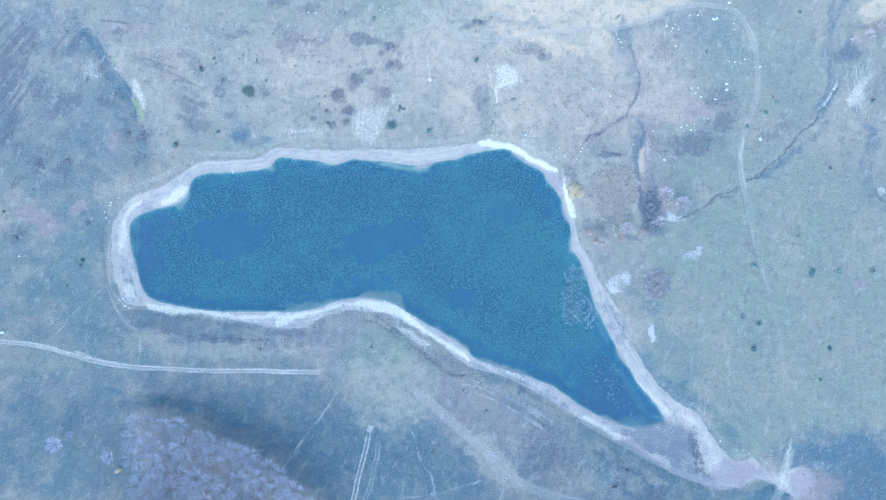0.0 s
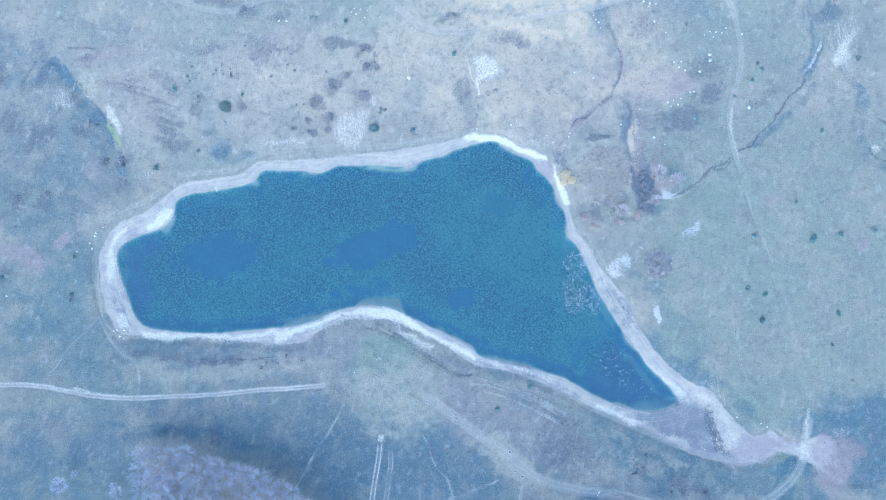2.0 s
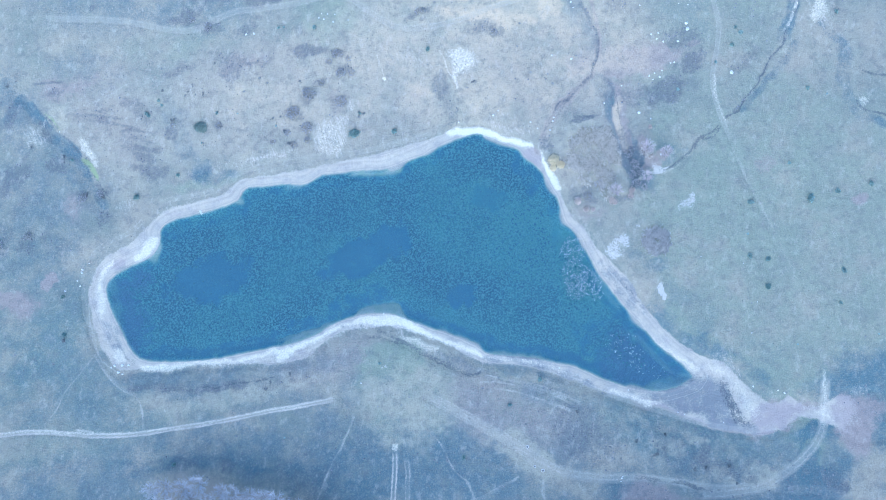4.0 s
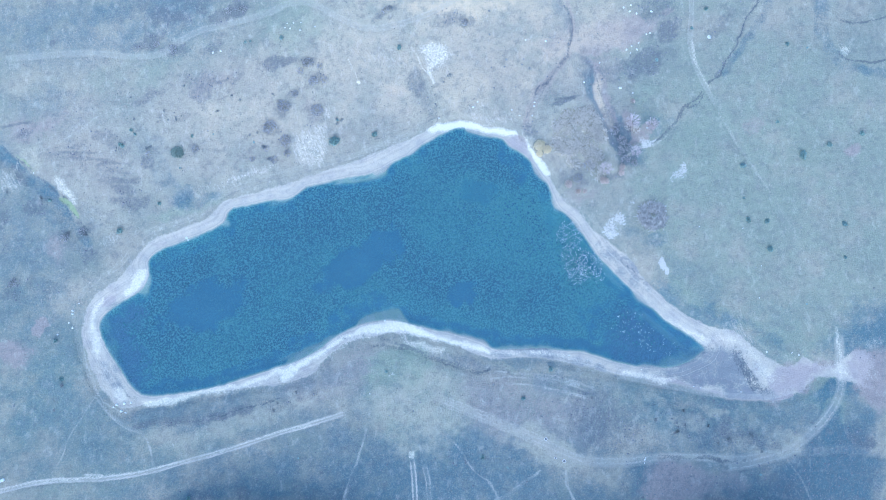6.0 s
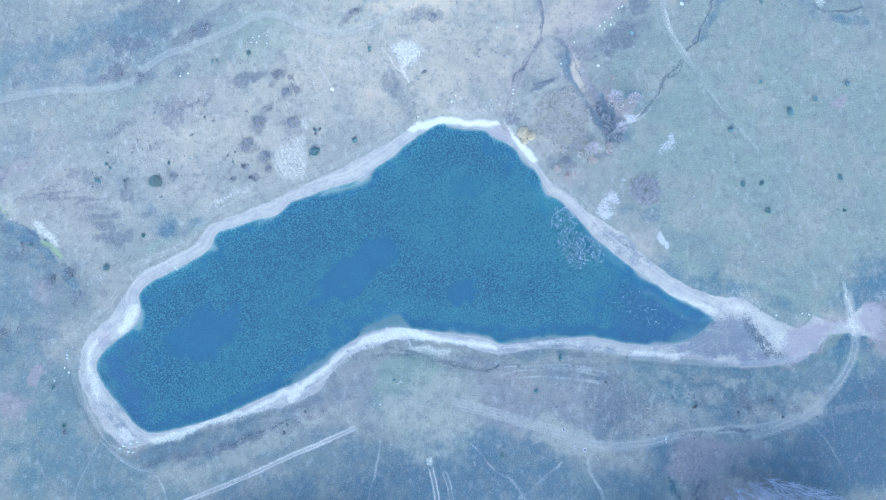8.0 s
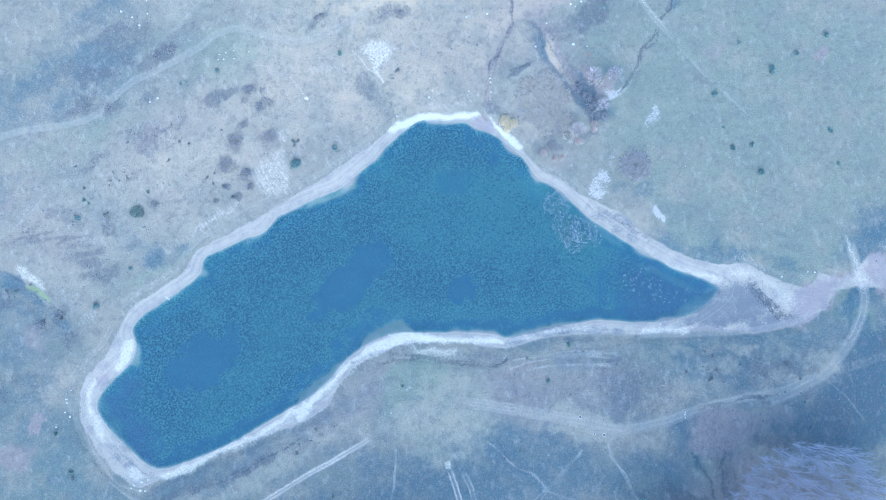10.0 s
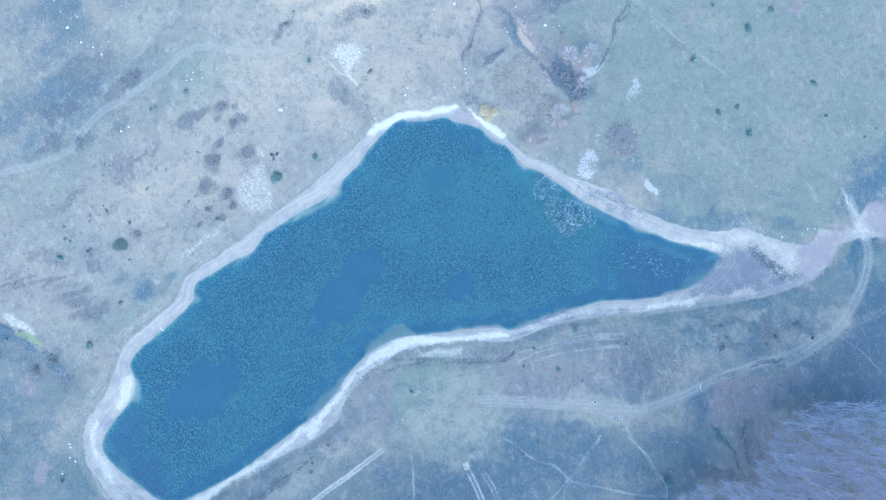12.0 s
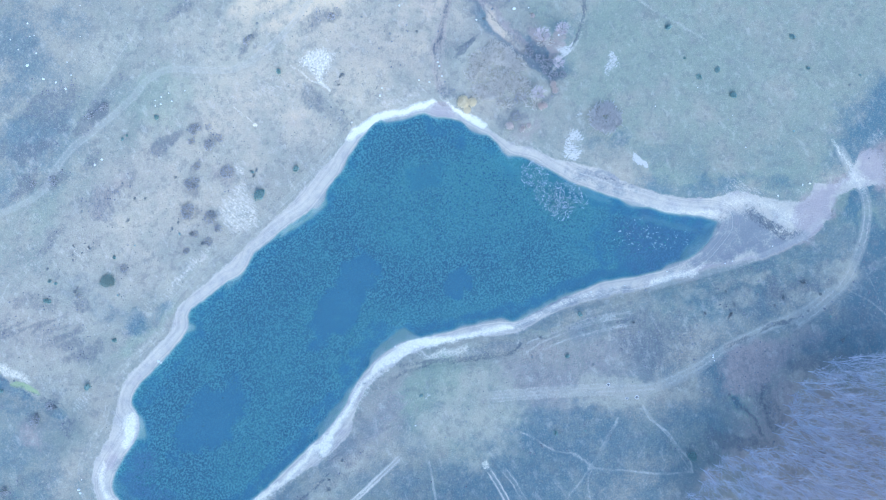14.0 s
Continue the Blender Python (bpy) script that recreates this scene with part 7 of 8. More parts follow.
area("dark", [(129.6, -92.6), (148.7, -100.5), (128.8, -137), (83.8, -118.5), (97.1, -112.1)], 8, 0.5)
area("damp", [(54.1, -79.9), (94.7, -104.6), (132.9, -107), (111.1, -133.2), (81.9, -113.7), (50.2, -102.6)], 8, 0.7)
area("dark", [(54.1, -79.9), (94.7, -104.6), (132.9, -107), (111.1, -133.2), (81.9, -113.7), (50.2, -102.6)], 8, 0.4)
area("damp", [(-48.2, 196.5), (-20.1, 172.2), (-36.3, 167.8), (-54.7, 159.3), (-80.7, 160.5)], 14, 0.45)
area("dark", [(-52.8, 191.3), (-39.5, 184.3), (-40.5, 171.4), (-58.2, 165.4), (-73.7, 168.1)], 12, 0.3)
area("damp", [(-190.7, -23.3), (-129.1, -31), (-47.7, -34.8), (-66.3, -43.4), (-128.3, -43.2), (-189.5, -35.5)], 10, 0.42)
area("damp", [(-187.4, -54.7), (-145.5, -57.5), (-137.3, -82.3), (-184.5, -81.6)], 12, 0.5)
area("damp", [(-196.2, 133.7), (-164.7, 127.6), (-159.1, 123.1), (-168.5, 113.8), (-183.6, 85.6), (-197, 78.3)], 14, 0.4)
area("damp", [(-183.6, 85.6), (-151.3, 100), (-132.4, 78.8), (-127.3, 64.5), (-161.9, 51.6), (-195.8, 51.3), (-196.8, 73.6)], 14, 0.3)
area("damp", [(-176.1, 51.2), (-168.7, 27.4), (-150.7, 4), (-137.2, -10.8), (-134, -25.4), (-165.9, -20.7), (-191.7, -13.2)], 10, 0.45)


for outline in (WOOD_WEST, WOOD_SOUTH):  # leaf litter under the trees, coloured paler to offset their shade
    part_of = box_of(outline, 12)
    floor_of = smooth(0.5 - signed(outline, X[part_of] + WARP_X[part_of], Y[part_of] + WARP_Y[part_of]) / 12)
    for name in ("damp", "dark", "crack"):
        MASKS[name][part_of] *= 1 - (0.75 if outline is WOOD_WEST else 0.1) * floor_of
    lay("pink", part_of, (0.6 if outline is WOOD_WEST else 0.3) * floor_of)
    lay("straw", part_of, (0.3 if outline is WOOD_WEST else 0.0) * floor_of)

SHORE = curved(SHORE_NORTH + SHORE_EAST + SHORE_SOUTH, True, 2)
BEACH = curved(BEACH_NORTH + BEACH_EAST + BEACH_SOUTH, True, 2)
near = window(-232, 224, -184, 190)
shore, beach = np.full(X.shape, 500.0), np.full(X.shape, 500.0)
shore[near] = signed(SHORE, X[near] + 0.22 * WARP_X[near], Y[near] + 0.22 * WARP_Y[near])
beach[near] = signed(BEACH, X[near] + 0.35 * WARP_X[near], Y[near] + 0.35 * WARP_Y[near])
MASKS["lime"][(shore > -1.5) & (X > 0)] = 0  # green weed grows in the water alone
far_out = np.hypot(X, Y)
lumps = 0.22 * value_noise(X, Y, 14, 11) + 0.10 * value_noise(X, Y, 4, 12) + 0.05 * value_noise(X, Y, 1.4, 13)
rise = relief(X, Y) + smooth((far_out - 260) / 900) * (30 + 28 * np.sin(X / 410 + 1) * np.cos(Y / 530))
land = rise * smooth(shore / 18) + 0.02 * np.minimum(shore, 6) + (lumps + (0.28 + 0.22 * value_noise(X, Y, 22, 17)) * smooth(beach / 3)) * smooth(shore / 4) - DUG * smooth(shore / 3)
fringe = 0.15 + 1.5 * smooth(0.1 + 1.3 * value_noise(X, Y, 8.0, 51)) * smooth((X + 60) / 60)
depth = 1.6 * (1 - np.exp(-((np.maximum(-shore - 0.6 * fringe, 0) / 1.1) ** 1.5))) * (1 - 0.93 * MASKS["shelf"]) + 0.03
Z = np.where(shore > 0, land, -0.03 - 1.57 * (1 - np.exp(-((np.maximum(-shore, 0) / 3.6) ** 1.5))))


def grid_mesh(name, x, y, z, keep=None):
    """A sheet of quads over a grid; keep says which of its corners the quads may use."""
    rows_n, cols_n = x.shape
    i = np.arange(rows_n * cols_n).reshape(rows_n, cols_n)
    quads = np.stack([i[:-1, :-1], i[:-1, 1:], i[1:, 1:], i[1:, :-1]], -1).reshape(-1, 4)
    places, used = np.stack([x, y, z], -1).reshape(-1, 3), np.arange(x.size)
    if keep is not None:
        quads = quads[keep.ravel()[quads].any(1)]
        used, flat = np.unique(quads, return_inverse=True)
        quads = flat.reshape(-1, 4)
    mesh = bpy.data.meshes.new(name)
    mesh.vertices.add(len(used))
    mesh.vertices.foreach_set("co", places[used].ravel())
    mesh.loops.add(quads.size)
    mesh.loops.foreach_set("vertex_index", quads.ravel())
    mesh.polygons.add(len(quads))
    mesh.polygons.foreach_set("loop_start", np.arange(0, quads.size, 4))
    mesh.polygons.foreach_set("use_smooth", np.ones(len(quads), bool))
    mesh.update(calc_edges=True)
    return mesh, used


def put_attribute(mesh, name, channels):
    data = mesh.attributes.new(name, "FLOAT_COLOR", "POINT")
    data.data.foreach_set("color", np.stack([c.ravel() for c in channels], -1).astype(np.float32).ravel())


ground_mesh, _ = grid_mesh("ground", X, Y, Z)
put_attribute(ground_mesh, "cover_a", [smooth(0.30 - (beach + 1.3 * smooth((-X - 85) / 25)) / 2.6) * (1 - 0.8 * smooth((X - 148 + 6 * value_noise(X, Y, 7, 61)) / 10)), MASKS["slab"], MASKS["white"], MASKS["track"]])
put_attribute(ground_mesh, "cover_b", [MASKS[k] for k in ("green", "straw", "dark", "pink")])
put_attribute(ground_mesh, "cover_c", [MASKS[k] for k in ("damp", "rut", "lime", "crack")])
put_attribute(ground_mesh, "cover_e", [np.clip(shore / 30, 0, 1), MASKS["warm"], MASKS["bright"], MASKS["murk"]])
put_attribute(ground_mesh, "cover_d", [np.maximum(MASKS["clear"], (0.45 + 0.35 * smooth((15 - Y) / 20)) * (1 - smooth((-shore - 3.5) / 5 + 0.35 * value_noise(X, Y, 6.0, 23)))), MASKS["silt"], MASKS["shelf"], smooth((-shore - fringe) / 0.9) * (1 - 0.95 * MASKS["shelf"])])
ground_mesh.materials.append(ground_material())
ground = tagged(new("ground", ground_mesh), "dry grass slopes and pale sandy shore round a lake", "ground", kind="structure")

water_mesh, wet = grid_mesh("water", X, Y, X * 0, shore < 0.4)
d = np.clip(depth.ravel()[wet] / 1.6, 0, 1) * (shore.ravel()[wet] < 0)
put_attribute(water_mesh, "depth", [d, d, d, d])
water_mesh.materials.append(water_material())
tagged(new("water", water_mesh), "still blue lake water over dark pondweed", "lake", kind="structure")


def ground_z(x, y):
    i, j = int(np.searchsorted(GX, x)) - 1, int(np.searchsorted(GY, y)) - 1
    u, v = (x - GX[i]) / (GX[i + 1] - GX[i]), (y - GY[j]) / (GY[j + 1] - GY[j])
    return float((Z[j, i] * (1 - u) + Z[j, i + 1] * u) * (1 - v) + (Z[j + 1, i] * (1 - u) + Z[j + 1, i + 1] * u) * v)


def cover_at(name, x, y):
    return float(MASKS[name][int(np.searchsorted(GY, y)) - 1, int(np.searchsorted(GX, x)) - 1])


# ---- kinds of things ----


def mesh_of(name, verts, faces, material, soft=False):
    mesh = bpy.data.meshes.new(name)
    mesh.from_pydata(verts, [], faces)
    if soft:
        mesh.polygons.foreach_set("use_smooth", [True] * len(mesh.polygons))
    mesh.materials.append(material)
    return mesh


def part(name, mesh, parent, label=""):
    ob = new(name, mesh)
    ob.parent = parent
    return tagged(ob, label)


def stick(verts, faces, a, b, ra, rb, sides=3):
    """Adds a tapered stick from a to b."""
    a, b = Vector(a), Vector(b)
    turn = (b - a).to_track_quat("Z", "Y").to_matrix()
    k = len(verts)
    for centre, r in ((a, ra), (b, rb)):
        for s in range(sides):
            w = 2 * math.pi * s / sides
            verts.append(tuple(centre + turn @ Vector((r * math.cos(w), r * math.sin(w), 0))))
    for s in range(sides):
        t = (s + 1) % sides
        faces.append((k + s, k + t, k + sides + t, k + sides + s))


def spike(verts, faces, a, b, r):
    """Adds a thin twig that ends in a point."""
    k, way = len(verts), (b - a).normalized()
    side = way.orthogonal().normalized() * r
    other = way.cross(side)
    verts += [tuple(a + side), tuple(a - side * 0.5 + other * 0.87), tuple(a - side * 0.5 - other * 0.87), tuple(b)]
    faces += [(k, k + 1, k + 3), (k + 1, k + 2, k + 3), (k + 2, k, k + 3)]


def branch(rng, verts, faces, a, way, length, r):
    """Adds a bent branch with twigs along it."""
    here = Vector(a)
    for k in range(3):
        way = (way + Vector((rng.uniform(-1, 1), rng.uniform(-1, 1), rng.uniform(-0.2, 0.9))) * 0.22).normalized()
        there = here + way * length / 3
        stick(verts, faces, here, there, r * (1 - 0.25 * k), r * (0.75 - 0.25 * k) + 0.01, 3)
        for _ in range(4):
            out = (way + Vector((rng.uniform(-1, 1), rng.uniform(-1, 1), rng.uniform(-0.5, 0.9))) * 0.8).normalized()
            at = here.lerp(there, rng.uniform(0.1, 1))
            spike(verts, faces, at, at + out * length * rng.uniform(0.35, 0.65), max(r * 0.5, 0.009))
        here = there


def bare_tree(seed, high, wide, label, slim=False, twig=TWIG, thick=3):
    """A leafless tree: trunk with limbs, and a crown of thin branches. A slim one keeps its limbs high and steep."""
    rng = random.Random(seed)
    root = tagged(new("bare_tree"), label, "tree", "leafless wood")
    tv, tf, cv, cf = [], [], [], []
    lean = Vector((rng.uniform(-0.05, 0.05), rng.uniform(-0.05, 0.05), 1))
    here, top = Vector((0, 0, -0.3)), 0.9 if slim else 0.7
    girth = high * (0.42 if slim else 1.0)
    for k in range(6):
        there = Vector((0, 0, -0.3)) + lean * high * top / 6 * (k + 1) + Vector((rng.uniform(-0.15, 0.15), rng.uniform(-0.15, 0.15), 0))
        stick(tv, tf, here, there, girth * (0.0085 - 0.0012 * k), girth * (0.0075 - 0.0012 * k), 6)
        here = there
    count = 11 if slim else 10
    for k in range(count):
        w = 2 * math.pi * (k + rng.uniform(-0.3, 0.3)) / count * (2.4 if slim else 1)
        z = high * (rng.uniform(0.08, 0.5) if slim else rng.uniform(0.34, 0.68))
        foot, out = lean * z, wide * rng.uniform(0.2, 0.55) if slim else wide * rng.uniform(0.45, 0.6)
        tip = Vector((math.cos(w) * out, math.sin(w) * out, high * rng.uniform(0.72, 1.0) if slim else high * rng.uniform(0.68, 0.86)))
        stick(tv, tf, foot, tip, girth * (0.007 if slim else 0.004), girth * 0.003, 4)
        for q in (0.25, 0.5, 0.8, 1.0) if slim else (0.3, 0.5, 0.7, 0.85, 1.0):
            for _ in range(2 if slim else thick):
                way = Vector((math.cos(w) + rng.uniform(-0.9, 0.9), math.sin(w) + rng.uniform(-0.9, 0.9), rng.uniform(0.5, 2.4) if slim else rng.uniform(0.3, 1.3))).normalized()
                branch(rng, cv, cf, foot.lerp(tip, q), way, wide * rng.uniform(0.3, 0.5), 0.014 if slim else 0.022)
    part("trunk", mesh_of("trunk", tv, tf, PALE_BARK if slim else BARK, True), root)
    part("crown", mesh_of("crown", cv, cf, twig), root, "bare grey twigs")
    return root


def leaf_cloud(rng, wide, high, count, size, material, name):
    """Many small leaf blades on an uneven dome."""
    verts, faces = [], []
    bumps = [(rng.uniform(0, 6.28), rng.uniform(0.0, 1.3), rng.uniform(-0.4, 0.35)) for _ in range(7)]
    for _ in range(count):
        w, e = rng.uniform(0, 6.2832), math.asin(rng.uniform(0.0, 1.0))
        swell = 1 + sum(a * math.exp(-((math.cos(w - p) - 1) ** 2) * 3 - (e - q) ** 2 * 2) for p, q, a in bumps)
        r = swell * rng.uniform(0.25, 1.0) ** 0.7 * (1.18 if rng.random() < 0.12 else 0.95)
        c = Vector((wide * r * math.cos(e) * math.cos(w), wide * r * math.cos(e) * math.sin(w), high * r * math.sin(e) + 0.05))
        a = Vector((rng.uniform(-1, 1), rng.uniform(-1, 1), rng.uniform(-0.6, 0.6))).normalized() * size * rng.uniform(0.6, 1.3)
        b = a.cross(Vector((rng.uniform(-1, 1), rng.uniform(-1, 1), rng.uniform(-1, 1)))).normalized() * size * rng.uniform(0.3, 0.6)
        k = len(verts)
        verts += [tuple(c - a), tuple(c + b), tuple(c + a), tuple(c - b)]
        faces.append((k, k + 1, k + 2, k + 3))
    return mesh_of(name, verts, faces, material)


def leafy_bush(seed, high, leaf, label, name, group, leaves=900):
    """A bush one metre in radius: stems and leaves."""
    rng = random.Random(seed)
    root = tagged(new(name), label, "bush", group)
    sv, sf = [], []
    for _ in range(9):
        w = rng.uniform(0, 6.28)
        stick(sv, sf, (0.05 * math.cos(w), 0.05 * math.sin(w), -0.15), (0.6 * math.cos(w), 0.6 * math.sin(w), high * rng.uniform(0.5, 0.85)), 0.035, 0.012, 4)
    part("stem_base", mesh_of("stem_base", sv, sf, BARK), root)
    part("foliage", leaf_cloud(rng, 1.0, high, leaves, 0.13, leaf, "foliage"), root)
    return root


def twig_bush(seed, high, material, label, name, group, count=46):
    """A leafless bush one metre in radius: a mass of thin arching shoots."""
    rng = random.Random(seed)
    root = tagged(new(name), label, "bush", group)
    sv, sf, tv, tf = [], [], [], []
    for _ in range(count):
        w, out = rng.uniform(0, 6.28), rng.uniform(0.0, 1.0) ** 0.6
        foot = Vector((0.75 * out * math.cos(w), 0.75 * out * math.sin(w), -0.05))
        top = foot + Vector((math.cos(w) * rng.uniform(0.05, 0.3), math.sin(w) * rng.uniform(0.05, 0.3), high * rng.uniform(0.6, 1.0) * (1.15 - 0.6 * out)))
        stick(sv, sf, foot, top, 0.022, 0.012, 3)
        for _ in range(5):
            way = Vector((rng.uniform(-1, 1), rng.uniform(-1, 1), rng.uniform(0.0, 0.7))).normalized()
            at = foot.lerp(top, rng.uniform(0.5, 1.0))
            stick(tv, tf, at, at + way * rng.uniform(0.12, 0.3), 0.016, 0.008, 3)
    tagged(part("stem_base", mesh_of("stem_base", sv, sf, material), root), kind="stuff")
    tagged(part("crown", mesh_of("crown", tv, tf, material), root), kind="stuff")
    return root


def stone(seed):
    """A rough block of limestone about one metre in radius."""
    bm, rng = bmesh.new(), random.Random(seed)
    bmesh.ops.create_icosphere(bm, subdivisions=2, radius=1)
    stretch = (rng.uniform(0.75, 1.2), rng.uniform(0.65, 1.0), rng.uniform(0.4, 0.65))
    for v in bm.verts:
        v.co *= 1 + 0.35 * noise.noise(v.co * 1.3 + Vector((seed * 7.1, 0, 0)))
        v.co = Vector([round(q * 4) / 4 * 0.4 + q * 0.6 for q in v.co])
        v.co = Vector([q * s for q, s in zip(v.co, stretch)])
    mesh = bpy.data.meshes.new("stone")
    bm.to_mesh(mesh)
    bm.free()
    mesh.materials.append(LIMESTONE)
    return tagged(new("stone", mesh), "rough white limestone block lying in dry grass", "stone", "scattered white stones")


def set_down(kinds, spots, sink=0.0, squash=1.0):
    """Puts copies of the kinds, turned at random, at places of given radius; the kinds themselves take the first places."""
    rng, left = random.Random(len(spots)), list(kinds)
    for x, y, r in spots:
        if r <= 0:
            continue
        m = Matrix.Translation((x, y, ground_z(x, y) - sink * r)) @ pose(0, 0, 0, 0, 0, rng.uniform(0, 360))
        size = Matrix.Diagonal((r * rng.uniform(0.9, 1.1), r * rng.uniform(0.9, 1.1), r * squash * rng.uniform(0.85, 1.15), 1))
        if left:
            left.pop(0).matrix_basis = m @ size
        else:
            ob = copy_thing(kinds[rng.randrange(len(kinds))], m)
            ob.matrix_basis = m @ size


# ---- the wood ----
rng = random.Random(5)
WOODS = (
    (WOOD_WEST, 4.4, [bare_tree(20 + k, 10 + 1.2 * k, 5.4 + 0.3 * k, "broad leafless grey tree in a bare wood", False, TWIG, 4) for k in range(3)]),
    (WOOD_SOUTH, 3.1, [bare_tree(30 + k, 15 + 1.5 * k, 5.6, "tall slim leafless tree in a bare wood", True, SLIM_TWIG) for k in range(3)]),
)
for outline, gap, kinds in WOODS:
    xs, ys, stands, spare = [p[0] for p in outline], [p[1] for p in outline], [], list(kinds)
    for _ in range(2600):
        x, y = rng.uniform(min(xs), max(xs)), rng.uniform(min(ys), max(ys))
        if y > -183 and bool(inside(outline, np.array(x), np.array(y))) and all((x - a) ** 2 + (y - b) ** 2 > gap**2 for a, b in stands):
            stands.append((x, y))
    for x, y in stands:
        m = Matrix.Translation((x, y, ground_z(x, y) - 0.1)) @ pose(0, 0, 0, 0, 0, rng.uniform(0, 360))
        ob = spare.pop(0) if spare else copy_thing(kinds[rng.randrange(len(kinds))], m)
        ob.matrix_basis = m @ Matrix.Scale(rng.uniform(0.8, 1.12), 4)
lone = bare_tree(41, 6.5, 4.2, "small leafless pale tree standing alone in grass", False, LONE_TWIG, 7)
for k, (x, y, r) in enumerate(LONE_TREES):
    m = Matrix.Translation((x, y, ground_z(x, y) - 0.1)) @ pose(0, 0, 0, 0, 0, 77 * k)
    ob = lone if k == 0 else copy_thing(lone, m)
    ob.matrix_basis = m @ Matrix.Scale(r / 4.25, 4)

thicket_tree = bare_tree(43, 5.0, 4.2, "small leafless pinkish tree at a thicket's edge", False, PINK_TWIG, 6)
for k, (x, y, r) in enumerate(THICKET_TREES):
    m = Matrix.Translation((x, y, ground_z(x, y) - 0.1)) @ pose(0, 0, 0, 0, 0, 61 * k)
    ob = thicket_tree if k == 0 else copy_thing(thicket_tree, m)
    ob.matrix_basis = m @ Matrix.Scale(r / 4.25, 4)

# ---- bushes ----
set_down([leafy_bush(60 + k, 0.7 + 0.2 * k, LEAF, "dark green rounded bush on dry grass", "green_bush", "green bushes") for k in range(3)], GREEN_BUSHES, 0.05)
set_down([leafy_bush(66 + k, 0.5, DULL_LEAF, "small dull brown-green shrub in dry grass", "small_shrub", "small shrubs", 500) for k in range(2)], SMALL_SHRUBS, 0.05)
set_down([leafy_bush(70, 0.35, GREY_LEAF, "low grey-green spreading bush on dry grass", "low_bush", "", 1500)], LOW_THICKETS, 0.02)
set_down([leafy_bush(75 + k, 0.5, YELLOW_LEAF, "yellow autumn bush at the lake's edge", "yellow_bush", "yellow bushes", 2800) for k in range(2)], YELLOW_BUSHES, 0.05)
set_down([leafy_bush(77 + k, 0.45, RUST_LEAF, "rusty tan autumn bush by a thicket", "rusty_bush", "rusty bushes", 900) for k in range(2)], RUST_BUSHES, 0.05)
set_down([leafy_bush(79, 2.2, YELLOW_LEAF, "small yellow autumn tree beside the bare wood", "yellow_tree", "", 1100)], YELLOW_TREES, 0.05)
set_down([twig_bush(80 + k, 0.5, BROWN_TWIG, "low brown leafless thicket in dry grass", "twig_bush", "leafless thickets", 70) for k in range(3)], TWIG_THICKETS, 0.02)
set_down([twig_bush(86 + k, 0.45, PALE_TWIG, "pale leafless shrub in a lakeside thicket", "pale_shrub", "pale leafless shrubs", 60) for k in range(3)], PALE_SHRUBS, 0.02)
set_down([twig_bush(90, 0.22, BRAMBLE, "round brown bramble thicket in the meadow", "bramble_thicket", "", 330)], BRAMBLE_RING, 0.01)

# ---- stones, fire rings, crate ----
set_down([stone(k) for k in range(5)], [(x, y, 0.85 * r) for x, y, r in STONES], -0.15)


def fire_ring(seed):
    """A ring of stones round a charred floor, one metre in radius."""
    rng = random.Random(seed)
    root = tagged(new("fire_ring"), "old campfire ring of pale stones with charred ground", "fire ring", "campfire rings")
    verts = [(0.62 * math.cos(a * 0.5236) * rng.uniform(0.85, 1.1), 0.62 * math.sin(a * 0.5236) * rng.uniform(0.85, 1.1), 0.05) for a in range(12)]
    verts += [(x, y, -0.2) for x, y, _ in verts]
    faces = [tuple(range(12))] + [(a, 12 + a, 12 + (a + 1) % 12, (a + 1) % 12) for a in range(12)]
    part("charred_floor", mesh_of("charred_floor", verts, faces, SOOT), root, "black charred ash")
    for k in range(9):
        bm = bmesh.new()
        bmesh.ops.create_icosphere(bm, subdivisions=1, radius=0.26)
        for v in bm.verts:
            v.co = Vector((v.co.x * rng.uniform(0.8, 1.2), v.co.y * rng.uniform(0.8, 1.2), v.co.z * 0.7))
        mesh = bpy.data.meshes.new("ring_stone")
        bm.to_mesh(mesh)
        bm.free()
        mesh.materials.append(LIMESTONE)
        ob = part("ring_stone", mesh, root)
        w = 6.2832 * (k + rng.uniform(-0.2, 0.2)) / 9
        ob.location = (0.85 * math.cos(w), 0.85 * math.sin(w), 0.08)
    return root


set_down([fire_ring(k) for k in range(3)], [(x, y, 0.85 * r) for x, y, r in FIRE_RINGS])

crate = tagged(new("crate"), "white painted wooden crate lying in grass", "crate")
for name, size, at in (("body", (2.0, 1.0, 0.7), (0, 0, 0.35)), ("lid", (2.1, 1.1, 0.08), (0, 0, 0.74))):
    bm = bmesh.new()
    bmesh.ops.create_cube(bm, size=1, matrix=Matrix.Translation(at) @ Matrix.Diagonal((*size, 1)))
    bmesh.ops.bevel(bm, geom=bm.edges[:], offset=0.03, segments=2, affect="EDGES")
    mesh = bpy.data.meshes.new(name)
    bm.to_mesh(mesh)
    bm.free()
    mesh.materials.append(PAINT)
    part(name, mesh, crate)
crate.matrix_basis = Matrix.Translation((CRATE[0], CRATE[1], ground_z(*CRATE) - 0.05)) @ pose(0, 0, 0, 0, 0, 4)

# ---- what nobody could count: scrub, tussocks, pondweed, reeds ----


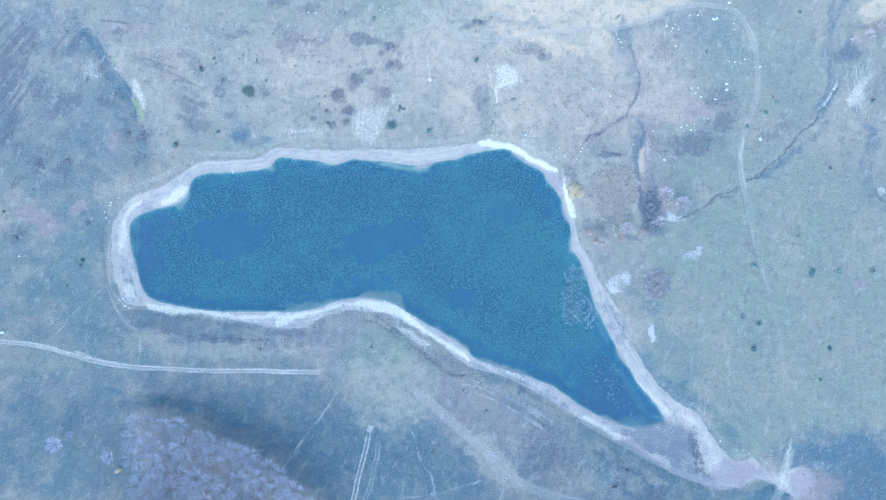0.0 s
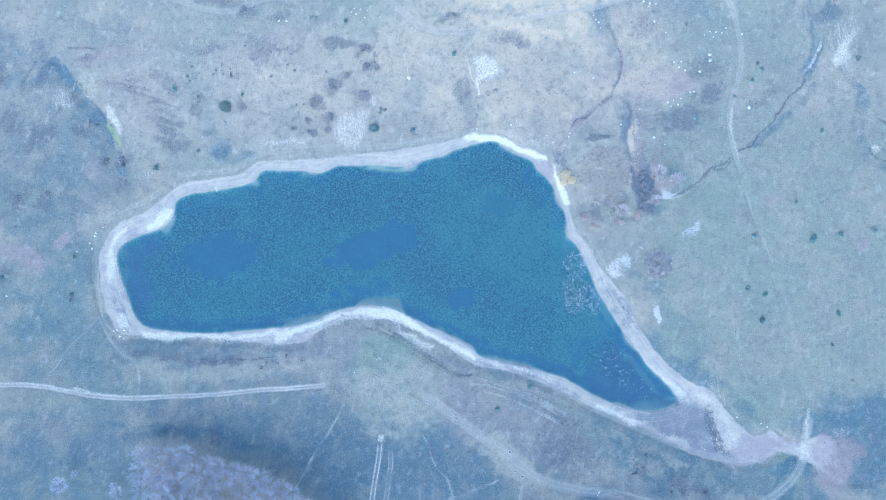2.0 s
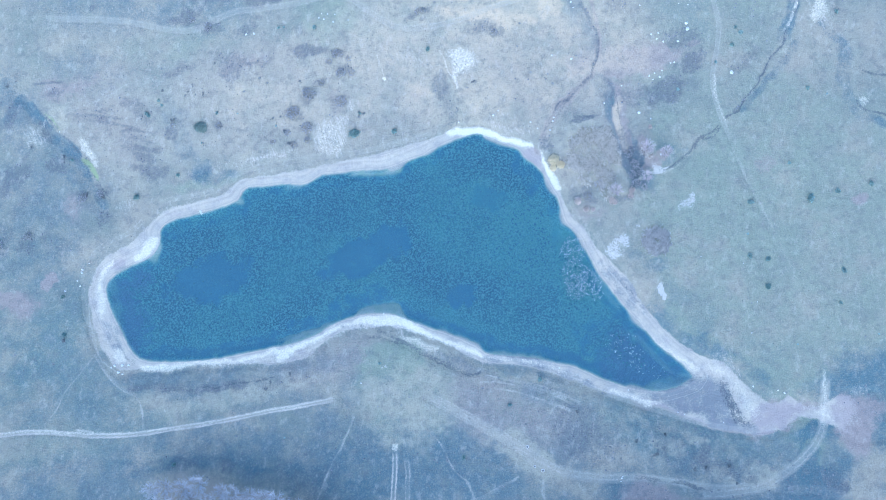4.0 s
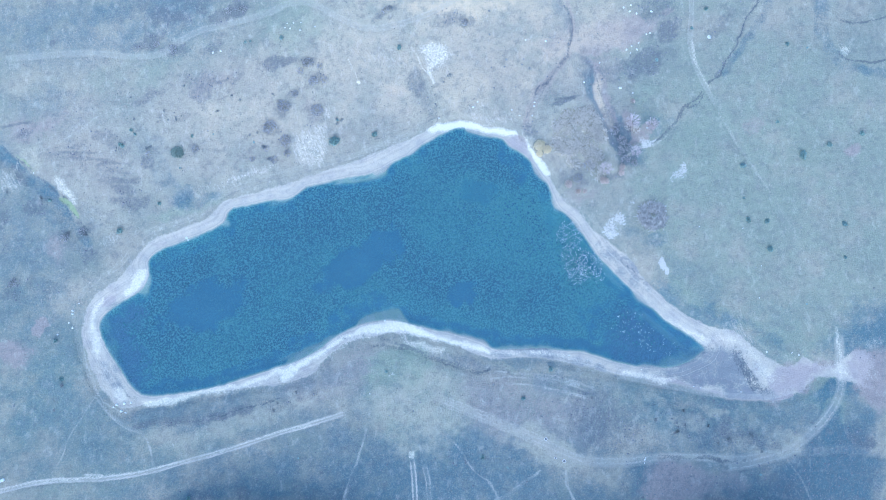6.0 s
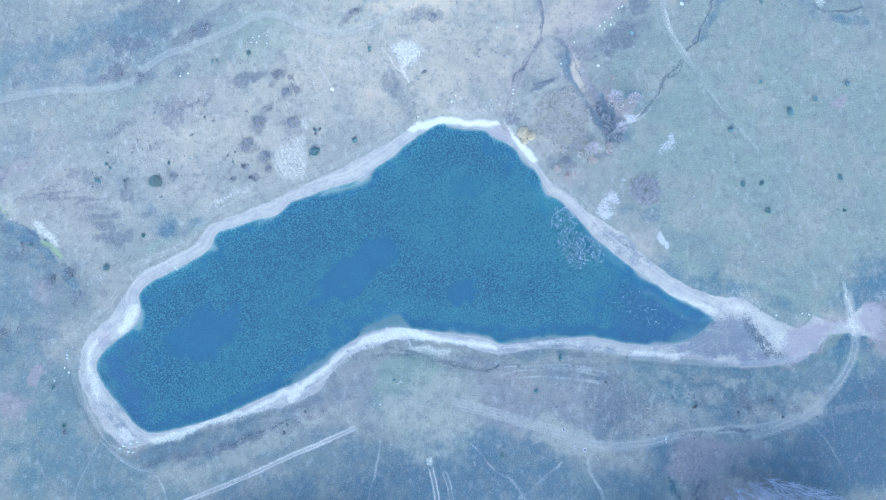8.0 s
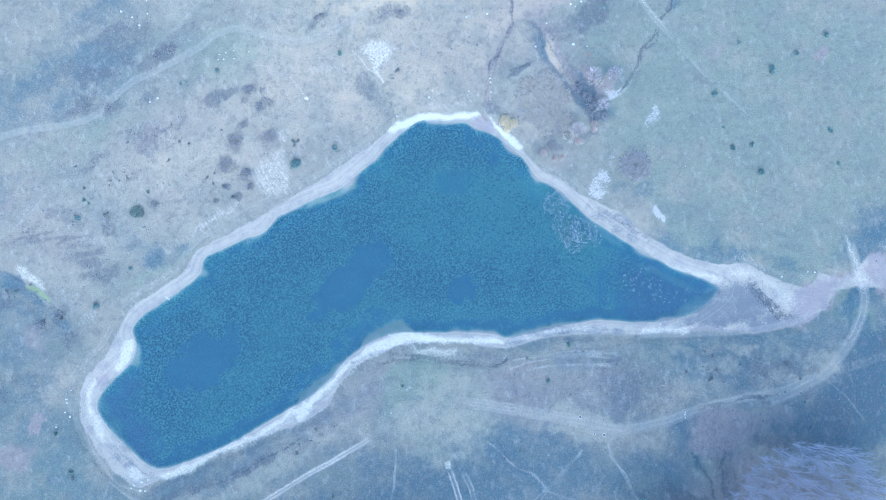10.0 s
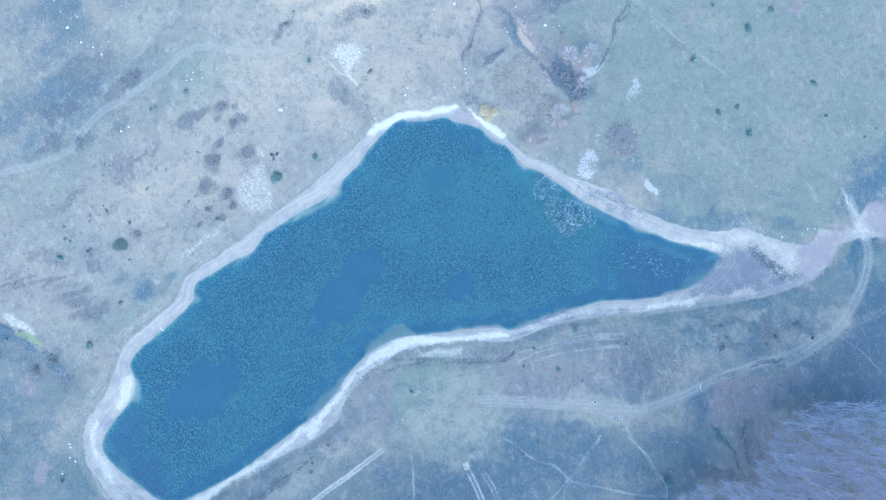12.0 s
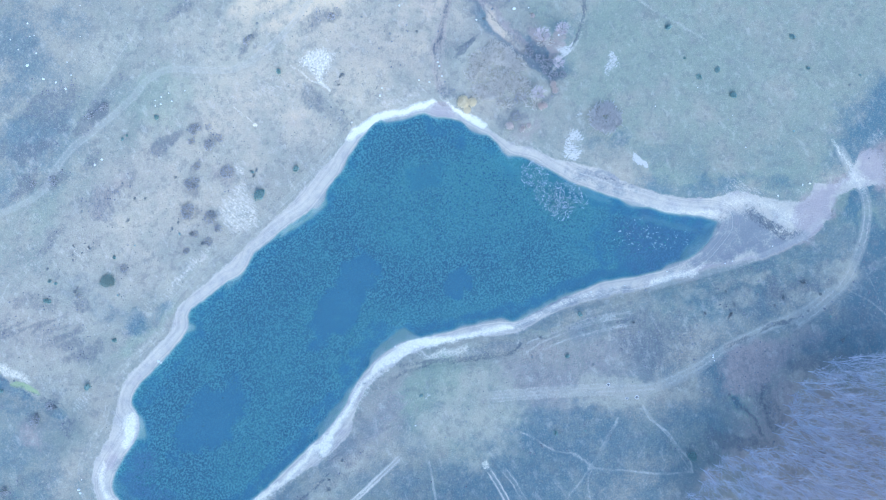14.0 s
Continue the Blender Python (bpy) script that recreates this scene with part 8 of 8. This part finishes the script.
def tuft(rng, verts, faces, x, y, z, r, h):
    """Adds a low uneven hummock of leaves."""
    k, n, w0 = len(verts), 5, rng.uniform(0, 6.28)
    for a in range(n):
        w, q = w0 + 6.2832 * a / n, r * rng.uniform(0.7, 1.25)
        verts.append((x + q * math.cos(w), y + q * math.sin(w), z - 0.05))
    for a in range(n):
        w, q = w0 + 6.2832 * (a + 0.5) / n, r * rng.uniform(0.3, 0.65)
        verts.append((x + q * math.cos(w), y + q * math.sin(w), z + h * rng.uniform(0.6, 1.1)))
    for a in range(n):
        b = (a + 1) % n
        faces += [(k + a, k + b, k + n + a), (k + n + a, k + b, k + n + b)]
    faces.append(tuple(k + n + a for a in range(n)))


def scatter(name, label, category, material, seed, tries, chance, size, box):
    """Tufts at random places where chance(x, y) allows."""
    rng, verts, faces = random.Random(seed), [], []
    for _ in range(tries):
        x, y = rng.uniform(box[0], box[1]), rng.uniform(box[2], box[3])
        if rng.random() < chance(x, y):
            r = rng.uniform(*size)
            tuft(rng, verts, faces, x, y, ground_z(x, y), r, r * 0.55)
    return tagged(new(name, mesh_of(name, verts, faces, material)), label, category, kind="stuff")


def shore_at(x, y):
    return float(shore[int(np.searchsorted(GY, y)) - 1, int(np.searchsorted(GX, x)) - 1])


def scrub_chance(x, y):
    if shore_at(x, y) < 9:
        return 0.0
    return cover_at("dark", x, y) ** 2 * 0.6


def tussock_chance(x, y):
    if shore_at(x, y) < 9 or cover_at("track", x, y) > 0.2 or cover_at("dark", x, y) > 0.3:
        return 0.0
    return (0.03 + 0.16 * cover_at("straw", x, y)) * (1 - cover_at("damp", x, y)) * (1 - cover_at("green", x, y))


scatter("heath_scrub", "low dark grey heath scrub in patches on the slopes", "scrub", SCRUB_LEAF, 31, 110000, scrub_chance, (0.18, 0.45), (-225, 215, -180, 185))
scatter("grass_tussocks", "pale dry grass tussocks over the slopes", "grass", TUSSOCK, 32, 90000, tussock_chance, (0.12, 0.3), (-225, 215, -180, 185))

rng, verts, faces = random.Random(33), [], []
for _ in range(34000):
    x, y = rng.uniform(-140, 100), rng.uniform(-55, 75)
    s = shore_at(x, y)
    if s < -5 and rng.random() < smooth((-s - 5) / 6) * (1 - 0.97 * cover_at("clear", x, y)) * 0.8:
        tuft(rng, verts, faces, x, y, ground_z(x, y) - 0.1, rng.uniform(0.18, 0.48), rng.uniform(0.4, 0.9))
tagged(new("pondweed", mesh_of("pondweed", verts, faces, POND)), "dark green pondweed clumps under the lake's surface", "pondweed", kind="stuff")

verts, faces = [], []
for x0, y0, r in REEDS:
    for _ in range(int(r * r * (8 if y0 > -15 else 1.2))):
        w, q = rng.uniform(0, 6.28), r * rng.uniform(0, 1) ** 0.5
        x, y = x0 + q * math.cos(w), y0 + q * math.sin(w)
        if shore_at(x, y) > -0.5:
            continue
        v = rng.uniform(0, 6.28)
        for _ in range(rng.randint(1, 2)):
            v += rng.uniform(-1.2, 1.2)
            l = rng.uniform(0.25, 0.9)
            stick(verts, faces, (x, y, -0.3), (x + l * math.cos(v), y + l * math.sin(v), rng.uniform(0.1, 0.5)), 0.06, 0.04, 3)
tagged(new("dead_reeds", mesh_of("dead_reeds", verts, faces, REED)), "pale broken reeds standing in shallow lake water", "reeds", kind="stuff")
